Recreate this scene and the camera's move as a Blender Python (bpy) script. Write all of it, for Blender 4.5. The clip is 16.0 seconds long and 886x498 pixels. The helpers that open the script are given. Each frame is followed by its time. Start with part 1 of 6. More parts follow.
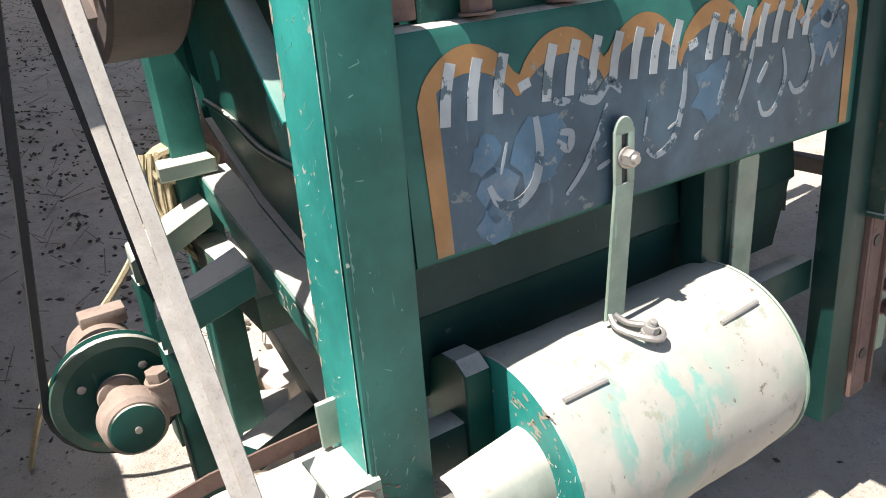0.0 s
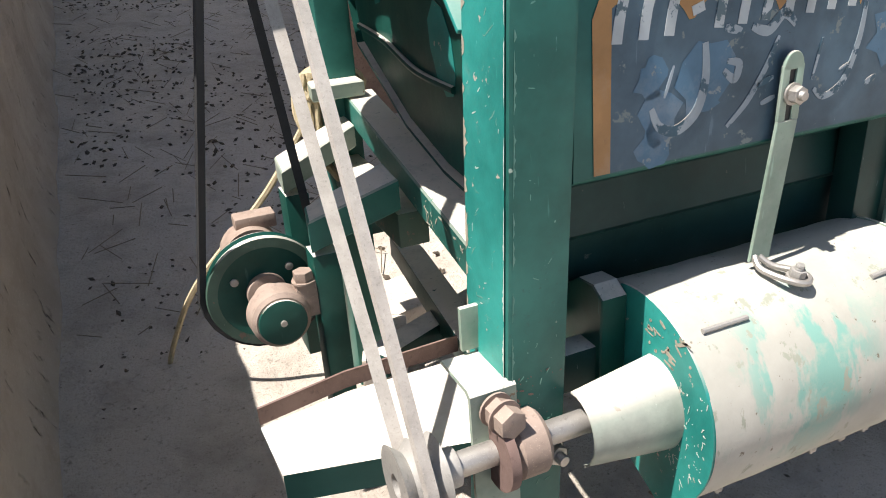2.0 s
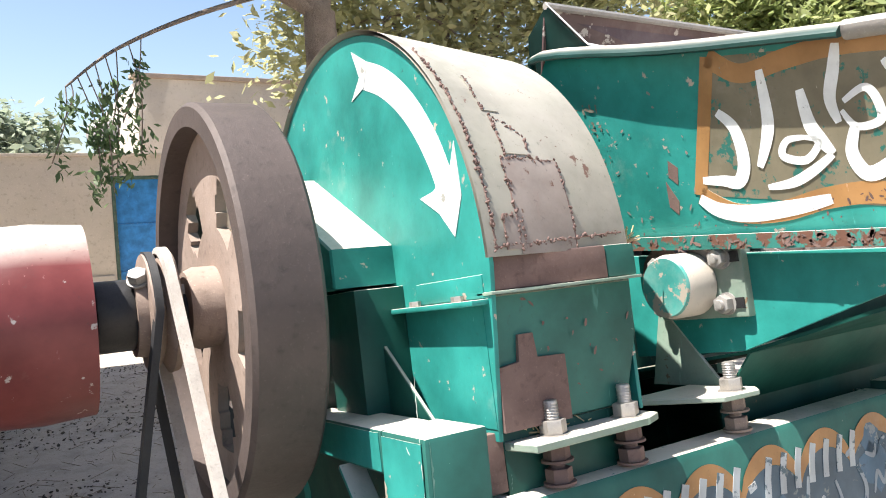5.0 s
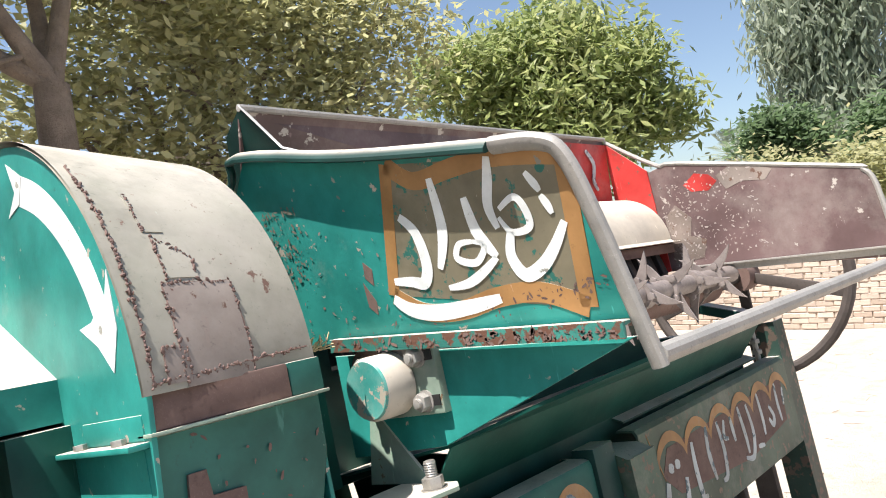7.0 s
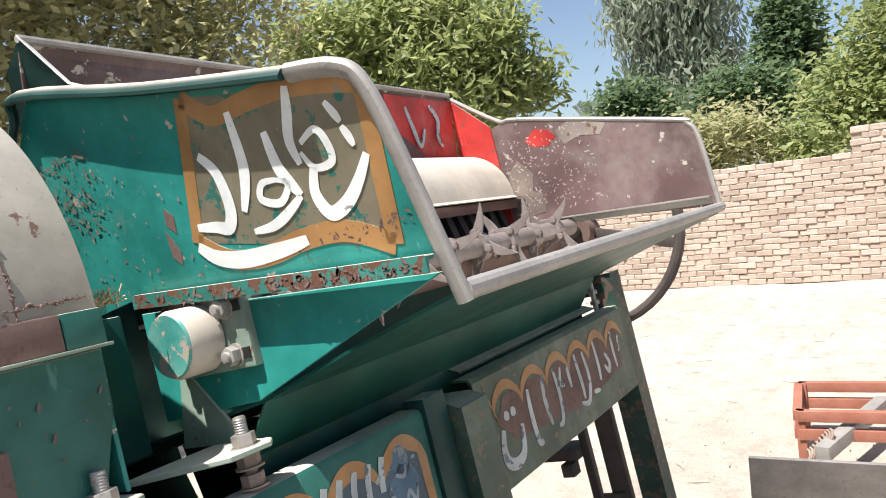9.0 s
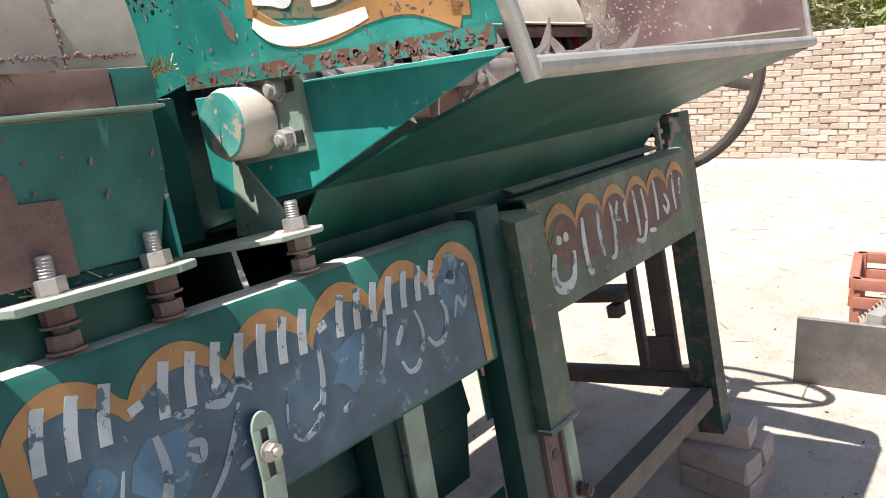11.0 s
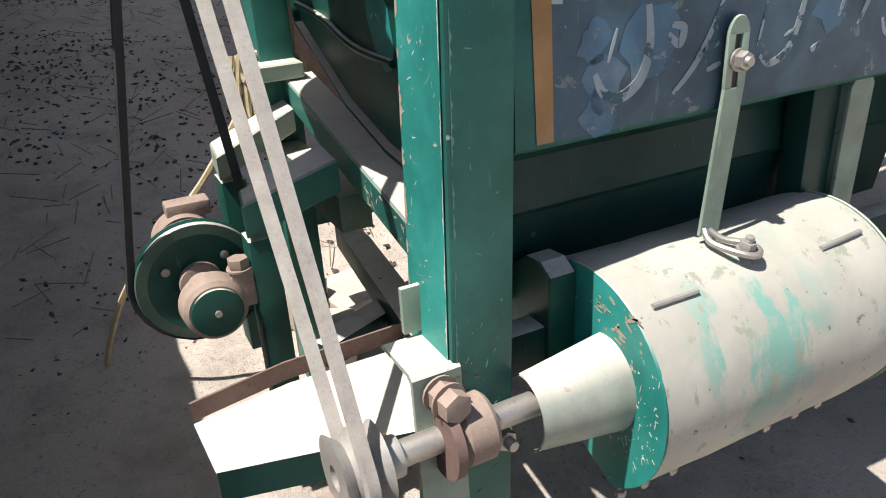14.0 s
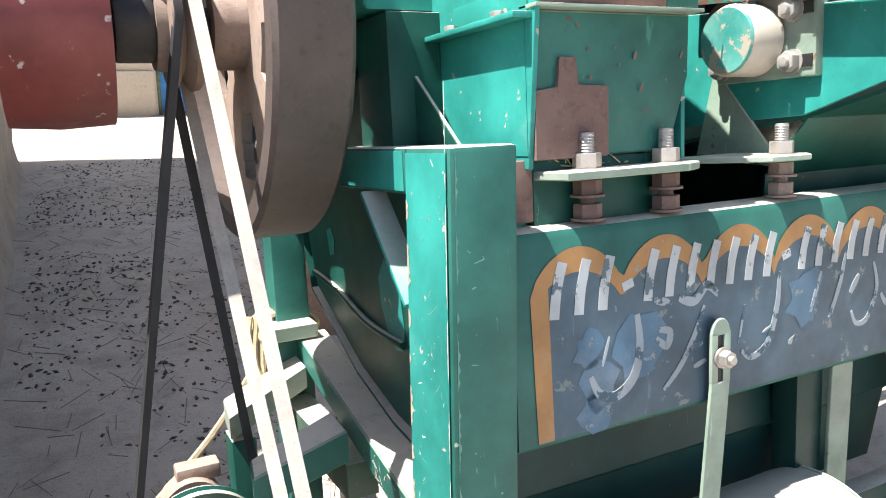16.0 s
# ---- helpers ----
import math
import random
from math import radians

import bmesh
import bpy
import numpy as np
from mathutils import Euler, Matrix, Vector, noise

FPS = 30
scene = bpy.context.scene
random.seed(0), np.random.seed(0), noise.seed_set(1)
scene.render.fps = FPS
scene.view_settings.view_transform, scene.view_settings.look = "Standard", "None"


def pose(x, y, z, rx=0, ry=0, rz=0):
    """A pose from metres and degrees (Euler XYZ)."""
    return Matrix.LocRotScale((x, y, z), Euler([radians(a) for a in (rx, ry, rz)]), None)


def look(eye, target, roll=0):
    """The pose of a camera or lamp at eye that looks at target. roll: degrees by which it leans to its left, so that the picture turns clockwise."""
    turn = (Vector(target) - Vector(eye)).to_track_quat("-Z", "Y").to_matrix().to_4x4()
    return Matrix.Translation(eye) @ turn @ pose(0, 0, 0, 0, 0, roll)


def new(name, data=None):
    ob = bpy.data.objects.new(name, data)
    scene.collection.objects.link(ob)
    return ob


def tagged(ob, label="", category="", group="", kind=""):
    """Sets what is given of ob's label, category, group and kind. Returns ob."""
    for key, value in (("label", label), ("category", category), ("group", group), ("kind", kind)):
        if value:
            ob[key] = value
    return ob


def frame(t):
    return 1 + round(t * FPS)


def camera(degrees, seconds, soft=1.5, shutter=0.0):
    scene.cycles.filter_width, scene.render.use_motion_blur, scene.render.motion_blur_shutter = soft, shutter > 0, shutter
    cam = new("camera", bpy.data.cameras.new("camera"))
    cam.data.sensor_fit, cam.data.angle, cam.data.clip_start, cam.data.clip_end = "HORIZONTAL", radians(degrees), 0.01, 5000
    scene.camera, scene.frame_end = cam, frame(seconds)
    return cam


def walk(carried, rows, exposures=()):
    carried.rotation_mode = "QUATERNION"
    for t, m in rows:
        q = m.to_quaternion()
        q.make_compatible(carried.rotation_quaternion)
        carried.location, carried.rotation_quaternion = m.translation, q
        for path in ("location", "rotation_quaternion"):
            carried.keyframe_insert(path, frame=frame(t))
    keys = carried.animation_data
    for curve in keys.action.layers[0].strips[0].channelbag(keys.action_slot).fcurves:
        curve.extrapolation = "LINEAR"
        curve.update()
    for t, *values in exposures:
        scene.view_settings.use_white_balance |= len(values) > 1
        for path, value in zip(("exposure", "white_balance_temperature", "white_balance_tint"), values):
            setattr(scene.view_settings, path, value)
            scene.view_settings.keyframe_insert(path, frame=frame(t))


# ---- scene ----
cam = camera(61.5, 16.0, soft=1.0)
PATH = [
    (0, (-0.046, 0.183, 1.228), (0.900, 1.649, 0.249), -0.9),
    (0.5, (-0.054, 0.154, 1.250), (0.909, 1.683, 0.392), -2.0),
    (1, (-0.087, 0.146, 1.244), (0.878, 1.634, 0.320), 0.6),
    (1.5, (-0.116, 0.158, 1.203), (0.661, 1.679, 0.162), -0.4),
    (2, (-0.128, 0.165, 1.190), (0.567, 1.714, 0.134), -0.1),
    (2.5, (-0.129, 0.165, 1.201), (0.619, 1.755, 0.246), 0.9),
    (3, (-0.154, 0.170, 1.257), (0.599, 1.864, 0.508), 2.4),
    (3.5, (-0.168, 0.171, 1.291), (0.566, 1.930, 0.687), 2.7),
    (4, (-0.178, 0.169, 1.325), (0.566, 1.971, 0.882), 1.5),
    (4.5, (-0.168, 0.159, 1.365), (0.661, 1.958, 1.088), 0.1),
    (4.7, (-0.155, 0.153, 1.380), (0.750, 1.927, 1.197), -1.2),
    (6.8, (-0.029, 0.084, 1.461), (1.387, 1.496, 1.457), -5.6),
    (7, (-0.012, 0.077, 1.459), (1.459, 1.433, 1.462), -6.1),
    (7.5, (0.031, 0.053, 1.454), (1.626, 1.260, 1.428), -6.9),
    (8, (0.052, 0.043, 1.439), (1.719, 1.147, 1.390), -7.9),
    (8.2, (0.062, 0.040, 1.431), (1.744, 1.121, 1.398), -7.4),
    (10.3, (0.086, 0.065, 1.348), (1.681, 1.215, 0.985), -5.9),
    (10.5, (0.090, 0.068, 1.335), (1.665, 1.236, 0.941), -5.4),
    (11, (0.094, 0.080, 1.310), (1.623, 1.285, 0.849), -4.1),
    (11.5, (0.064, 0.082, 1.287), (1.539, 1.340, 0.797), -2.0),
    (12, (0.025, 0.102, 1.240), (1.333, 1.463, 0.579), -1.3),
    (12.2, (0.017, 0.117, 1.229), (1.267, 1.494, 0.493), -0.8),
    (12.5, (0.006, 0.124, 1.196), (1.201, 1.492, 0.359), -0.7),
    (13, (-0.029, 0.136, 1.160), (1.086, 1.495, 0.207), 0.4),
    (13.5, (-0.072, 0.158, 1.109), (0.873, 1.529, 0.002), 1.4),
    (14, (-0.098, 0.178, 1.141), (0.699, 1.681, 0.089), 0.7),
    (14.5, (-0.115, 0.182, 1.182), (0.663, 1.763, 0.236), 0.5),
    (15, (-0.122, 0.193, 1.220), (0.704, 1.813, 0.388), 2.3),
    (15.5, (-0.124, 0.181, 1.234), (0.736, 1.867, 0.587), 1.4),
    (16, (-0.115, 0.170, 1.269), (0.775, 1.869, 0.702), 1.2),
]
EXPOSURES = [(t, stops + 0.05, 6600, 11.5) for t, stops in ((0, 1.15), (1, 1.35), (1.5, 1.1), (2, 1.05), (3, 1.65), (3.5, 1.7), (4.5, 1.55), (7, 1.1), (8, 1.0), (10.5, 0.9), (11, 1.0), (12.5, 1.85), (13.0, 1.4), (13.5, 0.3), (14.2, 1.0), (15, 1.4), (16, 1.72))]
walk(cam, [(t, look(eye, target, roll)) for t, eye, target, roll in PATH], EXPOSURES)

# ---- light ----
SUN = Vector((-0.46, 0.10, 1.0)).normalized()
world = bpy.data.worlds.new("sky")
scene.world = world
world.use_nodes = True
wn = world.node_tree
sky = wn.nodes.new("ShaderNodeTexSky")
sky.sky_type, sky.sun_disc = "NISHITA", False
sky.sun_elevation = math.asin(SUN.z)
sky.sun_rotation = math.atan2(SUN.x, SUN.y)
sky.air_density, sky.dust_density, sky.ozone_density = 1.0, 1.2, 1.0
wn.links.new(sky.outputs[0], wn.nodes["Background"].inputs[0])
wn.nodes["Background"].inputs[1].default_value = 0.078
sun = new("sun", bpy.data.lights.new("sun", "SUN"))
sun.data.energy, sun.data.angle, sun.data.color = 5.0, radians(0.5), (1.0, 0.965, 0.92)
sun.matrix_world = look((0, 0, 20), Vector((0, 0, 20)) - SUN)


# ---- materials ----
def material(name, rough=0.6, metal=0.0):
    m = bpy.data.materials.new(name)
    m.use_nodes = True
    p = m.node_tree.nodes["Principled BSDF"]
    p.inputs["Roughness"].default_value, p.inputs["Metallic"].default_value = rough, metal
    return m, m.node_tree, p


def noise_at(nt, scale, detail=4.0, rough=0.6, coords="Object", stretch=None):
    tc = nt.nodes.new("ShaderNodeTexCoord")
    n = nt.nodes.new("ShaderNodeTexNoise")
    n.inputs["Scale"].default_value, n.inputs["Detail"].default_value, n.inputs["Roughness"].default_value = scale, detail, rough
    src = tc.outputs[coords]
    if stretch:
        mp = nt.nodes.new("ShaderNodeMapping")
        mp.inputs["Scale"].default_value = stretch
        nt.links.new(src, mp.inputs[0])
        src = mp.outputs[0]
    nt.links.new(src, n.inputs["Vector"])
    return n.outputs["Fac"]


def ramp(nt, fac, lo, hi):
    r = nt.nodes.new("ShaderNodeMapRange")
    r.inputs["From Min"].default_value, r.inputs["From Max"].default_value = lo, hi
    nt.links.new(fac, r.inputs["Value"])
    return r.outputs[0]


def mix(nt, fac, a, b):
    n = nt.nodes.new("ShaderNodeMix")
    n.data_type = "RGBA"
    for socket, value in ((n.inputs["Factor"], fac), (n.inputs[6], a), (n.inputs[7], b)):
        if isinstance(value, (tuple, list)):
            socket.default_value = (*value[:3], 1)
        elif isinstance(value, (int, float)):
            socket.default_value = value
        else:
            nt.links.new(value, socket)
    return n.outputs[2]


def bump(nt, p, fac, strength=0.3, distance=0.002):
    b = nt.nodes.new("ShaderNodeBump")
    b.inputs["Strength"].default_value, b.inputs["Distance"].default_value = strength, distance
    nt.links.new(fac, b.inputs["Height"])
    nt.links.new(b.outputs[0], p.inputs["Normal"])


RUST = (0.13, 0.065, 0.045)
DUST = (0.46, 0.42, 0.375)


def paint(name, base, chip=RUST, chips=0.64, dust=0.25, rough=0.45, vary=0.3, scale=1.0, settled=0.8):
    """Old brushed paint on steel: patchy tone, chips of another colour, a film of dust."""
    m, nt, p = material(name, rough)
    p.inputs["Specular IOR Level"].default_value = 0.32
    dark = tuple(c * (1 - vary) for c in base)
    lite = tuple(min(1, c * (1 + vary) + 0.008) for c in base)
    col = mix(nt, ramp(nt, noise_at(nt, 6 * scale, 6), 0.35, 0.65), dark, lite)
    film = noise_at(nt, 3.2 * scale, 8, 0.72)
    col = mix(nt, ramp(nt, film, 0.72 - dust, 1.15 - dust * 0.5), col, DUST)
    flakes = noise_at(nt, 34 * scale, 9, 0.62)
    col = mix(nt, ramp(nt, flakes, chips, chips + 0.025), col, chip)
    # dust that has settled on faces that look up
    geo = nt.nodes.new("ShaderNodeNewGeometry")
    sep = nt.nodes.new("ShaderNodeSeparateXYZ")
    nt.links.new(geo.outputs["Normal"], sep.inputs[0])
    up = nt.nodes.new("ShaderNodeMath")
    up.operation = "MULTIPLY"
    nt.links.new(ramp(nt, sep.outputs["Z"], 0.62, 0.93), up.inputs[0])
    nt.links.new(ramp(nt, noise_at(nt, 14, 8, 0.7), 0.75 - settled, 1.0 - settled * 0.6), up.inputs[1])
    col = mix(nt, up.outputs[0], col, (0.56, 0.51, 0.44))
    streak = noise_at(nt, 55, 4, 0.6, stretch=(1, 1, 0.12))
    col = mix(nt, ramp(nt, streak, 0.69, 0.73), col, tuple(min(1, c * 1.4 + 0.03) for c in base))
    scratch = noise_at(nt, 38, 5, 0.75, stretch=(2.6, 2.6, 0.45))
    col = mix(nt, ramp(nt, scratch, 0.69, 0.705), col, tuple(min(1, c * 1.3 + 0.10) for c in base))
    rub = noise_at(nt, 21, 7, 0.8, stretch=(0.5, 1.6, 2.2))
    col = mix(nt, ramp(nt, rub, 0.66, 0.70), col, tuple(c * 0.5 + 0.02 for c in base))
    speck = noise_at(nt, 120, 6, 0.7)
    col = mix(nt, ramp(nt, speck, 0.60, 0.78), col, tuple(c * 0.6 + 0.02 for c in base))
    nt.links.new(col, p.inputs["Base Color"])
    nt.links.new(ramp(nt, film, -0.4, 1.6), p.inputs["Roughness"])
    bump(nt, p, flakes, 0.3, 0.0018)
    return m


def plain(name, a, b, scale=12, rough=0.8, metal=0.0, relief=0.3, depth=0.002, fine=None):
    m, nt, p = material(name, rough, metal)
    n1 = noise_at(nt, scale, 8, 0.65)
    col = mix(nt, ramp(nt, n1, 0.3, 0.7), a, b)
    n2 = noise_at(nt, fine or scale * 9, 6, 0.7)
    col = mix(nt, ramp(nt, n2, 0.55, 0.8), col, tuple(c * 0.55 for c in a))
    n3 = noise_at(nt, (fine or scale * 9) * 4, 5, 0.75)
    col = mix(nt, ramp(nt, n3, 0.58, 0.74), col, tuple(min(1, c * 1.35) for c in b))
    nt.links.new(col, p.inputs["Base Color"])
    bump(nt, p, n2, relief, depth)
    return m


def per_piece(name, a, b, rough=0.9, scale=20):
    """A tone of its own for each piece, with grain."""
    m, nt, p = material(name, rough)
    info = nt.nodes.new("ShaderNodeObjectInfo")
    isl = nt.nodes.new("ShaderNodeNewGeometry")
    add = nt.nodes.new("ShaderNodeMath")
    add.operation = "ADD"
    nt.links.new(info.outputs["Random"], add.inputs[0])
    nt.links.new(isl.outputs["Random Per Island"], add.inputs[1])
    fr = nt.nodes.new("ShaderNodeMath")
    fr.operation = "FRACT"
    nt.links.new(add.outputs[0], fr.inputs[0])
    col = mix(nt, fr.outputs[0], a, b)
    n = noise_at(nt, scale, 8, 0.7)
    col = mix(nt, ramp(nt, n, 0.5, 0.85), col, tuple(c * 0.6 for c in a))
    nt.links.new(col, p.inputs["Base Color"])
    bump(nt, p, n, 0.5, 0.006)
    return m


def foliage(name, a, b, c):
    m, nt, p = material(name, 0.55)
    isl = nt.nodes.new("ShaderNodeNewGeometry")
    col = mix(nt, isl.outputs["Random Per Island"], a, b)
    col = mix(nt, ramp(nt, noise_at(nt, 0.9, 3), 0.4, 0.7), col, c)
    nt.links.new(col, p.inputs["Base Color"])
    tr = nt.nodes.new("ShaderNodeBsdfTranslucent")
    nt.links.new(col, tr.inputs[0])
    mx = nt.nodes.new("ShaderNodeMixShader")
    mx.inputs[0].default_value = 0.55
    nt.links.new(p.outputs[0], mx.inputs[1])
    nt.links.new(tr.outputs[0], mx.inputs[2])
    nt.links.new(mx.outputs[0], nt.nodes["Material Output"].inputs[0])
    return m


# GREEN is set well below TEAL so fronts turned from the sun look shaded
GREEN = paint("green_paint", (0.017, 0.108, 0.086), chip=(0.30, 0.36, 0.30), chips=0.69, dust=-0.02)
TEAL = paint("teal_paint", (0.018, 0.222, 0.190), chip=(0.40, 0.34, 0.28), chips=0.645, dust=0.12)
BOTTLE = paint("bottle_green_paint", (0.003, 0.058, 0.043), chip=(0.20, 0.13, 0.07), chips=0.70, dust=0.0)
# green darkened further: shade below and behind the panels is in the colour
DEEP = paint("deep_green_shade_paint", (0.004, 0.036, 0.030), chip=(0.10, 0.11, 0.09), chips=0.69, dust=-0.06)
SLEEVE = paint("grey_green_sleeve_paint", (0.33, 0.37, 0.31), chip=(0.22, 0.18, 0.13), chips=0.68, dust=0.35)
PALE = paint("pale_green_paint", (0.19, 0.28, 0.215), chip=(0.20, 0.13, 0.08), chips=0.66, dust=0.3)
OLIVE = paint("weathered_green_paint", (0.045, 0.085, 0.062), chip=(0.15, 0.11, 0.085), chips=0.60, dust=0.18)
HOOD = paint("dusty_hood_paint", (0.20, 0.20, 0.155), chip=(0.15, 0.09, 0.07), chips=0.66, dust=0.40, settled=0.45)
RUSTY = plain("rusty_plate", (0.105, 0.062, 0.052), (0.19, 0.125, 0.105), 9, 0.85)
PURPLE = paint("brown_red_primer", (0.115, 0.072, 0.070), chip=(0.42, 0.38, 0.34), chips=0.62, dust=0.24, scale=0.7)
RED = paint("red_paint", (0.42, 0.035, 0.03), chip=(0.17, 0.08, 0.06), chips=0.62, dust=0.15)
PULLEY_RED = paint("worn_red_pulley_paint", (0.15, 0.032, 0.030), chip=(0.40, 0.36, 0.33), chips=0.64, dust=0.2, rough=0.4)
CASTIRON = plain("brown_cast_iron", (0.062, 0.048, 0.042), (0.105, 0.080, 0.070), 7, 0.6, 0.2, 0.5)
SPOKE = plain("dusty_cast_iron", (0.22, 0.16, 0.125), (0.36, 0.28, 0.23), 8, 0.75, 0.1, 0.5)
STEEL = plain("dull_steel", (0.30, 0.28, 0.255), (0.46, 0.43, 0.39), 14, 0.45, 0.6)
GREY = plain("grey_tube_steel", (0.26, 0.25, 0.23), (0.38, 0.36, 0.33), 10, 0.55, 0.3)
DARKSTEEL = plain("dark_oily_steel", (0.022, 0.022, 0.024), (0.05, 0.048, 0.045), 14, 0.5, 0.4)
RUBBER = plain("black_rubber", (0.018, 0.018, 0.020), (0.035, 0.034, 0.033), 20, 0.7)
WEB = plain("dusty_canvas_belt", (0.29, 0.265, 0.235), (0.42, 0.385, 0.345), 30, 0.9)
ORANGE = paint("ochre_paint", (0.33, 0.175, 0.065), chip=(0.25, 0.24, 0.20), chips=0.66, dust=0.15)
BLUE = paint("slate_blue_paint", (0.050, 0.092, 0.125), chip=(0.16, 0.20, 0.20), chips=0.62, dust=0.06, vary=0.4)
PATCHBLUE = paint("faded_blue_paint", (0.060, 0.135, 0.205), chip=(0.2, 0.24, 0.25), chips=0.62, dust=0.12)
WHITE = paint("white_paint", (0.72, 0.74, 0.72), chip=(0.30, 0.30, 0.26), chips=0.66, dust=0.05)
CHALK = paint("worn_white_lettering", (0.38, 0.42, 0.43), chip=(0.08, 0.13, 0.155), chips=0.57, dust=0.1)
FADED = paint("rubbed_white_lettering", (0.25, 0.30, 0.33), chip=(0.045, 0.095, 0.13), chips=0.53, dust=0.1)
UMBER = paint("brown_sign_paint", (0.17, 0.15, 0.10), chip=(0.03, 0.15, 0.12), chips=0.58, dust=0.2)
ROPE = plain("straw_rope", (0.40, 0.32, 0.19), (0.55, 0.46, 0.30), 60, 0.95, 0, 0.6, 0.003)
CLAY = per_piece("dusty_fired_brick", (0.36, 0.28, 0.24), (0.46, 0.37, 0.32))
WALLBRICK = per_piece("pale_sun_brick", (0.385, 0.305, 0.245), (0.51, 0.425, 0.355))
MORTAR = plain("mud_mortar", (0.30, 0.235, 0.18), (0.40, 0.32, 0.25), 8, 0.95)
RENDERED = plain("grey_cement_render", (0.42, 0.37, 0.31), (0.52, 0.46, 0.39), 1.5, 0.9, 0, 0.3, 0.003, 18)
DOORBLUE = paint("bright_blue_door_paint", (0.03, 0.20, 0.50), chip=(0.02, 0.05, 0.12), chips=0.68, dust=0.05)
BARK = plain("grey_bark", (0.17, 0.13, 0.10), (0.30, 0.24, 0.19), 7, 0.9, 0, 0.9, 0.02)
LEAF_OLIVE = foliage("olive_leaves", (0.33, 0.335, 0.165), (0.54, 0.53, 0.30), (0.41, 0.40, 0.21))
LEAF_BRIGHT = foliage("bright_leaves", (0.20, 0.26, 0.085), (0.46, 0.48, 0.22), (0.27, 0.33, 0.12))
LEAF_GREY = foliage("grey_green_leaves", (0.20, 0.25, 0.18), (0.40, 0.44, 0.33), (0.26, 0.31, 0.22))
LEAF_DARK = foliage("dark_leaves", (0.08, 0.14, 0.06), (0.18, 0.26, 0.12), (0.12, 0.18, 0.085))
DUNG = plain("dark_dung_and_straw", (0.045, 0.036, 0.028), (0.11, 0.085, 0.06), 40, 0.95)
STRAW = plain("dry_straw", (0.42, 0.33, 0.17), (0.58, 0.47, 0.28), 40, 0.9)
OXIDE = plain("red_oxide_steel", (0.26, 0.09, 0.055), (0.36, 0.15, 0.10), 10, 0.7)
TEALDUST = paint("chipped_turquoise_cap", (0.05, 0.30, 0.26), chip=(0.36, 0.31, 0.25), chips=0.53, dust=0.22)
ZINC = plain("scratched_grey_sheet", (0.13, 0.12, 0.115), (0.27, 0.25, 0.235), 6, 0.6, 0.3)


def dirt():
    m, nt, p = material("trodden_earth", 0.95)
    big = noise_at(nt, 0.55, 6, 0.6)
    col = mix(nt, ramp(nt, big, 0.35, 0.65), (0.415, 0.360, 0.300), (0.530, 0.470, 0.400))
    mid = noise_at(nt, 5, 8, 0.7)
    col = mix(nt, ramp(nt, mid, 0.47, 0.72), col, (0.31, 0.265, 0.22))
    fine = noise_at(nt, 70, 6, 0.7)
    col = mix(nt, ramp(nt, fine, 0.58, 0.70), col, (0.20, 0.175, 0.14))
    grit = noise_at(nt, 230, 5, 0.75)
    col = mix(nt, ramp(nt, grit, 0.56, 0.72), col, (0.26, 0.21, 0.17))
    nt.links.new(col, p.inputs["Base Color"])
    rough = nt.nodes.new("ShaderNodeMath")
    rough.operation = "MULTIPLY_ADD"
    nt.links.new(fine, rough.inputs[0])
    rough.inputs[1].default_value = 0.35
    nt.links.new(mid, rough.inputs[2])
    bump(nt, p, rough.outputs[0], 0.9, 0.03)
    return m


EARTH = dirt()


def plaster():
    """Hand-smeared mud plaster with straw pits and smoother troweled bands."""
    m, nt, p = material("mud_plaster", 0.95)
    col = mix(nt, ramp(nt, noise_at(nt, 2.2, 6, 0.6), 0.35, 0.65), (0.27, 0.225, 0.185), (0.38, 0.325, 0.27))
    mid = noise_at(nt, 11, 8, 0.7, stretch=(1, 0.5, 1))
    col = mix(nt, ramp(nt, mid, 0.5, 0.8), col, (0.24, 0.19, 0.15))
    pits = noise_at(nt, 34, 5, 0.6, stretch=(1, 0.8, 0.32))
    col = mix(nt, ramp(nt, pits, 0.665, 0.70), col, (0.085, 0.065, 0.05))
    grit = noise_at(nt, 150, 5, 0.75)
    col = mix(nt, ramp(nt, grit, 0.56, 0.74), col, (0.44, 0.38, 0.31))
    nt.links.new(col, p.inputs["Base Color"])
    deep = nt.nodes.new("ShaderNodeMath")
    deep.operation = "SUBTRACT"
    nt.links.new(mid, deep.inputs[0])
    nt.links.new(ramp(nt, pits, 0.62, 0.72), deep.inputs[1])
    bump(nt, p, deep.outputs[0], 0.8, 0.014)
    return m


MUD = plaster()


# ---- mesh helpers ----
def part(name, bm, mat, parent=None, label="", kind="", smooth=29):
    me = bpy.data.meshes.new(name)
    bmesh.ops.recalc_face_normals(bm, faces=bm.faces)
    bm.to_mesh(me)
    bm.free()
    me.materials.append(mat)
    me.shade_smooth()
    me.set_sharp_from_angle(angle=radians(smooth))
    ob = new(name, me)
    ob.parent = parent
    return tagged(ob, label=label, kind=kind)


def B():
    return bmesh.new()


def box(bm, lo, hi, bevel=0.002, m=None):
    size = [b - a for a, b in zip(lo, hi)]
    mid = [(a + b) / 2 for a, b in zip(lo, hi)]
    r = bmesh.ops.create_cube(bm, size=1.0, matrix=(m or Matrix()) @ Matrix.LocRotScale(mid, None, size))
    if bevel:
        edges = {e for v in r["verts"] for e in v.link_edges}
        bmesh.ops.bevel(bm, geom=list(edges), offset=min(bevel, min(size) * 0.45), segments=2, affect="EDGES", profile=0.6)
    return bm


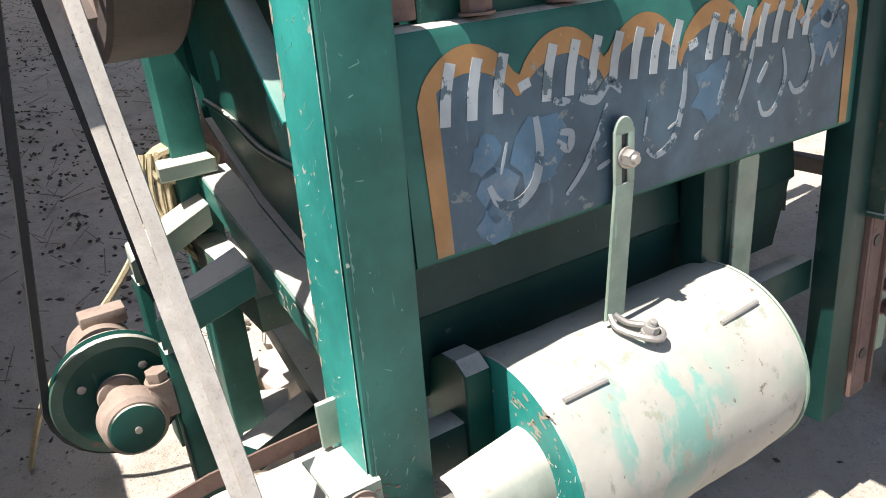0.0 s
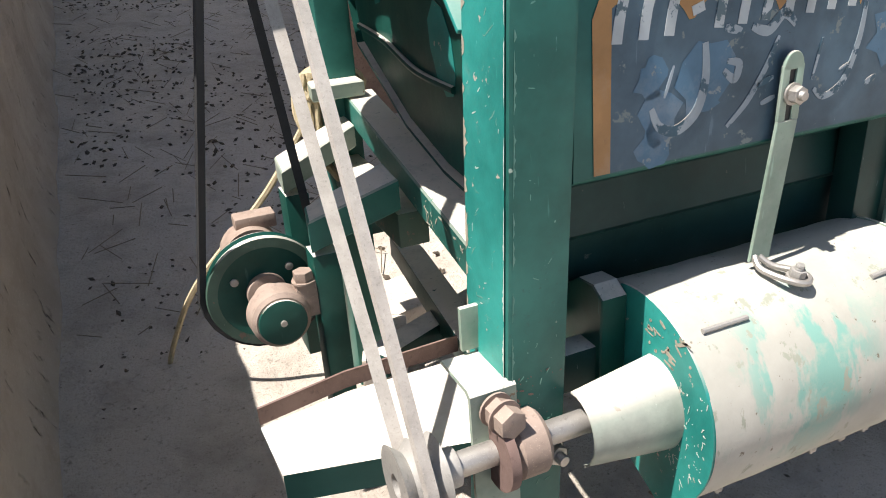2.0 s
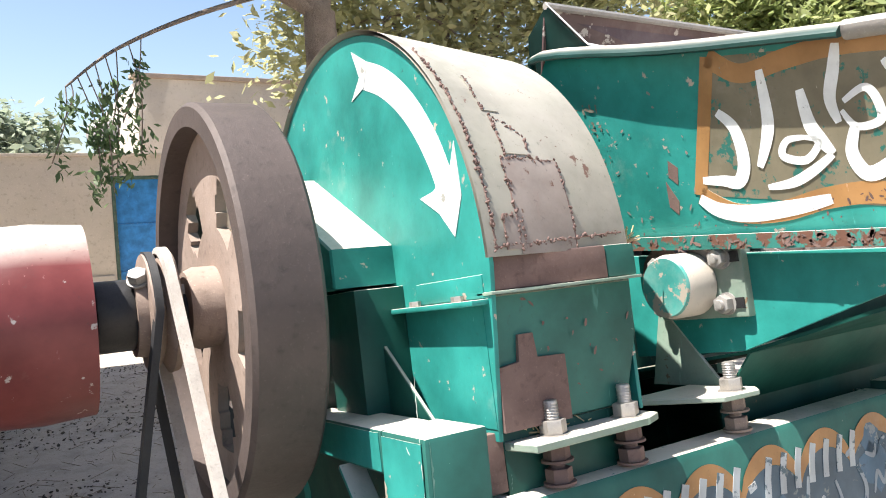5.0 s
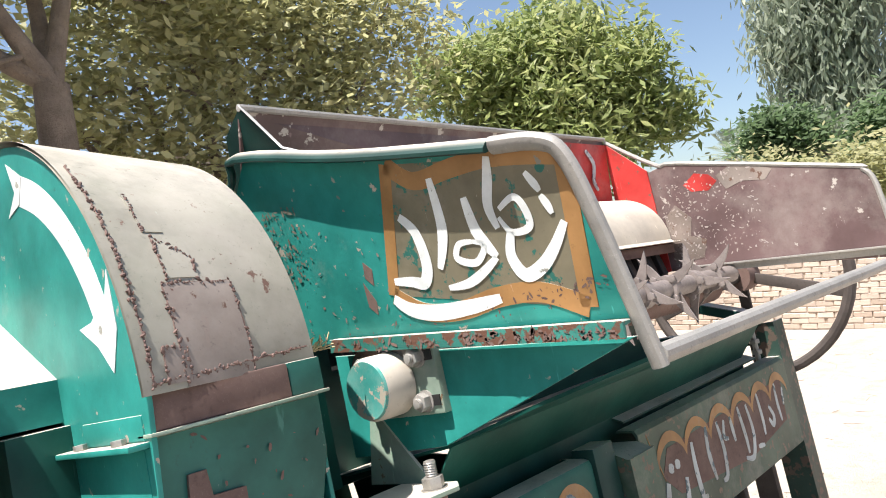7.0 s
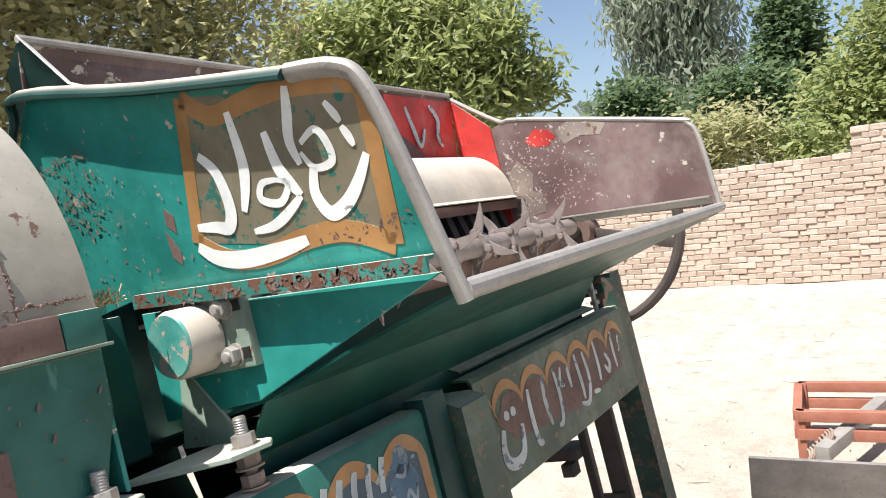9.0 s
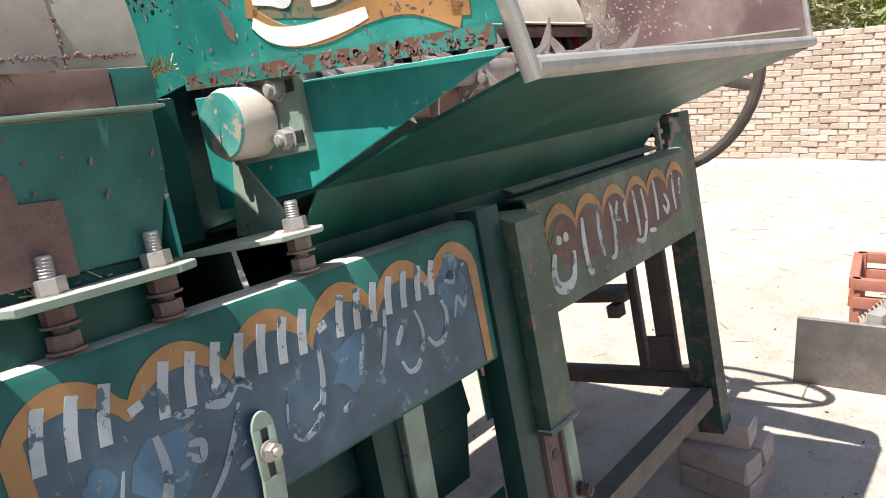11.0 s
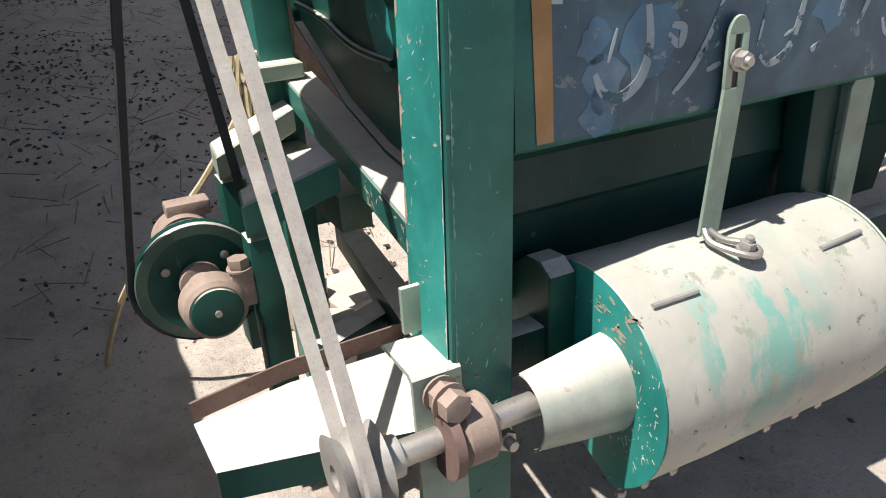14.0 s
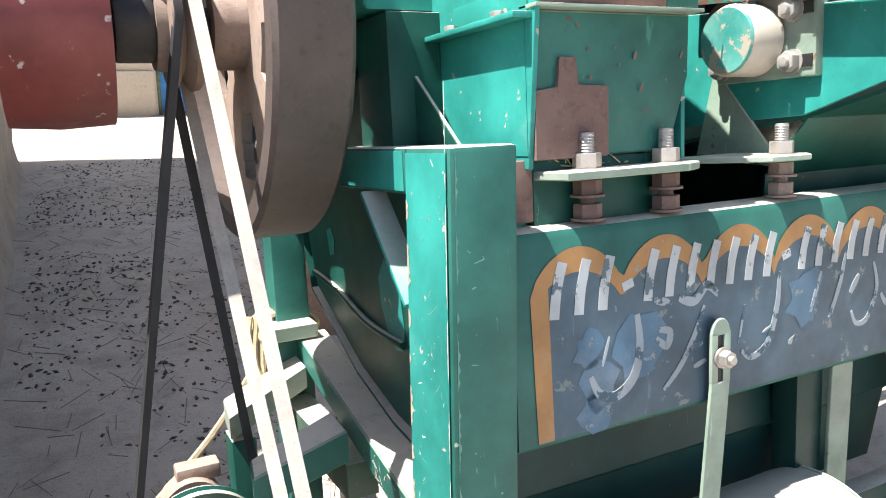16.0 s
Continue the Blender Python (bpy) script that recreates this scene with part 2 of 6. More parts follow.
def frame_of(a, b):
    d = (Vector(b) - Vector(a))
    return Matrix.Translation(a) @ d.to_track_quat("Z", "Y").to_matrix().to_4x4(), d.length


def rod(bm, a, b, r, r2=None, n=20, bevel=0.0):
    m, length = frame_of(a, b)
    v = bmesh.ops.create_cone(bm, cap_ends=True, segments=n, radius1=r, radius2=r if r2 is None else r2, depth=length,
                              matrix=m @ Matrix.Translation((0, 0, length / 2)))["verts"]
    if bevel:
        edges = {e for q in v for e in q.link_edges if len(e.link_faces) == 2 and any(len(f.verts) > 4 for f in e.link_faces)}
        bmesh.ops.bevel(bm, geom=list(edges), offset=bevel, segments=2, affect="EDGES", profile=0.6)
    return bm


def hexa(bm, a, b, r):
    return rod(bm, a, b, r, n=6, bevel=r * 0.08)


def bar(bm, a, b, w, h, up=(0, 0, 1), bevel=0.002):
    """A straight bar of w x h from a to b."""
    a, b = Vector(a), Vector(b)
    x = (b - a).normalized()
    y = Vector(up).cross(x).normalized()
    m = Matrix.Translation((a + b) / 2) @ Matrix((x, y, x.cross(y))).transposed().to_4x4()
    d = (b - a).length
    return box(bm, (-d / 2, -w / 2, -h / 2), (d / 2, w / 2, h / 2), bevel, m)


def prism(bm, pts, push, bevel=0.0):
    """A flat outline with thickness: the polygon pts pushed along the vector."""
    push = Vector(push)
    low = [bm.verts.new(p) for p in pts]
    top = [bm.verts.new(Vector(p) + push) for p in pts]
    faces = [bm.faces.new(low[::-1]), bm.faces.new(top)]
    n = len(pts)
    for i in range(n):
        faces.append(bm.faces.new((low[i], low[(i + 1) % n], top[(i + 1) % n], top[i])))
    if bevel:
        edges = list({e for f in faces[:2] for e in f.edges})
        bmesh.ops.bevel(bm, geom=edges, offset=bevel, segments=1, affect="EDGES")
    return bm


def strip(bm, profile, push, thick):
    """A bent sheet: the open profile (points), given thickness by the vector thick, pushed along push."""
    thick = Vector(thick)
    loop = [Vector(p) for p in profile] + [Vector(p) + thick for p in reversed(profile)]
    n = len(profile)
    push = Vector(push)
    low = [bm.verts.new(p) for p in loop]
    top = [bm.verts.new(p + push) for p in loop]
    k = len(loop)
    for i in range(k):
        bm.faces.new((low[i], low[(i + 1) % k], top[(i + 1) % k], top[i]))
    for i in range(n - 1):
        j = k - 1 - i
        bm.faces.new((low[i], low[i + 1], low[j - 1], low[j]))
        bm.faces.new((top[i], top[j], top[j - 1], top[i + 1]))
    return bm


def lathe(bm, profile, origin, axis="x", n=56, start=0.0, sweep=360.0):
    """Turns the closed profile of (along, radius) about an axis through origin."""
    full = sweep >= 359.9
    steps = n if full else n + 1
    o = Vector(origin)
    rings = []
    for k in range(steps):
        a = radians(start + sweep * k / n)
        c, s = math.cos(a), math.sin(a)
        ring = []
        for u, r in profile:
            p = (u, r * c, r * s) if axis == "x" else (r * c, u, r * s) if axis == "y" else (r * c, r * s, u)
            ring.append(bm.verts.new(o + Vector(p)))
        rings.append(ring)
    m = len(profile)
    for k in range(n):
        a, b = rings[k], rings[(k + 1) % steps]
        for i in range(m):
            bm.faces.new((a[i], a[(i + 1) % m], b[(i + 1) % m], b[i]))
    if not full:
        bm.faces.new(rings[0])
        bm.faces.new(rings[-1][::-1])
    return bm


def tube(bm, pts, r, n=10, closed=False, squash=1.0):
    pts = [Vector(p) for p in pts]
    k = len(pts)
    rings = []
    ref = None
    for i, p in enumerate(pts):
        d = (pts[(i + 1) % k] - pts[i - 1]) if closed or 0 < i < k - 1 else (pts[1] - pts[0] if i == 0 else pts[-1] - pts[-2])
        d.normalize()
        ref = (d.orthogonal() if ref is None else (ref - d * ref.dot(d))).normalized()
        side = d.cross(ref)
        rad = r[i] if isinstance(r, (list, tuple)) else r
        rings.append([bm.verts.new(p + (ref * math.cos(2 * math.pi * j / n) + side * math.sin(2 * math.pi * j / n) * squash) * rad) for j in range(n)])
    for i in range(k if closed else k - 1):
        a, b = rings[i], rings[(i + 1) % k]
        for j in range(n):
            bm.faces.new((a[j], a[(j + 1) % n], b[(j + 1) % n], b[j]))
    if not closed:
        bm.faces.new(rings[0][::-1])
        bm.faces.new(rings[-1])
    return bm


def smooth_path(pts, steps=8):
    """A curve through the points (Catmull-Rom)."""
    out = []
    n = len(pts)
    for i in range(n - 1):
        p = [Vector(pts[max(0, min(n - 1, i + k))]) for k in (-1, 0, 1, 2)]
        for s in range(steps):
            t = s / steps
            out.append(0.5 * (2 * p[1] + (p[2] - p[0]) * t + (2 * p[0] - 5 * p[1] + 4 * p[2] - p[3]) * t * t + (3 * p[1] - p[0] - 3 * p[2] + p[3]) * t ** 3))
    return out + [Vector(pts[-1])]


def brush(bm, pts, width, plane, lift=0.0005, taper=True, steps=8):
    """One brush stroke as a thin raised ribbon; plane(u, v) gives a place and its normal."""
    line = smooth_path([(u, v, 0) for u, v in pts], steps)
    k = len(line)
    left, right = [], []
    for i, p in enumerate(line):
        d = (line[min(k - 1, i + 1)] - line[max(0, i - 1)]).normalized()
        w = width * (0.5 if not taper else 0.5 * (0.35 + 0.65 * math.sin(math.pi * (0.12 + 0.80 * i / (k - 1)))))
        for side, s in ((left, 1), (right, -1)):
            side.append((p.x - d.y * w * s, p.y + d.x * w * s))
    rows = []
    for a, b in zip(left, right):
        (pa, na), (pb, nb) = plane(*a), plane(*b)
        rows.append([bm.verts.new(pa + na * lift), bm.verts.new(pb + nb * lift), bm.verts.new(pb), bm.verts.new(pa)])
    for a, b in zip(rows, rows[1:]):
        for i in range(4):
            bm.faces.new((a[i], a[(i + 1) % 4], b[(i + 1) % 4], b[i]))
    bm.faces.new(rows[0])
    bm.faces.new(rows[-1][::-1])
    return bm


def chips(parent, plane, us, vs, count, size, mat, seed, label=""):
    """Flaked spots of bare paint ground scattered over a stretch of a plate."""
    rnd = random.Random(seed)
    bm = B()
    for _ in range(count):
        u, v = us[0] + (us[1] - us[0]) * rnd.random() ** 1.6, rnd.uniform(*vs)
        s = size * rnd.uniform(0.25, 1.0) ** 1.5
        turn, long = rnd.uniform(0, 6.3), rnd.uniform(1.0, 3.2)
        ring = []
        for k in range(7):
            a, r = k * math.tau / 7, s * rnd.uniform(0.5, 1.0)
            e, f = r * long * math.cos(a), r * math.sin(a)
            q, n = plane(u + e * math.cos(turn) - f * math.sin(turn), v + e * math.sin(turn) + f * math.cos(turn))
            ring.append(bm.verts.new(q + n * 0.0006))
        bm.faces.new(ring)
    return part("paint_chip", bm, mat, parent, label, kind="stuff")


def scratches(parent, plane, us, vs, count, length, mat, seed, slant=0.0, wide=0.0011, label=""):
    """Short thin knocks and scrapes through the paint, some of them hooked."""
    rnd = random.Random(seed)
    bm = B()
    for _ in range(count):
        u, v = rnd.uniform(*us), rnd.uniform(*vs)
        l, a = length * rnd.uniform(0.2, 1.0) ** 2, slant + rnd.gauss(0, 0.55)
        pts = [(u, v), (u + 0.55 * l * math.cos(a) + rnd.gauss(0, 0.08) * l, v + 0.55 * l * math.sin(a)), (u + l * math.cos(a), v + l * math.sin(a))]
        if rnd.random() < 0.25:
            pts.append((pts[-1][0] - 0.4 * l * math.sin(a), pts[-1][1] + 0.3 * l * math.cos(a)))
        pts = [(min(us[1], max(us[0], p)), q) for p, q in pts]
        brush(bm, pts, wide * rnd.uniform(0.5, 1.7), plane, 0.0003, True, 2)
    return part("scratch", bm, mat, parent, label, kind="stuff")


def worn_edge(parent, plane, u, side, vs, mat, seed, wide=0.004, label=""):
    """Paint rubbed off along an edge: a ragged sliver of bare ground, broken here and there."""
    rnd = random.Random(seed)
    bm = B()
    v = vs[0]
    while v < vs[1]:
        run = rnd.uniform(0.01, 0.09)
        n = max(3, int(run / 0.004))
        rows = []
        for k in range(n + 1):
            f = k / n
            w = wide * math.sin(math.pi * f) ** 0.5 * (0.25 + 0.75 * abs(noise.noise((v * 40 + f * run * 160, seed, 0))) * 2)
            (a, na), (b, nb) = plane(u, v + run * f), plane(u + side * max(0.0003, w), v + run * f)
            rows.append((bm.verts.new(a + na * 0.0005), bm.verts.new(b + nb * 0.0005)))
        for p, q in zip(rows, rows[1:]):
            bm.faces.new((p[0], p[1], q[1], q[0]))
        v += run + rnd.uniform(0.0, 0.03)
    return part("worn_edge", bm, mat, parent, label, kind="stuff")


def bolt(parent, base, axis, length, r=0.0095, nuts=(0.0,), mat=None, below=0.0):
    """A threaded stud with hexagon nuts along it."""
    b, d = Vector(base), Vector(axis).normalized()
    bm = B()
    rod(bm, b - d * below, b + d * length, r * 0.9, n=14, bevel=r * 0.2)
    turns = int((length + below) / 0.0035)
    for k in range(turns):
        h = -below + (k + 0.3) * 0.0035
        rod(bm, b + d * h, b + d * (h + 0.0018), r, r * 0.9, n=14)
    for h in nuts:
        hexa(bm, b + d * h, b + d * (h + r * 1.75), r * 1.75)
        rod(bm, b + d * (h - 0.003), b + d * h, r * 2.1, n=18)
    return part("bolt", bm, mat or STEEL, parent)


# ---- setting ----
def ground_sheet():
    bm = B()
    near = [i * 0.12 for i in range(-22, 90)]
    xs = [-900, -200, -60, -20, -8] + [x for x in near] + [12, 16, 24, 60, 200, 900]
    ys = [-900, -200, -60, -20, -8] + [y for y in near] + [12, 16, 24, 60, 200, 900]
    grid = []
    for y in ys:
        row = []
        for x in xs:
            z = 0.0
            if -3 < x < 11 and -3 < y < 11:
                z = 0.016 * noise.noise((x * 1.1, y * 1.1, 0)) + 0.007 * noise.noise((x * 5, y * 5, 3))
            row.append(bm.verts.new((x, y, z)))
        grid.append(row)
    for a, b in zip(grid, grid[1:]):
        for i in range(len(a) - 1):
            bm.faces.new((a[i], a[i + 1], b[i + 1], b[i]))
    return tagged(part("ground", bm, EARTH, smooth=180), "bare trodden earth yard, pale dust with dark specks", "ground", kind="structure")


ground_sheet()


def mud_wall():
    """A thick hand-plastered mud wall with a rounded, uneven top."""
    bm = B()
    ys = [-1.2 + 0.09 * i for i in range(0, 102)]
    prof = []
    for k in range(26):
        prof.append((0.0, k / 25 * 1.0))
    rings = []
    for y in ys:
        end = max(0.0, 1 - (ys[-1] - y) / 0.12)
        top = (1.62 if y > 2.1 else 1.0 + 0.62 * max(0.0, (y - 1.85) / 0.25)) + 0.05 * noise.noise((y * 0.8, 0, 0)) + 0.02 * noise.noise((y * 5, 7, 0)) - 0.06 * end
        ring = []
        n = 20
        for k in range(n + 1):
            z = top * k / n
            bulge = 0.022 * noise.noise((y * 1.6, z * 2.0, 1)) + 0.010 * noise.noise((y * 7, z * 7, 4))
            foot = 0.05 * max(0, 1 - z / 0.25) ** 2
            ring.append(bm.verts.new((-0.455 + bulge + foot - 0.05 * end, y, z)))
        for k in range(1, 8):
            a = math.pi * k / 8
            ring.append(bm.verts.new((-0.60 + 0.145 * math.cos(a) + 0.01 * noise.noise((y * 6, k, 2)), y, top + 0.05 * math.sin(a))))
        for k in range(n, -1, -4):
            ring.append(bm.verts.new((-0.745, y, top * k / n)))
        rings.append(ring)
    for a, b in zip(rings, rings[1:]):
        for i in range(len(a) - 1):
            bm.faces.new((a[i], a[i + 1], b[i + 1], b[i]))
    bm.faces.new(rings[0])
    bm.faces.new(rings[-1][::-1])
    return tagged(part("wall_mud", bm, MUD, smooth=60), "rough mud-plastered yard wall with rounded top", "wall", kind="structure")


mud_wall()


def shade_block():
    # unseen block, added and sized only to cast the lane's shade
    bm = B()
    box(bm, (-6.5, 2.75, 0), (-1.35, 8.35, 5.3), 0.02)
    return tagged(part("wall_shade_block", bm, RENDERED), "plain rendered block out of view, added to shade the lane", "wall", kind="structure")


shade_block()


def house():
    """The low rendered house across the lane, with a blue steel door and a taller block behind."""
    h = tagged(new("house"), "low grey cement-rendered house with a blue steel door", "house")
    y = 11.6
    bm = B()
    # front wall around the doorway
    box(bm, (-9, y, 0), (1.24, y + 0.25, 2.30), 0.01)
    box(bm, (2.14, y, 0), (4.2, y + 0.25, 2.30), 0.01)
    box(bm, (1.24, y, 2.02), (2.14, y + 0.25, 2.30), 0.0)
    box(bm, (-9, y + 0.25, 0), (-8.75, y + 6, 2.25), 0.01)
    part("wall", bm, RENDERED, h)
    part("plinth", box(B(), (-9, y - 0.05, 0), (1.2, y + 0.01, 0.62), 0.012), RENDERED, h)
    part("coping", box(B(), (-9.02, y - 0.03, 2.30), (4.22, y + 0.28, 2.345), 0.008), RENDERED, h)
    part("roof", box(B(), (-8.75, y + 0.25, 2.12), (4.2, y + 6, 2.25), 0.0), RENDERED, h)
    d = part("door", box(B(), (1.29, y + 0.08, 0.03), (2.09, y + 0.11, 1.97), 0.004), DOORBLUE, h, "bright blue steel door")
    for z in (0.62, 1.30):
        part("door_rail", box(B(), (1.30, y + 0.055, z), (2.08, y + 0.08, z + 0.035), 0.003), DOORBLUE, d)
    part("door_handle", rod(B(), (1.98, y + 0.05, 1.0), (1.98, y + 0.05, 1.12), 0.008), STEEL, d)
    bm = B()
    for lo, hi in (((1.24, y - 0.005, 0), (1.29, y + 0.12, 2.02)), ((2.09, y - 0.005, 0), (2.14, y + 0.12, 2.02)), ((1.29, y - 0.005, 1.97), (2.09, y + 0.12, 2.02))):
        box(bm, lo, hi, 0.004)
    part("door_frame", bm, OLIVE, h)
    return h


house()


def upper_building():
    h = tagged(new("upper_storey_block"), "taller plastered block with open window holes", "building")
    y = 13.5
    x0, x1 = 1.95, 9.5
    holes = [(4.6, 5.9), (7.0, 8.2)]
    bm = B()
    edge = x0
    for a, b in holes:
        box(bm, (edge, y, 0), (a, y + 0.25, 3.75), 0.01)
        box(bm, (a, y, 0), (b, y + 0.25, 2.55), 0.0)
        box(bm, (a, y, 3.45), (b, y + 0.25, 3.75), 0.0)
        edge = b
    box(bm, (edge, y, 0), (x1, y + 0.25, 3.75), 0.01)
    box(bm, (x0, y + 0.25, 0), (x0 + 0.25, y + 4, 3.7), 0.01)
    part("wall", bm, RENDERED, h)
    part("parapet", box(B(), (x0 - 0.06, y - 0.06, 3.75), (x1, y + 0.30, 3.83), 0.01), MORTAR, h)
    for a, b in holes:
        part("window_sill", box(B(), (a - 0.05, y - 0.06, 2.55), (b + 0.05, y + 0.2, 2.60), 0.008), RENDERED, h)
    return h


upper_building()

# ---- the thresher, in its own upright frame; it leans back a little where it stands ----
LEAN_BACK = Matrix.Translation((0, 0.74, 0)) @ Matrix.Rotation(radians(-8.5), 4, "X") @ Matrix.Translation((0, -0.74, 0))
thresher = tagged(new("thresher"), "green belt-driven crop thresher with heavy flywheel, propped on bricks", "thresher")
thresher.matrix_world = LEAN_BACK
T = thresher
YS, ZS = 1.07, 1.33  # main shaft


def angle_iron(bm, a, b, w, t, d1, d2):
    """An L section from a to b: legs w long along d1 and d2, t thick."""
    a, b, d1, d2 = Vector(a), Vector(b), Vector(d1), Vector(d2)
    outline = [a, a + d1 * w, a + d1 * w + d2 * t, a + d1 * t + d2 * t, a + d1 * t + d2 * w, a + d2 * w]
    return prism(bm, outline, b - a, 0.0012)


BARE = plain("bare_undercoat", (0.36, 0.42, 0.38), (0.50, 0.53, 0.47), 60, 0.8)
WORNTEAL = plain("rubbed_pale_green", (0.07, 0.21, 0.165), (0.14, 0.27, 0.22), 70, 0.7)
SCUFF = plain("scuffed_tan_ground", (0.26, 0.23, 0.17), (0.36, 0.33, 0.26), 60, 0.85)


# frame
def build_frame():
    # the foot stands a little towards the wall
    bm = B()
    prism(bm, [(0.190, 0.644, 0.03), (0.270, 0.644, 0.03), (0.270, 0.752, 0.03), (0.190, 0.752, 0.03)], (0.038, 0, 1.126))
    bmesh.ops.bevel(bm, geom=list(bm.edges), offset=0.006, segments=2, affect="EDGES", profile=0.6)
    post = part("corner_post", bm, GREEN, T, "green corner post with scratched bright edge")
    front = lambda u, v: (Vector((u - 0.0338 * (1.156 - v), 0.6436, v)), Vector((0, -1, 0)))
    side = lambda u, v: (Vector((0.2262 - 0.0338 * (1.156 - v), u, v)), Vector((-1, 0, 0)))
    # brighter TEAL sheet over the sunward side: sunlight put into the colour
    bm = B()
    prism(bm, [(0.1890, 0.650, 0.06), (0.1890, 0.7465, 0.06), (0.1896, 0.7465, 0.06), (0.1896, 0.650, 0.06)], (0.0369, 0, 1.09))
    part("sunlit_face", bm, TEAL, post, "thin turquoise sheet painting the side face as sunlit, scratched")
    scratches(post, front, (0.240, 0.300), (0.32, 1.14), 24, 0.012, WORNTEAL, 71, 0.9)
    scratches(post, front, (0.240, 0.300), (0.48, 0.66), 22, 0.007, WORNTEAL, 72, 1.2, 0.0007)
    scratches(post, side, (0.652, 0.744), (0.32, 1.14), 60, 0.020, WORNTEAL, 73, -0.9, 0.0010)
    scratches(post, side, (0.652, 0.744), (0.32, 1.14), 26, 0.013, BARE, 74, -0.7, 0.0008)
    worn_edge(post, front, 0.2335, 1, (0.32, 1.15), WORNTEAL, 75, 0.0035)
    worn_edge(post, side, 0.6495, 1, (0.32, 1.15), BARE, 76, 0.004)
    worn_edge(post, side, 0.7465, -1, (0.55, 1.10), SCUFF, 77, 0.013)
    chips(post, front, (0.236, 0.300), (0.50, 0.60), 60, 0.0022, RUSTY, 80, "rust spots")
    bm = B()
    box(bm, (0.228, 0.753, 1.103), (0.296, 1.03, 1.156), 0.005)
    beam = part("top_beam", bm, GREEN, T)
    # same painted sunlight on the sunward side of the beam
    part("sunlit_face", box(B(), (0.2272, 0.758, 1.107), (0.2279, 1.025, 1.152), 0.0), TEAL, beam)
    bm = B()
    bar(bm, (0.236, 0.875, 1.10), (0.236, 0.756, 0.975), 0.007, 0.034, up=(1, 0, 0))
    part("brace", bm, TEAL, T)
    part("back_post", box(B(), (0.232, 1.42, 0.05), (0.30, 1.49, 1.15), 0.005), GREEN, T)
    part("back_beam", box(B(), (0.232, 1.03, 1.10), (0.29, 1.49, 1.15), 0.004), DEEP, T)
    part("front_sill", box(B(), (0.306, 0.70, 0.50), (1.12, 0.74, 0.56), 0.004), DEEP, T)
    # long side rail running level to the back, with two arms that carry the sieve pulley
    def plank(top, thick):
        return prism(B(), top, (0, 0, -thick), 0.003)
    rail = part("side_rail", plank([(0.232, 0.739, 0.694), (0.294, 0.739, 0.694), (0.330, 1.42, 0.787), (0.269, 1.42, 0.787)], 0.050), GREEN, T, "side rail with paint worn pale on top")
    scratches(rail, lambda u, v: (Vector((0.2316 + (u - 0.739) * 0.0543, u, 0.694 + (u - 0.739) * 0.1366 - v)), Vector((-1, 0, 0))), (0.75, 1.02), (0.004, 0.046), 26, 0.02, SCUFF, 83, 0.4, 0.002)
    part("rail_end", plank([(0.196, 1.375, 0.815), (0.300, 1.375, 0.815), (0.300, 1.52, 0.818), (0.215, 1.52, 0.818)], 0.03), PALE, T, "bleached plate on the end of the rail")
    part("outrigger_beam", plank([(0.082, 1.026, 0.688), (0.231, 1.029, 0.727), (0.231, 1.103, 0.735), (0.092, 1.086, 0.692)], 0.052), GREEN, T)
    part("outrigger_leg", box(B(), (0.083, 1.03, 0.33), (0.125, 1.08, 0.630), 0.003), BOTTLE, T)
    part("outrigger_beam", plank([(0.102, 1.292, 0.690), (0.262, 1.345, 0.741), (0.268, 1.435, 0.742), (0.110, 1.388, 0.692)], 0.045), PALE, T)
    part("outrigger_leg", box(B(), (0.104, 1.30, 0.30), (0.148, 1.365, 0.640), 0.003), BOTTLE, T)
    part("rail_bracket", box(B(), (0.372, 1.46, 0.60), (0.378, 1.50, 0.715), 0.002), PALE, T, "bleached upright plate under the trough")
    part("outrigger_tie", box(B(), (0.232, 1.051, 0.60), (0.285, 1.42, 0.66), 0.003), OLIVE, T)
    part("outrigger_tie", bar(B(), (0.16, 1.02, 0.42), (0.60, 1.25, 0.40), 0.05, 0.04), DEEP, T)
    bm = B()
    bar(bm, (0.29, 0.80, 0.44), (0.36, 1.42, 0.44), 0.05, 0.05)
    part("sill", bm, DEEP, T)
    return post


build_frame()


# painted side panels
def flat_plane(y):
    return lambda u, v: (Vector((u, y, v)), Vector((0, -1, 0)))


def scallop(u, k, n, h):
    f = (u * n) % 1.0
    return k + h * math.sin(math.pi * f) ** 0.6


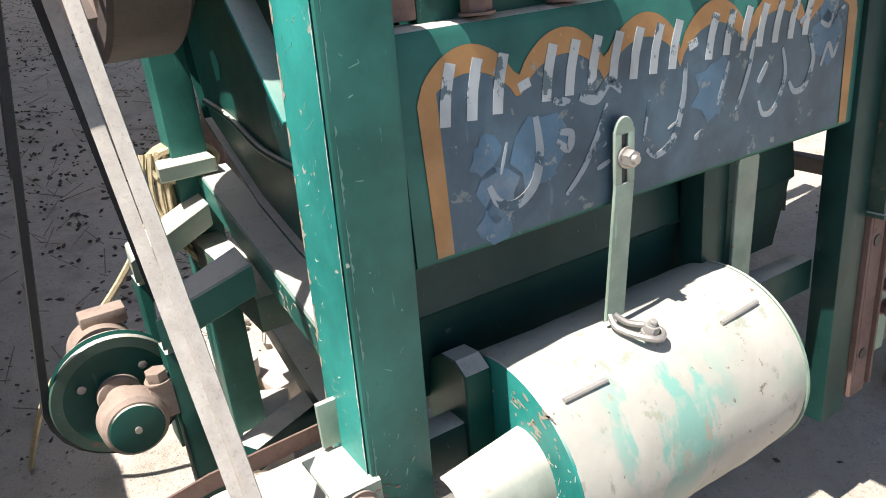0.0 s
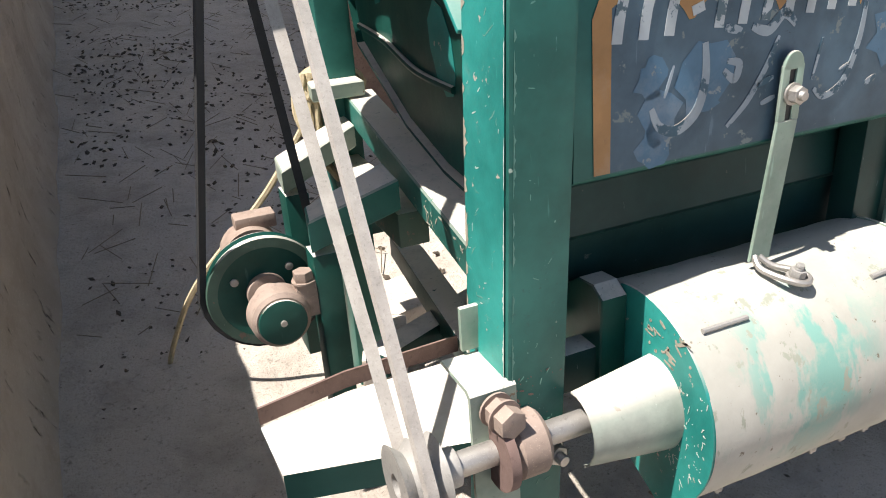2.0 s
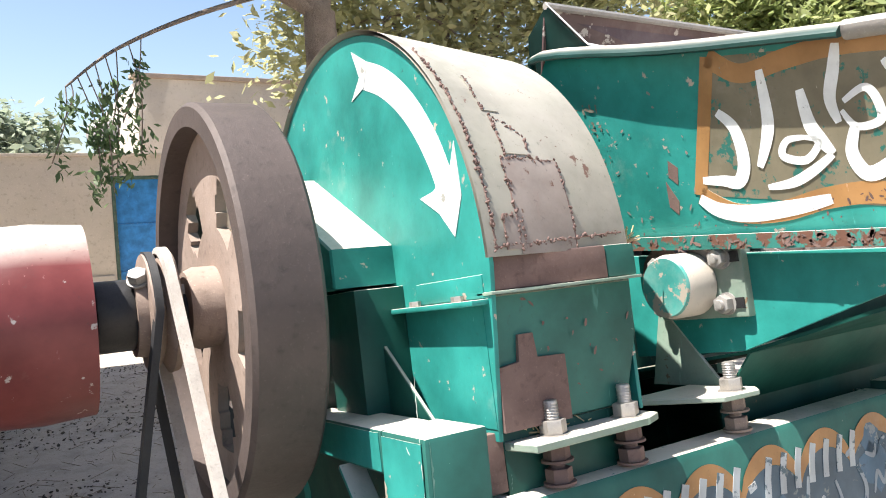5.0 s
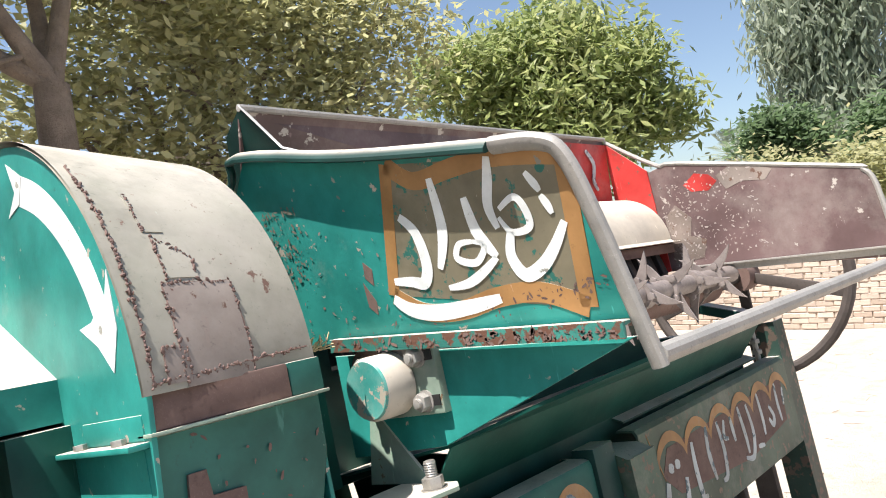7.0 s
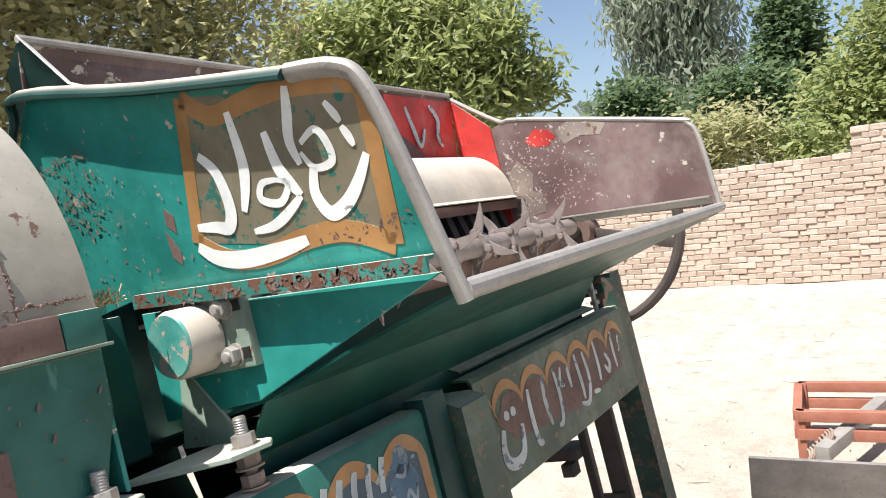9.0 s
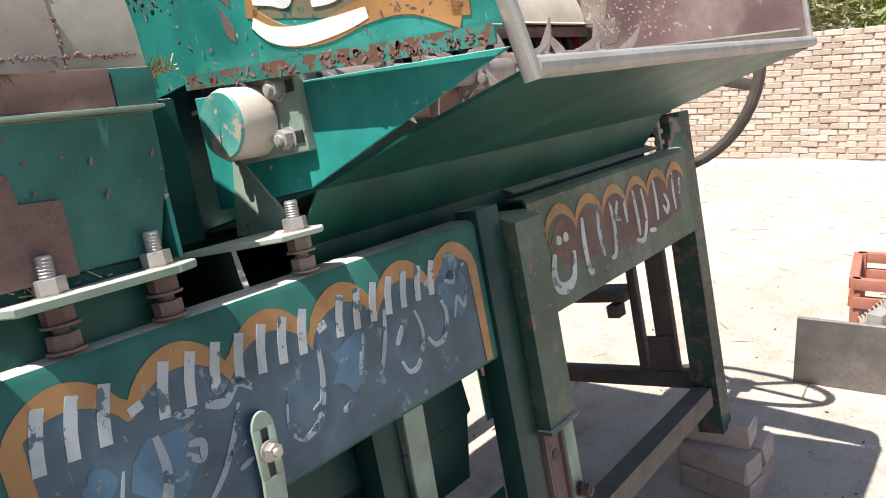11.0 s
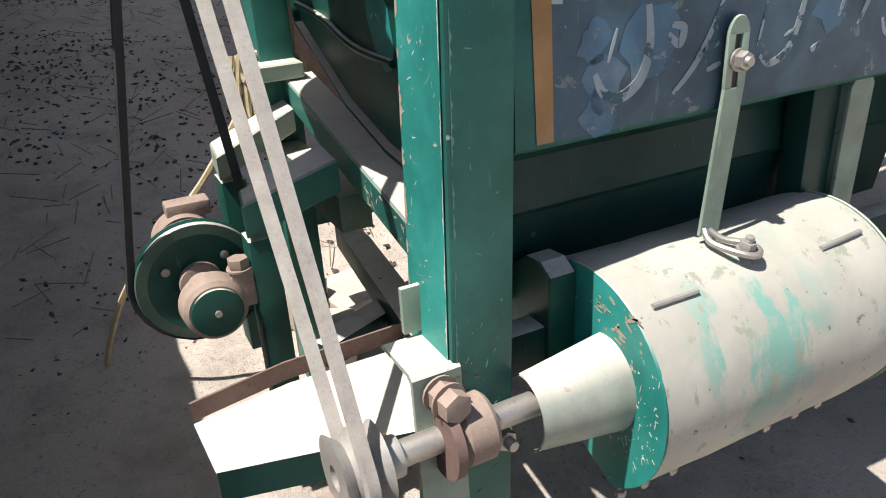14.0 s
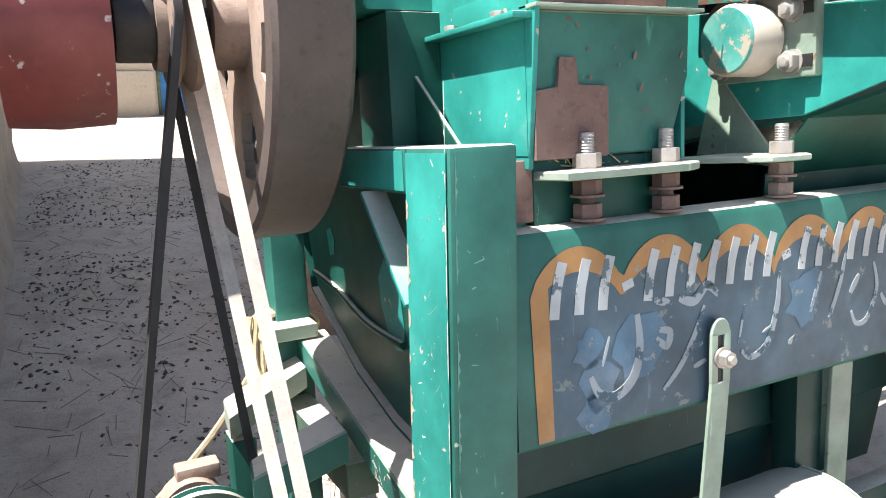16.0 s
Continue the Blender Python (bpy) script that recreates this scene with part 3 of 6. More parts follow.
def side_panel():
    x0, x1, z0, z1, y = 0.307, 1.119, 0.812, 1.060, 0.660
    bm = B()
    strip(bm, [(x0, y, z0), (x0, y, z1 - 0.012), (x0, y + 0.004, z1 - 0.003), (x0, y + 0.014, z1), (x0, y + 0.048, z1 + 0.001)], (x1 - x0, 0, 0), (0, 0.005, -0.0045))
    panel = part("side_panel", bm, GREEN, T, "green sheet panel with a painted blue field")
    bm = B()
    # ochre scalloped border, then the blue field inside it
    n = 6
    xs = [x0 + 0.020 + (x1 - x0 - 0.036) * i / 100 for i in range(101)]
    top = [scallop((x - xs[0]) / (xs[-1] - xs[0]), z1 - 0.075, n, 0.052) for x in xs]
    outer = [(x, y - 0.0014, z) for x, z in zip(xs, top)]
    top[0] = top[-1] = z1 - 0.075
    w = 0.024
    inx = [xs[0] + w + (xs[-1] - xs[0] - 2 * w) * i / 100 for i in range(101)]
    intop = [scallop((x - xs[0]) / (xs[-1] - xs[0]), z1 - 0.098, n, 0.046) for x in inx]
    low = z0 + 0.003
    # border as a closed ribbon: left leg, scallops, right leg
    out_line = [(xs[0] + 0.006, low)] + [(x, z) for x, z in zip(xs, top)] + [(xs[-1], low)]
    in_line = [(xs[0] + w + 0.004, low)] + [(x, z) for x, z in zip(inx, intop)] + [(xs[-1] - w * 0.8, low)]
    a = [bm.verts.new((x, y - 0.0012, z)) for x, z in out_line]
    b = [bm.verts.new((x, y - 0.0012, z)) for x, z in in_line]
    for i in range(len(a) - 1):
        bm.faces.new((a[i], a[i + 1], b[i + 1], b[i]))
    part("painted_border", bm, ORANGE, panel, "ochre scalloped painted border")
    bm = B()
    loop = [(x, z - 0.0006) for x, z in in_line]
    c = [bm.verts.new((x, y - 0.0008, z)) for x, z in loop]
    d = [bm.verts.new((x, y - 0.0008, low)) for x, z in loop]
    for i in range(1, len(c) - 2):
        bm.faces.new((c[i], c[i + 1], d[i + 1], d[i]))
    bm.faces.new((c[0], c[1], d[1]))
    part("painted_field", bm, BLUE, panel, "slate blue painted field, scuffed")
    pl = flat_plane(y - 0.0012)
    # faded repaint patches under the lettering
    bm = B()
    rnd = random.Random(5)
    for u, v, r in ((0.48, 0.90, 0.045), (0.42, 0.865, 0.03), (0.405, 0.915, 0.022), (0.78, 0.925, 0.04), (1.03, 0.955, 0.035), (1.03, 0.995, 0.025), (0.415, 0.835, 0.025)):
        ring = [(u + r * (1 + 0.35 * rnd.uniform(-1, 1)) * math.cos(a) * 0.9, v + r * (1 + 0.3 * rnd.uniform(-1, 1)) * math.sin(a)) for a in [k * math.pi / 7 for k in range(14)]]
        bm = B()
        bm.faces.new([bm.verts.new((a, y - 0.0013, b)) for a, b in ring])
        part("paint_patch", bm, PATCHBLUE, panel)
    # the number line stands as slanted bars of its size
    for k in range(19):
        u, base = 0.360 + k * 0.0342, 0.957 + 0.0005 * k
        hgt = 0.064 - 0.0006 * k
        bm = B()
        if k in (3, 11):
            brush(bm, [(u - 0.006, base + 0.022), (u + 0.010, base + 0.027)], 0.011, pl, taper=False, steps=2)
        else:
            brush(bm, [(u - 0.002, base), (u + 0.002, base + 0.5 * hgt), (u + 0.011, base + hgt)], 0.0135, pl, taper=False, steps=2)
        part("painted_bar", bm, CHALK, panel)
    # sweeping script strokes below, worn thin
    bm = B()
    for pts, wd in (
        ([(0.478, 0.945), (0.482, 0.905), (0.472, 0.868), (0.445, 0.850), (0.420, 0.858), (0.408, 0.880)], 0.016),
        ([(0.425, 0.890), (0.436, 0.925)], 0.005),
        ([(0.520, 0.842), (0.548, 0.868), (0.572, 0.905), (0.588, 0.940)], 0.010),
        ([(0.545, 0.955), (0.570, 0.948), (0.592, 0.965), (0.612, 0.950)], 0.016),
        ([(0.508, 0.910), (0.525, 0.898), (0.530, 0.915), (0.512, 0.920)], 0.013),
        ([(0.505, 0.958), (0.530, 0.952)], 0.012),
        ([(0.570, 0.862), (0.592, 0.868)], 0.008), ([(0.560, 0.885), (0.586, 0.892)], 0.009),
        ([(0.725, 0.965), (0.722, 0.920), (0.705, 0.872), (0.675, 0.856), (0.655, 0.868)], 0.012),
        ([(0.650, 0.880), (0.660, 0.930)], 0.005),
        ([(0.745, 0.862), (0.762, 0.870)], 0.010), ([(0.79, 0.90), (0.81, 0.955)], 0.008),
        ([(0.83, 0.885), (0.85, 0.93), (0.862, 0.975)], 0.010), ([(0.875, 0.915), (0.893, 0.940)], 0.012),
        ([(0.925, 0.955), (0.935, 0.915), (0.915, 0.872), (0.890, 0.868), (0.878, 0.888)], 0.010),
        ([(0.985, 0.965), (1.000, 0.930), (0.985, 0.893), (0.960, 0.888), (0.945, 0.905)], 0.012),
        ([(1.020, 0.915), (1.035, 0.945), (1.050, 0.925), (1.062, 0.955)], 0.009),
        ([(1.010, 0.980), (1.032, 0.972), (1.040, 0.990)], 0.009), ([(0.96, 0.985), (0.975, 0.992)], 0.010),
        ([(1.05, 0.985), (1.068, 0.995)], 0.009), ([(0.695, 0.885), (0.712, 0.892)], 0.008),
    ):
        part("painted_stroke", brush(B(), pts, wd * 0.85, pl), FADED, panel)
    return panel


side_panel()


def second_panel():
    x0, x1, z0, z1, y = 1.312, 2.165, 0.822, 1.062, 0.672
    bm = B()
    strip(bm, [(x0, y, z0), (x0, y, z1 - 0.010), (x0, y + 0.006, z1), (x0, y + 0.045, z1 + 0.002)], (x1 - x0, 0, 0), (0, 0.005, -0.0045))
    panel = part("side_panel", bm, OLIVE, T, "weathered brown-green panel with faded painted script")
    pl = flat_plane(y)
    bm = B()
    n = 6
    line = [(x0 + 0.05 + (x1 - x0 - 0.08) * i / 90, scallop(i / 90, z1 - 0.075, n, 0.045)) for i in range(91)]
    a = [bm.verts.new((x, y - 0.0012, z)) for x, z in line]
    b = [bm.verts.new((x, y - 0.0012, z - 0.022)) for x, z in line]
    for i in range(90):
        bm.faces.new((a[i], a[i + 1], b[i + 1], b[i]))
    for u0, u1 in ((x0 + 0.03, x0 + 0.055),):
        prism(bm, [(u0, y - 0.0012, 1.045), (u1, y - 0.0012, 0.985), (u1 + 0.012, y - 0.0012, 0.94), (u0 + 0.012, y - 0.0012, 1.0)], (0, 0.001, 0))
    part("painted_border", bm, ORANGE, panel, "faded ochre scalloped border")
    bm = B()
    prism(bm, [(x0 + 0.06, y - 0.0007, 0.95), (x0 + 0.10, y - 0.0007, 1.0), (x1 - 0.06, y - 0.0007, 1.01), (x1 - 0.08, y - 0.0007, 0.90), (x0 + 0.5, y - 0.0007, 0.87), (x0 + 0.12, y - 0.0007, 0.90)], (0, 0.0005, 0))
    part("painted_field", bm, RUSTY, panel, "brown painted field, faded")
    bm = B()
    for pts, wd in (
        ([(1.385, 0.935), (1.372, 0.900), (1.378, 0.870), (1.410, 0.858), (1.448, 0.872), (1.465, 0.925)], 0.026),
        ([(1.400, 0.962), (1.420, 0.955)], 0.020), ([(1.430, 0.962), (1.450, 0.957)], 0.020),
        ([(1.520, 0.985), (1.515, 0.93), (1.520, 0.868), (1.54, 0.862)], 0.018),
        ([(1.600, 0.998), (1.590, 0.94), (1.600, 0.880)], 0.017),
        ([(1.660, 0.995), (1.668, 0.93), (1.655, 0.875), (1.630, 0.868)], 0.016),
        ([(1.70, 0.99), (1.685, 0.955), (1.705, 0.945)], 0.013), ([(1.735, 0.99), (1.74, 0.93)], 0.015),
        ([(1.79, 1.0), (1.80, 0.93), (1.80, 0.885)], 0.016), ([(1.84, 0.995), (1.85, 0.925), (1.82, 0.872), (1.775, 0.880)], 0.016),
        ([(1.92, 1.005), (1.925, 0.94), (1.92, 0.90)], 0.015), ([(1.98, 0.96), (2.00, 0.93), (1.985, 0.91), (1.965, 0.93)], 0.016),
        ([(2.05, 1.005), (2.045, 0.95), (2.05, 0.905)], 0.015), ([(2.10, 0.985), (2.085, 0.94)], 0.013),
        ([(1.86, 0.885), (1.90, 0.880)], 0.012),
    ):
        part("painted_stroke", brush(B(), pts, wd, pl, lift=0.0014), CHALK, panel)


second_panel()


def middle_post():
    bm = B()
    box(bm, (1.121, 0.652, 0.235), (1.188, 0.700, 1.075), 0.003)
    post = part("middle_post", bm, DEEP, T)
    bm = B()
    strip(bm, [(1.196, 0.70, 0.64), (1.196, 0.628, 0.64), (1.290, 0.628, 0.64), (1.290, 0.70, 0.64)], (0, 0, 0.395), (0.006, 0.006, 0))
    prism(bm, [(1.196, 0.70, 1.035), (1.196, 0.634, 1.035), (1.29, 0.634, 1.035), (1.29, 0.70, 1.035)], (0, 0.03, 0.012))
    ch = part("channel_post", bm, OLIVE, T, "olive folded channel post")
    part("collar", box(B(), (1.188, 0.622, 0.632), (1.298, 0.70, 0.640), 0.002), OLIVE, ch)
    bm = B()
    box(bm, (1.196, 0.646, 0.262), (1.204, 0.70, 0.631), 0.0015)
    box(bm, (1.205, 0.646, 0.262), (1.243, 0.652, 0.631), 0.0015)
    part("jack_leg", bm, RUSTY, T, "rust-brown channel jack leg with bolt holes")
    bm = B()
    box(bm, (1.247, 0.640, 0.275), (1.254, 0.70, 0.631), 0.0015)
    box(bm, (1.26, 0.660, 0.275), (1.285, 0.664, 0.631), 0.0015)
    leg = part("jack_leg", bm, RUSTY, T)
    # flat dark discs paint the shade of open bolt holes
    for z in (0.58, 0.35):
        bm = B()
        rod(bm, (1.222, 0.6455, z), (1.222, 0.644, z), 0.011, n=16)
        part("bolt_hole_shade", bm, DARKSTEEL, leg)
    flat = part("flat_bar", box(B(), (1.300, 0.668, 0.31), (1.340, 0.676, 0.83), 0.002), PALE, T)
    for z in (0.455, 0.405):
        bolt(flat, (1.322, 0.667, z), (0, -1, 0), 0.03, 0.008, (0.0, 0.012), RUSTY)


middle_post()


LEGGREEN = paint("brown_green_leg_paint", (0.022, 0.050, 0.040), chip=(0.10, 0.075, 0.06), chips=0.54, dust=0.14)
RAILBROWN = plain("dusty_brown_rail", (0.12, 0.10, 0.08), (0.20, 0.17, 0.14), 16, 0.85)
DARKBROWN = plain("brown_greasy_steel", (0.045, 0.036, 0.032), (0.085, 0.070, 0.062), 14, 0.7)


def rear_legs():
    bm = B()
    angle_iron(bm, (2.165, 0.672, 0.20), (2.165, 0.672, 1.16), 0.075, 0.006, (1, 0, 0), (0, 1, 0))
    part("rear_leg", bm, LEGGREEN, T)
    bm = B()
    angle_iron(bm, (1.30, 0.690, 0.355), (2.164, 0.690, 0.345), 0.055, 0.006, (0, 0, -1), (0, 1, 0))
    part("bottom_rail", bm, RAILBROWN, T, "dusty brown angle-iron bottom rail")
    bm = B()
    angle_iron(bm, (2.235, 1.55, 0.16), (2.235, 1.55, 1.16), 0.07, 0.006, (-1, 0, 0), (0, -1, 0))
    part("rear_leg", bm, DEEP, T)
    part("rear_rail", box(B(), (2.172, 0.75, 0.335), (2.222, 1.54, 0.385), 0.003), DARKBROWN, T)
    part("rear_rail", box(B(), (2.172, 0.75, 1.10), (2.222, 1.54, 1.16), 0.003), DEEP, T)
    part("back_rail", box(B(), (0.30, 1.55, 0.42), (2.165, 1.60, 0.48), 0.003), DEEP, T)
    part("back_rail", box(B(), (0.30, 1.55, 1.04), (2.165, 1.60, 1.10), 0.003), DEEP, T)
    part("back_upright", box(B(), (1.75, 1.555, 0.10), (1.81, 1.595, 1.039), 0.003), DEEP, T)
    for y0, y1, z1 in ((0.785, 0.845, 0.80), (0.885, 0.912, 0.72)):
        part("rear_upright", box(B(), (2.178, y0, 0.386), (2.206, y1, z1), 0.003), DARKBROWN, T)
    part("rear_bracket", box(B(), (2.168, 0.80, 0.40), (2.177, 0.87, 0.50), 0.002), DARKBROWN, T)
    part("rear_shelf", bar(B(), (2.19, 0.91, 0.635), (2.19, 1.53, 0.635), 0.10, 0.035), DARKBROWN, T, "dark dusty shelf bar")
    part("tube_stub", box(B(), (2.12, 0.925, 0.572), (2.17, 0.965, 0.612), 0.003), DARKBROWN, T)
    part("cross_bar", box(B(), (1.36, 1.10, 0.62), (2.05, 1.15, 0.655), 0.003), DEEP, T)


rear_legs()


# trough under the drum
def trough():
    # end plate: outline in y, z
    pts = [(0.70, 1.10), (0.72, 0.90), (0.80, 0.76), (0.90, 0.733), (1.00, 0.745), (1.15, 0.785), (1.26, 0.838), (1.37, 0.89), (1.40, 0.965), (1.42, 1.10), (1.42, 1.30), (0.95, 1.30)]
    bm = B()
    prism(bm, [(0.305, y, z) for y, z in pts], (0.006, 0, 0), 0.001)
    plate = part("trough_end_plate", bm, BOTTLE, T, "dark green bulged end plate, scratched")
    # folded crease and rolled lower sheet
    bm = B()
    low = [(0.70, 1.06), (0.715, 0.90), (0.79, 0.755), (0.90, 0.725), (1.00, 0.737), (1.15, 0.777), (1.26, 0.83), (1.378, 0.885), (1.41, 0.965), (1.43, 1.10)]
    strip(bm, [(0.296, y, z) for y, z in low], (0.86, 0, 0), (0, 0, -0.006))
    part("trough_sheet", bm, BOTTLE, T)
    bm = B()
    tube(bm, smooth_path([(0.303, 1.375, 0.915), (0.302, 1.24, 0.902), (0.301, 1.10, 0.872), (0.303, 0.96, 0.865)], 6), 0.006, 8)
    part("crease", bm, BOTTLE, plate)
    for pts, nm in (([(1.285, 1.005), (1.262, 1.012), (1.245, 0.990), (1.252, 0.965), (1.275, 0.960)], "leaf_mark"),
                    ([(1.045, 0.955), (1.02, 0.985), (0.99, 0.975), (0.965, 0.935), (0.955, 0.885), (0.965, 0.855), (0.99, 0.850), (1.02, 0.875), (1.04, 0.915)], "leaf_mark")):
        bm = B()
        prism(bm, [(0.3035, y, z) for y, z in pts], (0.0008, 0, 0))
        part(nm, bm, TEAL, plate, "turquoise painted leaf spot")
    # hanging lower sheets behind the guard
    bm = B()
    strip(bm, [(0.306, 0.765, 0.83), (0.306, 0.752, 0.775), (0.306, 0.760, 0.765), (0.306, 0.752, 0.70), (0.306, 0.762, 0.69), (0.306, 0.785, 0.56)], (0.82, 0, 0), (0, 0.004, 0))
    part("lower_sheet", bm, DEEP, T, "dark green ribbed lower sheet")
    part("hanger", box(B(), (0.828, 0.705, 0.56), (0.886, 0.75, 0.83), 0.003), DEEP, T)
    bm = B()
    prism(bm, [(0.880, 0.692, 0.50), (0.926, 0.692, 0.50), (0.938, 0.692, 0.79), (0.930, 0.692, 0.803), (0.897, 0.692, 0.803), (0.889, 0.692, 0.79)], (0, 0.006, 0), 0.001)
    part("flat_bar", bm, PALE, T)
    # right end plate of the trough
    bm = B()
    prism(bm, [(1.152, y, z) for y, z in [(0.715, 1.05), (0.72, 0.90), (0.80, 0.77), (0.90, 0.738), (1.15, 0.79), (1.36, 0.89), (1.41, 1.10)]], (0.005, 0, 0))
    part("trough_end_plate", bm, BOTTLE, T)
    part("sieve_rail", bar(B(), (0.80, 1.05, 0.50), (1.14, 1.05, 0.62), 0.05, 0.05), DEEP, T)
    part("sieve_rail", bar(B(), (0.62, 1.20, 0.47), (1.14, 1.20, 0.60), 0.05, 0.05), DEEP, T)


trough()


# belt guard drum and lower shaft
YC, ZC, RC = 0.672, 0.492, 0.153
SY, SZ = 0.628, 0.512


def guard():
    root = new("belt_guard")
    root.parent = T
    tagged(root, label="dusty cream sheet-metal belt guard with green smears")
    prof = []
    bm = B()
    a0, a1, n = 68, 248, 40  # measured round from +y over the top to below the front
    arc = [(YC + RC * math.cos(radians(a0 + (a1 - a0) * k / n)), ZC + RC * math.sin(radians(a0 + (a1 - a0) * k / n))) for k in range(n + 1)]
    rnd = random.Random(3)
    cols = 26
    rows = []
    for i in range(cols + 1):
        x = 0.415 + 0.425 * i / cols
        row = []
        for k, (y, z) in enumerate(arc):
            d = 0.0022 * noise.noise((x * 9, y * 9, z * 9)) + 0.0012 * noise.noise((x * 30, y * 30, z * 30))
            end = max(0, (x - 0.80) / 0.04)
            r = 1 + d / RC - 0.02 * end * end
            row.append((x, YC + (y - YC) * r, ZC + (z - ZC) * r))
        rows.append(row)
    for shell, sgn in ((rows, 1.0), ([[(x, YC + (y - YC) * 0.978, ZC + (z - ZC) * 0.978) for x, y, z in r] for r in rows], -1.0)):
        vs = [[bm.verts.new(p) for p in r] for r in shell]
        for a, b in zip(vs, vs[1:]):
            for k in range(n):
                bm.faces.new((a[k], a[k + 1], b[k + 1], b[k]))
    skin = part("guard_skin", bm, GUARD, root)
    for p in (((0.441, 124), (0.510, 124)), ((0.724, 124), (0.806, 122))):
        q = [(x, YC + (RC + 0.003) * math.cos(radians(a)), ZC + (RC + 0.003) * math.sin(radians(a))) for x, a in p]
        part("weld_bead", tube(B(), q, 0.0035, 8), GREY, skin)
    # end plates
    for x, mat in ((0.412, TEAL), (0.838, PALE)):
        bm = B()
        if x < 0.5:
            ring = [(YC + RC * math.cos(radians(a)), ZC + RC * math.sin(radians(a))) for a in range(78, 249, 6)] + [(YC + 0.02, ZC - 0.10), (YC + 0.085, ZC - 0.06), (YC + 0.10, ZC + 0.06), (YC + 0.085, ZC + 0.11)]
        else:
            ring = arc
        prism(bm, [(x, y * 0.998 + YC * 0.002, z) for y, z in ring], (0.004, 0, 0))
        part("guard_end", bm, mat, root)
    cap = lambda u, v: (Vector((0.4116, u, v)), Vector((-1, 0, 0)))
    scratches(root, cap, (0.532, 0.60), (0.40, 0.56), 70, 0.012, BARE, 79, 1.2, 0.0012)
    scratches(root, cap, (0.56, 0.66), (0.56, 0.62), 30, 0.02, SCUFF, 81, 0.3, 0.003)
    part("guard_bracket", prism(B(), [(0.371, y, z) for y, z in ((0.690, 0.46), (0.690, 0.632), (0.712, 0.646), (0.745, 0.643), (0.775, 0.622), (0.790, 0.585), (0.790, 0.46))], (0.040, 0, 0), 0.002), BOTTLE, T, "dark bearing bracket beside the guard")
    # half sleeve over the shaft
    bm = B()
    prof_l = [(0.292, SY + 0.043 * math.cos(radians(a)), SZ - 0.008 + 0.050 * math.sin(radians(a))) for a in range(75, 250, 7)]
    prof_r = [(0.413, SY + 0.058 * math.cos(radians(a)), SZ - 0.008 + 0.066 * math.sin(radians(a))) for a in range(75, 250, 7)]
    for s in (1.0, 0.95):
        a = [bm.verts.new((x, SY + (y - SY) * s, SZ + (z - SZ) * s)) for x, y, z in prof_l]
        b = [bm.verts.new((x, SY + (y - SY) * s, SZ + (z - SZ) * s)) for x, y, z in prof_r]
        for i in range(len(a) - 1):
            bm.faces.new((a[i], a[i + 1], b[i + 1], b[i]))
    part("shaft_sleeve", bm, SLEEVE, root, "pale green sheet half sleeve over the shaft")
    part("shaft", rod(B(), (0.095, SY, SZ), (0.86, SY, SZ), 0.0155, n=24), STEEL, T)
    # bolted bottom flange of the guard with small screws
    y, z = arc[-1]
    for x in (0.43, 0.47, 0.52, 0.70, 0.76, 0.81):
        bm = B()
        rod(bm, (x, y + 0.004, z + 0.003), (x, y - 0.004, z - 0.03), 0.0035, n=8)
        hexa(bm, (x, y - 0.003, z - 0.016), (x, y - 0.004, z - 0.024), 0.008)
        part("guard_screw", bm, STEEL, root)
    bm = B()
    strip(bm, [(0.42, y, z), (0.42, y + 0.022, z - 0.006)], (0.41, 0, 0), (0, 0, -0.003))
    part("guard_flange", bm, RUSTY, root)
    part("guard_boss", lathe(B(), [(0, 0), (0, 0.055), (0.018, 0.05), (0.026, 0.03), (0.026, 0.0)], (0.842, SY + 0.02, SZ + 0.02), n=28), PALE, root)


def guard_material():
    m, nt, p = material("dusty_guard_paint", 0.75)
    tone = noise_at(nt, 5, 7, 0.65)
    col = mix(nt, ramp(nt, tone, 0.35, 0.7), (0.43, 0.415, 0.36), (0.31, 0.30, 0.255))
    smear = noise_at(nt, 16, 8, 0.62, stretch=(1.0, 0.55, 0.45))
    tc = nt.nodes.new("ShaderNodeTexCoord")
    sep = nt.nodes.new("ShaderNodeSeparateXYZ")
    nt.links.new(tc.outputs["Object"], sep.inputs[0])
    d = nt.nodes.new("ShaderNodeVectorMath")
    d.operation = "DISTANCE"
    d.inputs[1].default_value = (0.575, 0.535, 0.56)
    nt.links.new(tc.outputs["Object"], d.inputs[0])
    near = ramp(nt, d.outputs["Value"], 0.135, 0.07)
    mul = nt.nodes.new("ShaderNodeMath")
    mul.operation = "MULTIPLY"
    nt.links.new(near, mul.inputs[0])
    nt.links.new(ramp(nt, smear, 0.47, 0.53), mul.inputs[1])
    col = mix(nt, mul.outputs[0], col, (0.17, 0.33, 0.275))
    wash = noise_at(nt, 9, 7, 0.7, stretch=(0.8, 1.0, 1.0))
    col = mix(nt, ramp(nt, wash, 0.56, 0.66), col, (0.30, 0.345, 0.285))
    spots = noise_at(nt, 60, 6, 0.7)
    col = mix(nt, ramp(nt, spots, 0.64, 0.68), col, (0.16, 0.13, 0.09))
    dents = noise_at(nt, 34, 7, 0.66, stretch=(1, 1, 0.5))
    col = mix(nt, ramp(nt, dents, 0.60, 0.64), col, (0.27, 0.28, 0.22))
    nt.links.new(col, p.inputs["Base Color"])
    bump(nt, p, noise_at(nt, 14, 6, 0.6), 0.35, 0.004)
    return m


GUARD = guard_material()
guard()


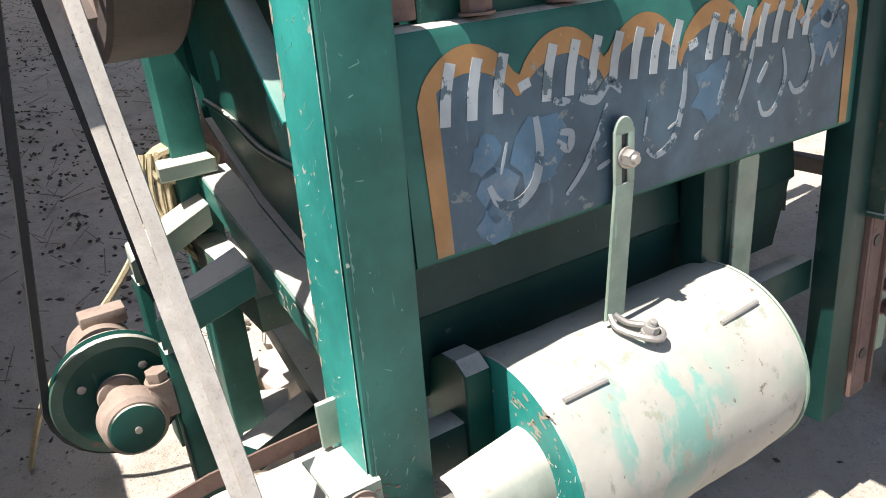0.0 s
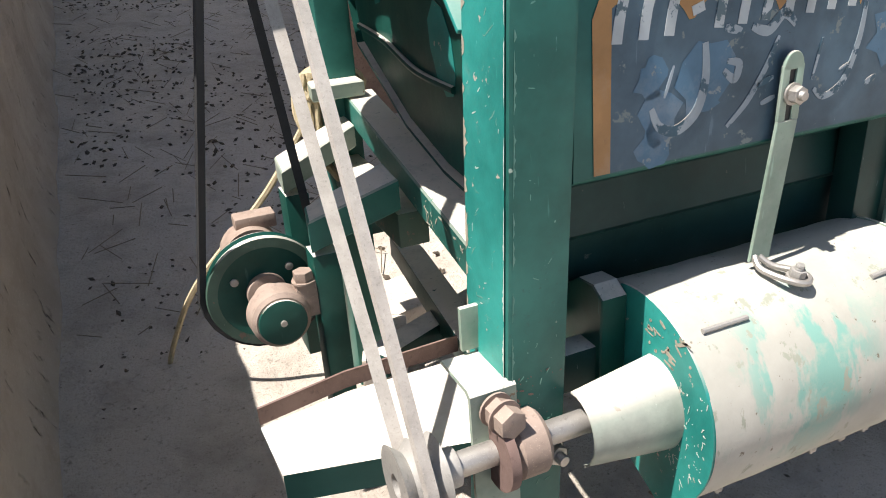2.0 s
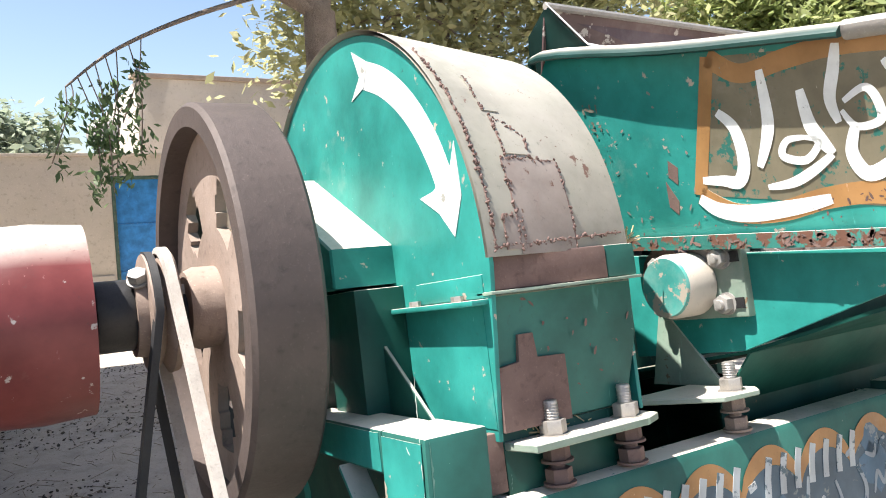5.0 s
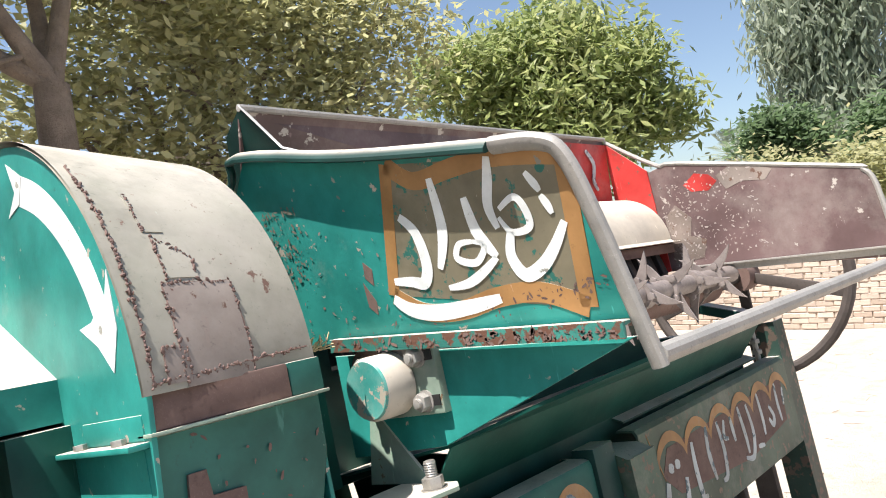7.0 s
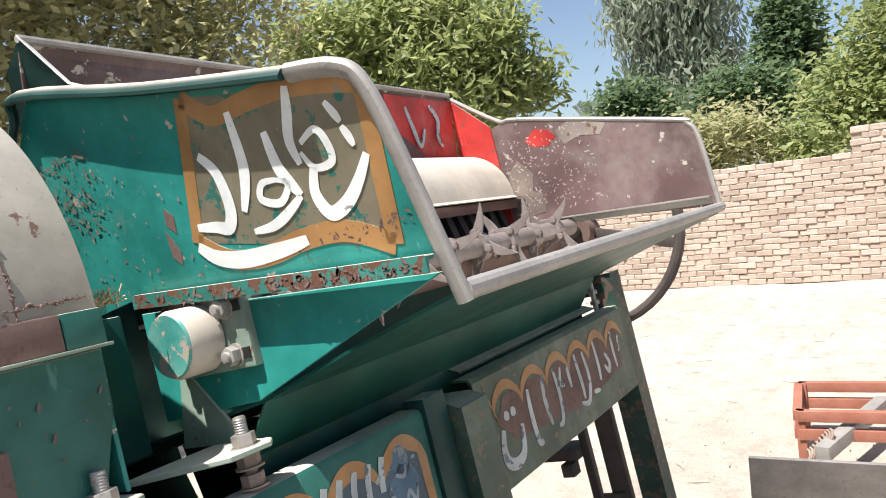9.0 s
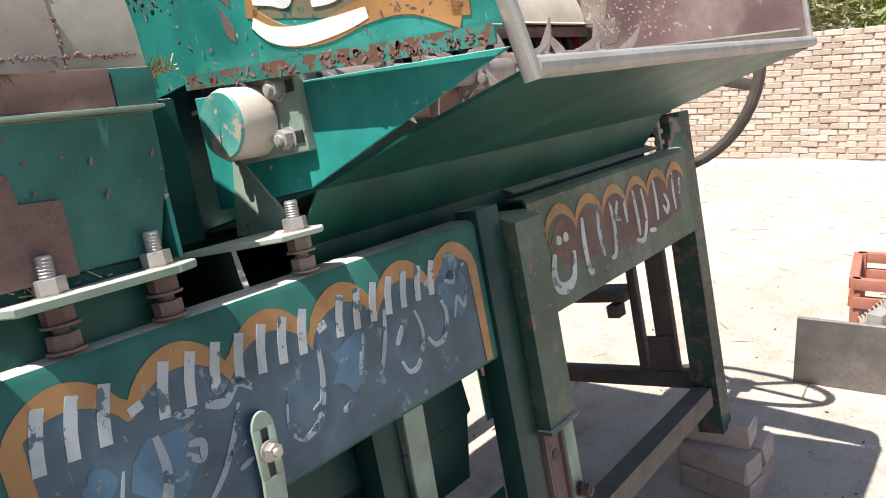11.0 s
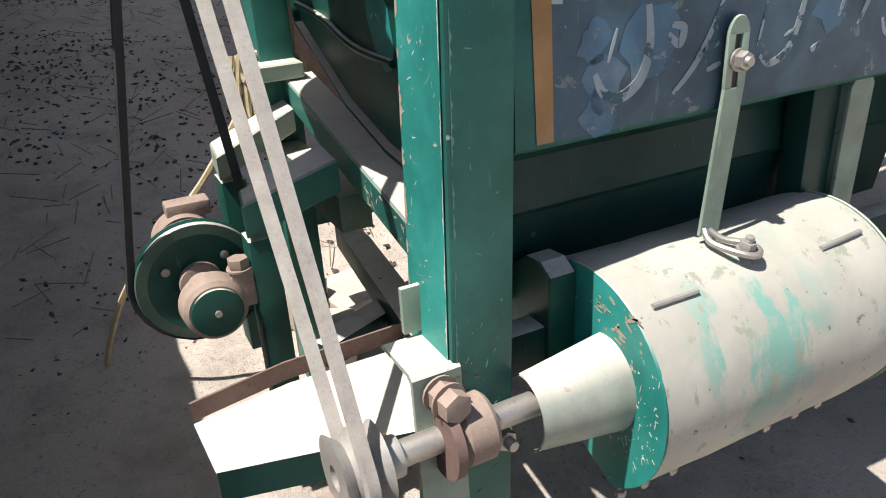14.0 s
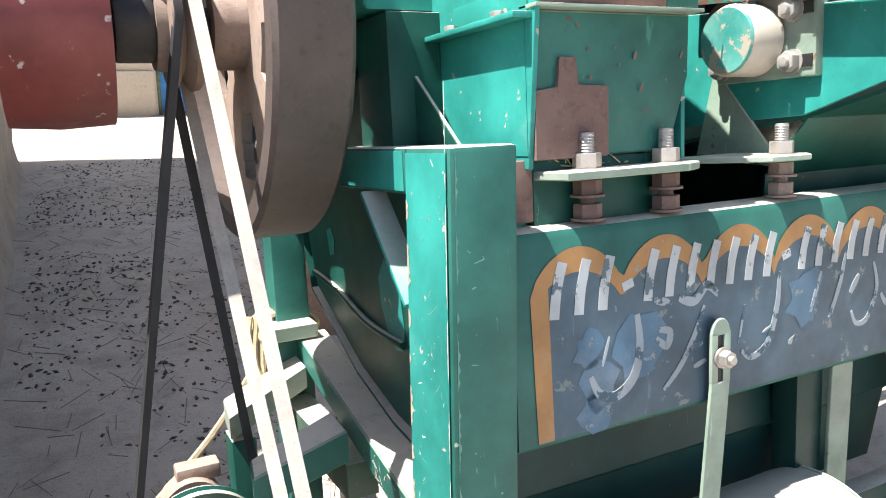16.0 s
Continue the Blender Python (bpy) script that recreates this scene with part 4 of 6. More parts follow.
def guard_strap():
    """Slotted hanger strap from the side panel down to the guard."""
    y = 0.652
    bm = B()
    w, x = 0.0165, 0.606
    # two cheeks leave a true slot between them; the lower end swings towards the post
    prism(bm, [(0.570, y - 0.005, 0.655), (0.604, y - 0.005, 0.655), (x + w, y - 0.005, 0.838), (x - w, y - 0.005, 0.838)], (0, 0.005, 0), 0.001)
    box(bm, (x - w, y - 0.005, 0.838), (x - 0.0055, y, 0.905), 0.001)
    box(bm, (x + 0.0055, y - 0.005, 0.838), (x + w, y, 0.905), 0.001)
    prism(bm, [(x + w * math.cos(radians(a)), y - 0.005, 0.900 + 0.022 * math.sin(radians(a))) for a in range(0, 181, 15)], (0, 0.005, 0), 0.001)
    strap = part("hanger_strap", bm, PALE, T, "pale green slotted strap bent onto the guard")
    bm = B()
    x = 0.590
    loop = [(x - 0.012, y - 0.004, 0.662), (x - 0.014, 0.632, 0.650), (x + 0.000, 0.600, 0.644), (x + 0.018, 0.588, 0.640), (x + 0.032, 0.598, 0.642), (x + 0.024, 0.616, 0.646), (x + 0.006, 0.634, 0.650), (x - 0.004, y - 0.004, 0.660)]
    tube(bm, smooth_path(loop, 5), 0.0045, 8)
    part("strap_foot", bm, STEEL, strap)
    bolt(strap, (x + 0.016, 0.603, 0.645), (0.1, -0.2, 1), 0.018, 0.006, (0.0,), GREY)
    # dark filler that paints the shade within the slot
    part("slot_shade", box(B(), (0.6008, y - 0.002, 0.838), (0.6112, y + 0.002, 0.905), 0.0), DARKSTEEL, strap)
    bolt(strap, (0.606, y - 0.006, 0.871), (0, -1, 0), 0.020, 0.0065, (0.003,), STEEL)


guard_strap()


def shaft_bearing():
    bm = B()
    strip(bm, [(0.158, 0.720, 0.594), (0.158, 0.648, 0.594), (0.158, 0.640, 0.588), (0.158, 0.636, 0.40)], (0.060, 0, 0), (0, 0.006, -0.006))
    br = part("bearing_bracket", bm, PALE, T, "folded bracket plate, pale dusty green")
    bm = B()
    lathe(bm, [(-0.022, 0.017), (-0.022, 0.036), (-0.016, 0.041), (0.016, 0.041), (0.022, 0.036), (0.022, 0.017)], (0.218, SY, SZ), n=32)
    part("bearing_housing", bm, SPOKE, br, "dusty rust-stained bearing housing")
    bm = B()
    lathe(bm, [(-0.006, 0.016), (-0.006, 0.048), (0.006, 0.048), (0.006, 0.016)], (0.185, SY, SZ), n=32)
    part("bearing_flange", bm, RUSTY, br)
    bolt(br, (0.188, 0.634, 0.566), (0.1, -1, 0), 0.034, 0.0105, (0.0, 0.018), SPOKE)
    bolt(br, (0.268, 0.642, 0.470), (0.1, -1, 0), 0.026, 0.008, (0.0,), STEEL)
    part("edge_bracket", box(B(), (0.185, 0.716, 0.60), (0.227, 0.724, 0.66), 0.002), PALE, T)
    # small driven pulley on the end of the shaft
    p = part("drive_pulley", lathe(B(), [(-0.026, 0.015), (-0.026, 0.048), (-0.012, 0.036), (0.0, 0.048), (0.012, 0.036), (0.026, 0.048), (0.026, 0.015)], (0.082, SY, SZ), n=36), GREY, T, "small double-groove steel pulley")
    part("pulley_hub", rod(B(), (0.108, SY, SZ), (0.130, SY, SZ), 0.024, n=20, bevel=0.003), GREY, p)
    bm = B()
    box(bm, (-0.03, 0.60, 0.455), (0.07, 0.655, 0.475), 0.004)
    ten = part("belt_tensioner", bm, SPOKE, T)
    bolt(ten, (-0.005, 0.625, 0.475), (0, 0, 1), 0.012, 0.008, (0.0,), SPOKE)


shaft_bearing()
tray_pts = [(-0.052, 0.900, 0.45), (-0.046, 0.785, 0.45), (0.222, 0.725, 0.45), (0.300, 0.830, 0.45), (0.275, 0.925, 0.45), (0.085, 0.925, 0.45)]
tray = part("chute_tray", prism(B(), tray_pts, (0, 0, -0.008), 0.002), WHITE, T, "pale dusty sheet tray sloping out of the frame")
bm = B()
strip(bm, [(-0.052, 0.900, 0.452), (0.085, 0.930, 0.452), (0.275, 0.940, 0.452)], (0, 0, 0.028), (0, 0.004, 0))
part("tray_lip", bm, RUSTY, tray)
bm = B()
strip(bm, [(-0.046, 0.783, 0.450), (0.222, 0.722, 0.450)], (0, 0, -0.045), (0, 0.004, 0))
part("tray_lip", bm, DEEP, tray)


# sieve pulley on the outrigger
def sieve_pulley():
    c = Vector((0.017, 1.13, 0.552))
    R = 0.090
    rim = part("sieve_pulley", lathe(B(), [(-0.016, 0.018), (-0.016, R - 0.026), (-0.020, R - 0.014), (-0.020, R), (-0.008, R + 0.004), (0.0, R - 0.012), (0.008, R + 0.004), (0.020, R), (0.020, R - 0.014), (0.006, R - 0.026), (0.006, 0.018)], c, "y", n=48), BOTTLE, T, "dark green dished V-belt pulley")
    part("pulley_rim", lathe(B(), [(-0.021, R - 0.012), (-0.021, R + 0.004), (-0.017, R + 0.006), (-0.015, R - 0.008)], c, "y", n=48), OLIVE, rim)
    part("hub_flange", rod(B(), c + Vector((0, -0.012, 0)), c + Vector((0, -0.030, 0)), 0.033, n=28, bevel=0.004), SPOKE, rim)
    part("hub", rod(B(), c + Vector((0, -0.030, 0)), c + Vector((0.0, -0.065, -0.008)), 0.024, n=28, bevel=0.003), SPOKE, rim)
    for a in (150, 40, 270):
        d = Vector((math.cos(radians(a)), 0, math.sin(radians(a)))) * 0.055
        part("rivet", rod(B(), c + d + Vector((0, -0.008, 0)), c + d + Vector((0, -0.020, 0)), 0.007, n=10, bevel=0.002), STEEL, rim)
    b0 = c + Vector((0.004, -0.066, -0.012))
    h = part("pillow_bearing", lathe(B(), [(0, 0.0), (0, 0.046), (-0.006, 0.049), (-0.038, 0.046), (-0.044, 0.040), (-0.044, 0.0)], b0, "y", n=36), SPOKE, T, "dusty pillow-block bearing with dark end cap")
    part("end_cap", rod(B(), b0 + Vector((0, -0.043, 0)), b0 + Vector((0, -0.050, 0)), 0.038, n=32, bevel=0.004), BOTTLE, h)
    part("cap_screw", rod(B(), b0 + Vector((0, -0.050, 0)), b0 + Vector((0, -0.054, 0)), 0.005, n=10), STEEL, h)
    part("bearing_arm", box(B(), b0 + Vector((0.03, -0.03, -0.012)), b0 + Vector((0.075, 0.0, 0.05)), 0.004), SPOKE, h)
    bolt(h, b0 + Vector((0.045, -0.02, 0.05)), (0, 0, 1), 0.016, 0.009, (0.0,), SPOKE)
    m = part("rear_bearing", lathe(B(), [(0, 0.0), (0, 0.05), (0.05, 0.05), (0.06, 0.04), (0.06, 0)], c + Vector((0.0, 0.06, 0.03)), "y", n=32), SPOKE, T, "dusty cast bearing behind the pulley")
    part("bearing_lug", box(B(), c + Vector((-0.02, 0.08, 0.07)), c + Vector((0.05, 0.12, 0.095)), 0.004), SPOKE, m)


sieve_pulley()


# main shaft: flat pulley, V pulley, flywheel
def main_shaft():
    part("main_shaft", rod(B(), (-0.15, YS, ZS), (0.37, YS, ZS), 0.024, n=28), DARKSTEEL, T)
    R = 0.131
    drum = part("flat_pulley", lathe(B(), [(0, R - 0.012), (0, R - 0.002), (0.03, R), (0.06, R + 0.002), (0.09, R), (0.122, R - 0.002), (0.122, R - 0.012)], (-0.165, YS, ZS), n=72), PULLEY_RED, T, "crowned flat-belt pulley, worn red paint")
    part("pulley_web", lathe(B(), [(0.052, 0.025), (0.052, R - 0.011), (0.066, R - 0.011), (0.066, 0.025)], (-0.165, YS, ZS), n=48), PULLEY_RED, drum)
    part("pulley_boss", lathe(B(), [(0.02, 0.024), (0.02, 0.044), (0.10, 0.044), (0.10, 0.024)], (-0.165, YS, ZS), n=32), PULLEY_RED, drum)
    part("lock_collar", rod(B(), (-0.035, YS, ZS), (0.015, YS, ZS), 0.050, n=32, bevel=0.004), DARKSTEEL, T)
    v = part("v_belt_pulley", lathe(B(), [(0.0, 0.024), (0.0, 0.060), (0.014, 0.062), (0.016, 0.083), (0.024, 0.086), (0.034, 0.068), (0.044, 0.088), (0.054, 0.086), (0.058, 0.066), (0.062, 0.024)], (0.014, YS, ZS), n=56), SPOKE, T, "dusty double-groove V-belt pulley")
    bolt(v, (0.020, YS - 0.045, ZS + 0.045), (-0.2, -0.6, 0.7), 0.012, 0.0075, (0.0,), GREY)
    Rf = 0.296
    bm = B()
    lathe(bm, [(0.098, Rf - 0.034), (0.098, Rf - 0.006), (0.104, Rf), (0.186, Rf), (0.192, Rf - 0.006), (0.192, Rf - 0.034)], (0, YS, ZS), n=96)
    fw = part("flywheel", bm, CASTIRON, T, "heavy brown cast-iron flywheel with pierced web")
    # web with oval holes: built as sectors between the holes
    bm = B()
    holes, inner, outer = 5, 0.120, 0.215
    steps = 120
    rr = [0.055, inner, 0.142, 0.168, 0.193, outer, Rf - 0.033]
    def ringv(x):
        return [[bm.verts.new((x, YS + r * math.cos(2 * math.pi * k / steps), ZS + r * math.sin(2 * math.pi * k / steps))) for k in range(steps)] for r in rr]
    fa, fb = ringv(0.130), ringv(0.146)
    def solid(i, k):
        if i == 0 or i == len(rr) - 2:
            return True
        mid = (rr[i] + rr[i + 1]) / 2
        ang = (k + 0.5) / steps * holes + 0.22
        off = abs(ang - round(ang)) / holes * 2 * math.pi * mid
        half = 0.046 * math.sqrt(max(0.0, 1 - ((mid - 0.168) / 0.054) ** 2))
        return off > half
    for i in range(len(rr) - 1):
        for k in range(steps):
            if not solid(i, k):
                continue
            k2 = (k + 1) % steps
            bm.faces.new((fa[i][k], fa[i + 1][k], fa[i + 1][k2], fa[i][k2]))
            bm.faces.new((fb[i][k], fb[i][k2], fb[i + 1][k2], fb[i + 1][k]))
            for j, edge in ((i - 1, (fa[i][k], fa[i][k2], fb[i][k2], fb[i][k])), (i + 1, (fa[i + 1][k], fb[i + 1][k], fb[i + 1][k2], fa[i + 1][k2]))):
                if j < 0 or j > len(rr) - 2 or not solid(j, k):
                    bm.faces.new(edge)
            for kk, q in ((k - 1, k), (k2, k2)):
                if not solid(i, kk % steps):
                    bm.faces.new((fa[i][q], fa[i + 1][q], fb[i + 1][q], fb[i][q]))
    bmesh.ops.remove_doubles(bm, verts=bm.verts, dist=1e-6)
    part("flywheel_web", bm, SPOKE, fw, "dusty pierced web")
    part("flywheel_hub", lathe(B(), [(0.086, 0.024), (0.086, 0.054), (0.10, 0.060), (0.17, 0.060), (0.18, 0.054), (0.18, 0.024)], (0, YS, ZS), n=40), SPOKE, fw)
    part("hub_key", box(B(), (0.072, YS - 0.01, ZS + 0.02), (0.10, YS + 0.01, ZS + 0.036), 0.003), STEEL, fw)
    # bearing block of the casing
    hb = part("main_bearing", box(B(), (0.225, YS - 0.075, ZS - 0.07), (0.325, YS + 0.075, ZS + 0.05), 0.012), BOTTLE, T)
    part("bearing_cap", lathe(B(), [(0.24, 0.025), (0.24, 0.07), (0.31, 0.07), (0.31, 0.025)], (0, YS, ZS), n=32), BOTTLE, hb)


main_shaft()


# belts
def belt(path, w, h, mat, label):
    bm = B()
    pts = [Vector(p) for p in path]
    k = len(pts)
    rings = []
    for i, p in enumerate(pts):
        d = (pts[(i + 1) % k] - pts[i - 1]).normalized()
        x = Vector((1, 0, 0))
        x = (x - d * x.dot(d)).normalized()
        if abs(d.x) > 0.9:
            x = Vector((0, 1, 0))
        n = d.cross(x)
        rings.append([bm.verts.new(p + x * w * a + n * h * b) for a, b in ((-0.5, -0.5), (0.5, -0.5), (0.36, 0.5), (-0.36, 0.5))])
    for i in range(k):
        a, b = rings[i], rings[(i + 1) % k]
        for j in range(4):
            bm.faces.new((a[j], a[(j + 1) % 4], b[(j + 1) % 4], b[j]))
    return part("belt", bm, mat, T, label)


def x_belt(x0, c0, r0, x1, c1, r1, w, h, mat, label):
    """An open belt between two pulleys whose axes both lie along x."""
    dy, dz = c1[0] - c0[0], c1[1] - c0[1]
    d = math.hypot(dy, dz)
    base = math.atan2(dz, dy)
    off = math.acos((r0 - r1) / d)
    path = []
    for k in range(17):
        a = base + off + (2 * math.pi - 2 * off) * k / 16
        path.append((x0, c0[0] + r0 * math.cos(a), c0[1] + r0 * math.sin(a)))
    for k in range(17):
        a = base - off + 2 * off * k / 16
        path.append((x1, c1[0] + r1 * math.cos(a), c1[1] + r1 * math.sin(a)))
    return belt(path, w, h, mat, label)


x_belt(0.058, (YS, ZS), 0.088, 0.082, (SY, SZ), 0.048, 0.017, 0.009, WEB, "dusty grey canvas drive belt")
# quarter-turn belt to the sieve pulley
c = (0.017, 1.13, 0.552)
q = [(0.038, YS + 0.082 * math.cos(radians(a)), ZS + 0.082 * math.sin(radians(a))) for a in range(0, 181, 15)]
low = [(c[0] + 0.100 * math.cos(radians(a)), c[1], c[2] + 0.100 * math.sin(radians(a))) for a in range(180, 361, 15)]
belt(q + low, 0.014, 0.011, RUBBER, "black rubber V-belt with a quarter turn")


# blower casing
XC0, XC1, RH = 0.346, 0.578, 0.386
YH, ZH = 1.050, 1.333  # middle of the casing


def hood_r(x):
    """The hood is a little wider at the flywheel end."""
    return 0.396 - 0.026 * (x - XC0) / (XC1 - XC0)


def casing():
    def outline(r):
        return [(YH + r * math.cos(radians(a)), ZH + r * math.sin(radians(a))) for a in range(180, -21, -5)] + [(1.40, 1.10), (0.93, 1.10), (0.93, 1.125), (0.682, 1.125)]
    bm = B()
    prism(bm, [(XC0, y, z) for y, z in outline(hood_r(XC0) - 0.003)], (0.006, 0, 0), 0.001)
    plate = part("casing_side", bm, TEAL, T, "turquoise casing side plate with a painted arrow")
    bm = B()
    prism(bm, [(XC1 - 0.006, y, z) for y, z in outline(hood_r(XC1) - 0.003)], (0.006, 0, 0), 0.001)
    part("casing_side", bm, TEAL, T)
    bm = B()
    rows = []
    wd = XC1 - XC0 + 0.012
    for i in range(9):
        x = XC0 - 0.006 + wd * i / 8
        rows.append([(x, YH + (hood_r(x) + 0.004) * math.cos(radians(a)), ZH + (hood_r(x) + 0.004) * math.sin(radians(a))) for a in range(179, 9, -2)])
    for s in (1.0, 0.987):
        vs = [[bm.verts.new((x, YH + (y - YH) * s, ZH + (z - ZH) * s)) for x, y, z in r] for r in rows]
        for a, b in zip(vs, vs[1:]):
            for k in range(len(a) - 1):
                bm.faces.new((a[k], a[k + 1], b[k + 1], b[k]))
    hood = part("casing_hood", bm, HOOD, T, "rolled casing hood under thick pale dust")
    # welded patch sheets on the hood
    def on_hood(x, a, lift=0.0055):
        r = hood_r(x) + lift
        return (x, YH + r * math.cos(radians(a)), ZH + r * math.sin(radians(a)))
    for x0, x1, a0, a1, mat in ((0.394, 0.486, 179, 161, PATCHED), (0.372, 0.401, 178, 172, PATCHED), (0.404, 0.446, 160, 151, HOOD), (0.398, 0.424, 150, 140, HOOD)):
        bm = B()
        k = 6
        lo = [bm.verts.new(on_hood(x0, a0 + (a1 - a0) * i / k)) for i in range(k + 1)]
        hi = [bm.verts.new(on_hood(x1, a0 + (a1 - a0) * i / k)) for i in range(k + 1)]
        lo2 = [bm.verts.new(on_hood(x0, a0 + (a1 - a0) * i / k, 0.003)) for i in range(k + 1)]
        hi2 = [bm.verts.new(on_hood(x1, a0 + (a1 - a0) * i / k, 0.003)) for i in range(k + 1)]
        for i in range(k):
            bm.faces.new((lo[i], lo[i + 1], hi[i + 1], hi[i]))
            bm.faces.new((lo[i], lo2[i], lo2[i + 1], lo[i + 1]))
            bm.faces.new((hi[i], hi[i + 1], hi2[i + 1], hi2[i]))
        bm.faces.new((lo[0], hi[0], hi2[0], lo2[0]))
        bm.faces.new((lo[k], lo2[k], hi2[k], hi[k]))
        part("hood_patch", bm, mat, hood, "welded repair patch")
    rnd = random.Random(11)
    # runs of weld, lumpy and broken
    bm, seam = B(), B()
    runs = (((0.354, 131), (0.354, 177), 0.004), ((0.394, 178), (0.394, 161), 0.005), ((0.394, 161), (0.486, 161), 0.002), ((0.486, 161), (0.488, 178), 0.003),
            ((0.404, 160), (0.404, 151), 0.003), ((0.404, 151), (0.446, 156), 0.003), ((0.446, 156), (0.442, 160), 0.002), ((0.398, 150), (0.402, 140), 0.003),
            ((0.372, 172), (0.401, 172.5), 0.002), ((0.401, 173), (0.401, 178), 0.003), ((0.372, 172), (0.372, 178), 0.003), ((0.352, 177.5), (0.574, 176.0), 0.004))
    for (xa, aa), (xb, ab), stray in runs:
        n = int(math.hypot(xb - xa, radians(ab - aa) * RH) / 0.0028) + 2
        line = [on_hood(xa + (xb - xa) * k / (n - 1) + rnd.uniform(-0.0006, 0.0006), aa + (ab - aa) * k / (n - 1), 0.0045) for k in range(n)]
        tube(seam, line, 0.0011, 5)
        for k in range(n):
            if rnd.random() < 0.34 + 0.5 * noise.noise((k * 0.3, xa * 40, aa)):
                continue
            x, a = xa + (xb - xa) * k / (n - 1) + rnd.gauss(0, 0.35) * stray, aa + (ab - aa) * k / (n - 1) + rnd.gauss(0, 0.25)
            bmesh.ops.create_icosphere(bm, subdivisions=1, radius=rnd.uniform(0.0010, 0.0026), matrix=Matrix.LocRotScale(on_hood(x, a), Euler((rnd.random() * 3, rnd.random() * 3, 0)), (rnd.uniform(0.8, 2.0), 1.0, rnd.uniform(0.5, 1.2))))
    part("weld_bead", bm, RUSTY, hood, "rough broken weld beads", kind="stuff")
    part("weld_seam", seam, RUSTY, hood, "dark open seams between patches")
    # curved arrow
    pl = lambda u, v: (Vector((XC0, u, v)), Vector((-1, 0, 0)))
    bm = B()
    ra = 0.335
    line = [(YH + ra * math.cos(radians(a)), ZH + ra * math.sin(radians(a))) for a in (112, 122, 132, 142, 152, 160)]
    brush(bm, line, 0.042, pl, taper=False)
    def at(a, r):
        return (XC0 - 0.0012, YH + r * math.cos(radians(a)), ZH + r * math.sin(radians(a)))
    prism(bm, [at(158, ra - 0.065), at(160, ra - 0.03), at(159, ra + 0.025), at(156, ra + 0.048), at(166, ra + 0.028), at(173, ra - 0.006), at(166, ra - 0.030)], (0.001, 0, 0))
    prism(bm, [at(112, ra - 0.018), at(104, ra - 0.040), at(109, ra - 0.004), at(104, ra + 0.035), at(113, ra + 0.020)], (0.001, 0, 0))
    part("painted_arrow", bm, WHITE, plate, "white painted rotation arrow")
    # shelf flange, side brackets and lower box
    bm = B()
    box(bm, (0.322, 0.668, 1.286), (0.351, 0.880, 1.293), 0.002)
    box(bm, (0.344, 0.675, 1.294), (0.351, 0.84, 1.322), 0.002)
    fl = part("side_flange", bm, TEAL, T)
    for y in (0.72, 0.83):
        hb = B()
        hexa(hb, (0.335, y, 1.293), (0.335, y, 1.300), 0.008)
        part("bolt", hb, STEEL, fl)
    bm = B()
    prism(bm, [(0.345, 0.682, 1.286), (0.345, 0.90, 1.286), (0.345, 0.985, 1.14), (0.345, 0.682, 1.14)], (0.006, 0, 0))
    part("lower_side", bm, TEAL, T)
    bm = B()
    prism(bm, [(0.25, 1.20, 1.49), (0.25, 1.175, 1.535), (0.25, 0.90, 1.385), (0.25, 0.90, 1.33), (0.25, 0.99, 1.33)], (0.10, 0, 0), 0.003)
    part("bearing_bracket", bm, TEAL, T, "turquoise boxed bearing bracket, top bleached by dust")
    bm = B()
    box(bm, (0.27, 0.88, 1.10), (0.351, 0.99, 1.325), 0.003)
    part("bearing_pedestal", bm, BOTTLE, T)
    bm = B()
    prism(bm, [(0.352, 0.684, 1.136), (0.553, 0.684, 1.136), (0.577, 0.676, 1.225), (0.579, 0.676, 1.296), (0.352, 0.676, 1.296)], (0, 0.05, 0), 0.002)
    lower = part("lower_box", bm, GREEN, T, "green lower casing box with a rusted corner")
    bm = B()
    box(bm, (0.348, 0.662, 1.301), (0.530, 0.69, 1.343), 0.003)
    chips(lower, lambda u, v: (Vector((u, 0.676, v)), Vector((0, -1, 0))), (0.40, 0.572), (1.15, 1.29), 22, 0.0032, RUSTY, 74, "rust spots")
    part("hood_band", box(B(), (0.531, 0.663, 1.301), (0.581, 0.69, 1.343), 0.003), GREEN, T)
    part("edge_strip", box(B(), (0.344, 0.657, 1.2965), (0.584, 0.69, 1.3005), 0.001), PALE, T, "dust-capped folded edge")
    part("hood_band", bm, RUSTY, T, "rust-brown band under the hood")
    bm = B()
    prism(bm, [(0.352, 0.675, 1.135), (0.452, 0.675, 1.135), (0.452, 0.674, 1.214), (0.410, 0.674, 1.216), (0.407, 0.674, 1.246), (0.385, 0.674, 1.246), (0.382, 0.674, 1.214), (0.352, 0.674, 1.21)], (0, 0.007, 0))
    part("rust_patch", bm, RUSTY, lower, "rust-brown bare patch")
    bm = B()
    box(bm, (0.356, 0.69, 1.0), (0.56, 0.73, 1.134), 0.003)
    part("throat", bm, BOTTLE, T)
    part("throat_plate", box(B(), (0.312, 0.69, 1.065), (0.356, 0.705, 1.135), 0.002), RUSTY, T)
    # bolted mounting plates over the side panel
    bm = B()
    prism(bm, [(0.350, 0.728, 1.112), (0.368, 0.640, 1.112), (0.545, 0.640, 1.112), (0.575, 0.655, 1.112), (0.575, 0.728, 1.112)], (0, 0, 0.010), 0.0015)
    mp = part("mounting_plate", bm, PALE, T, "bleached mounting plate with levelling studs")
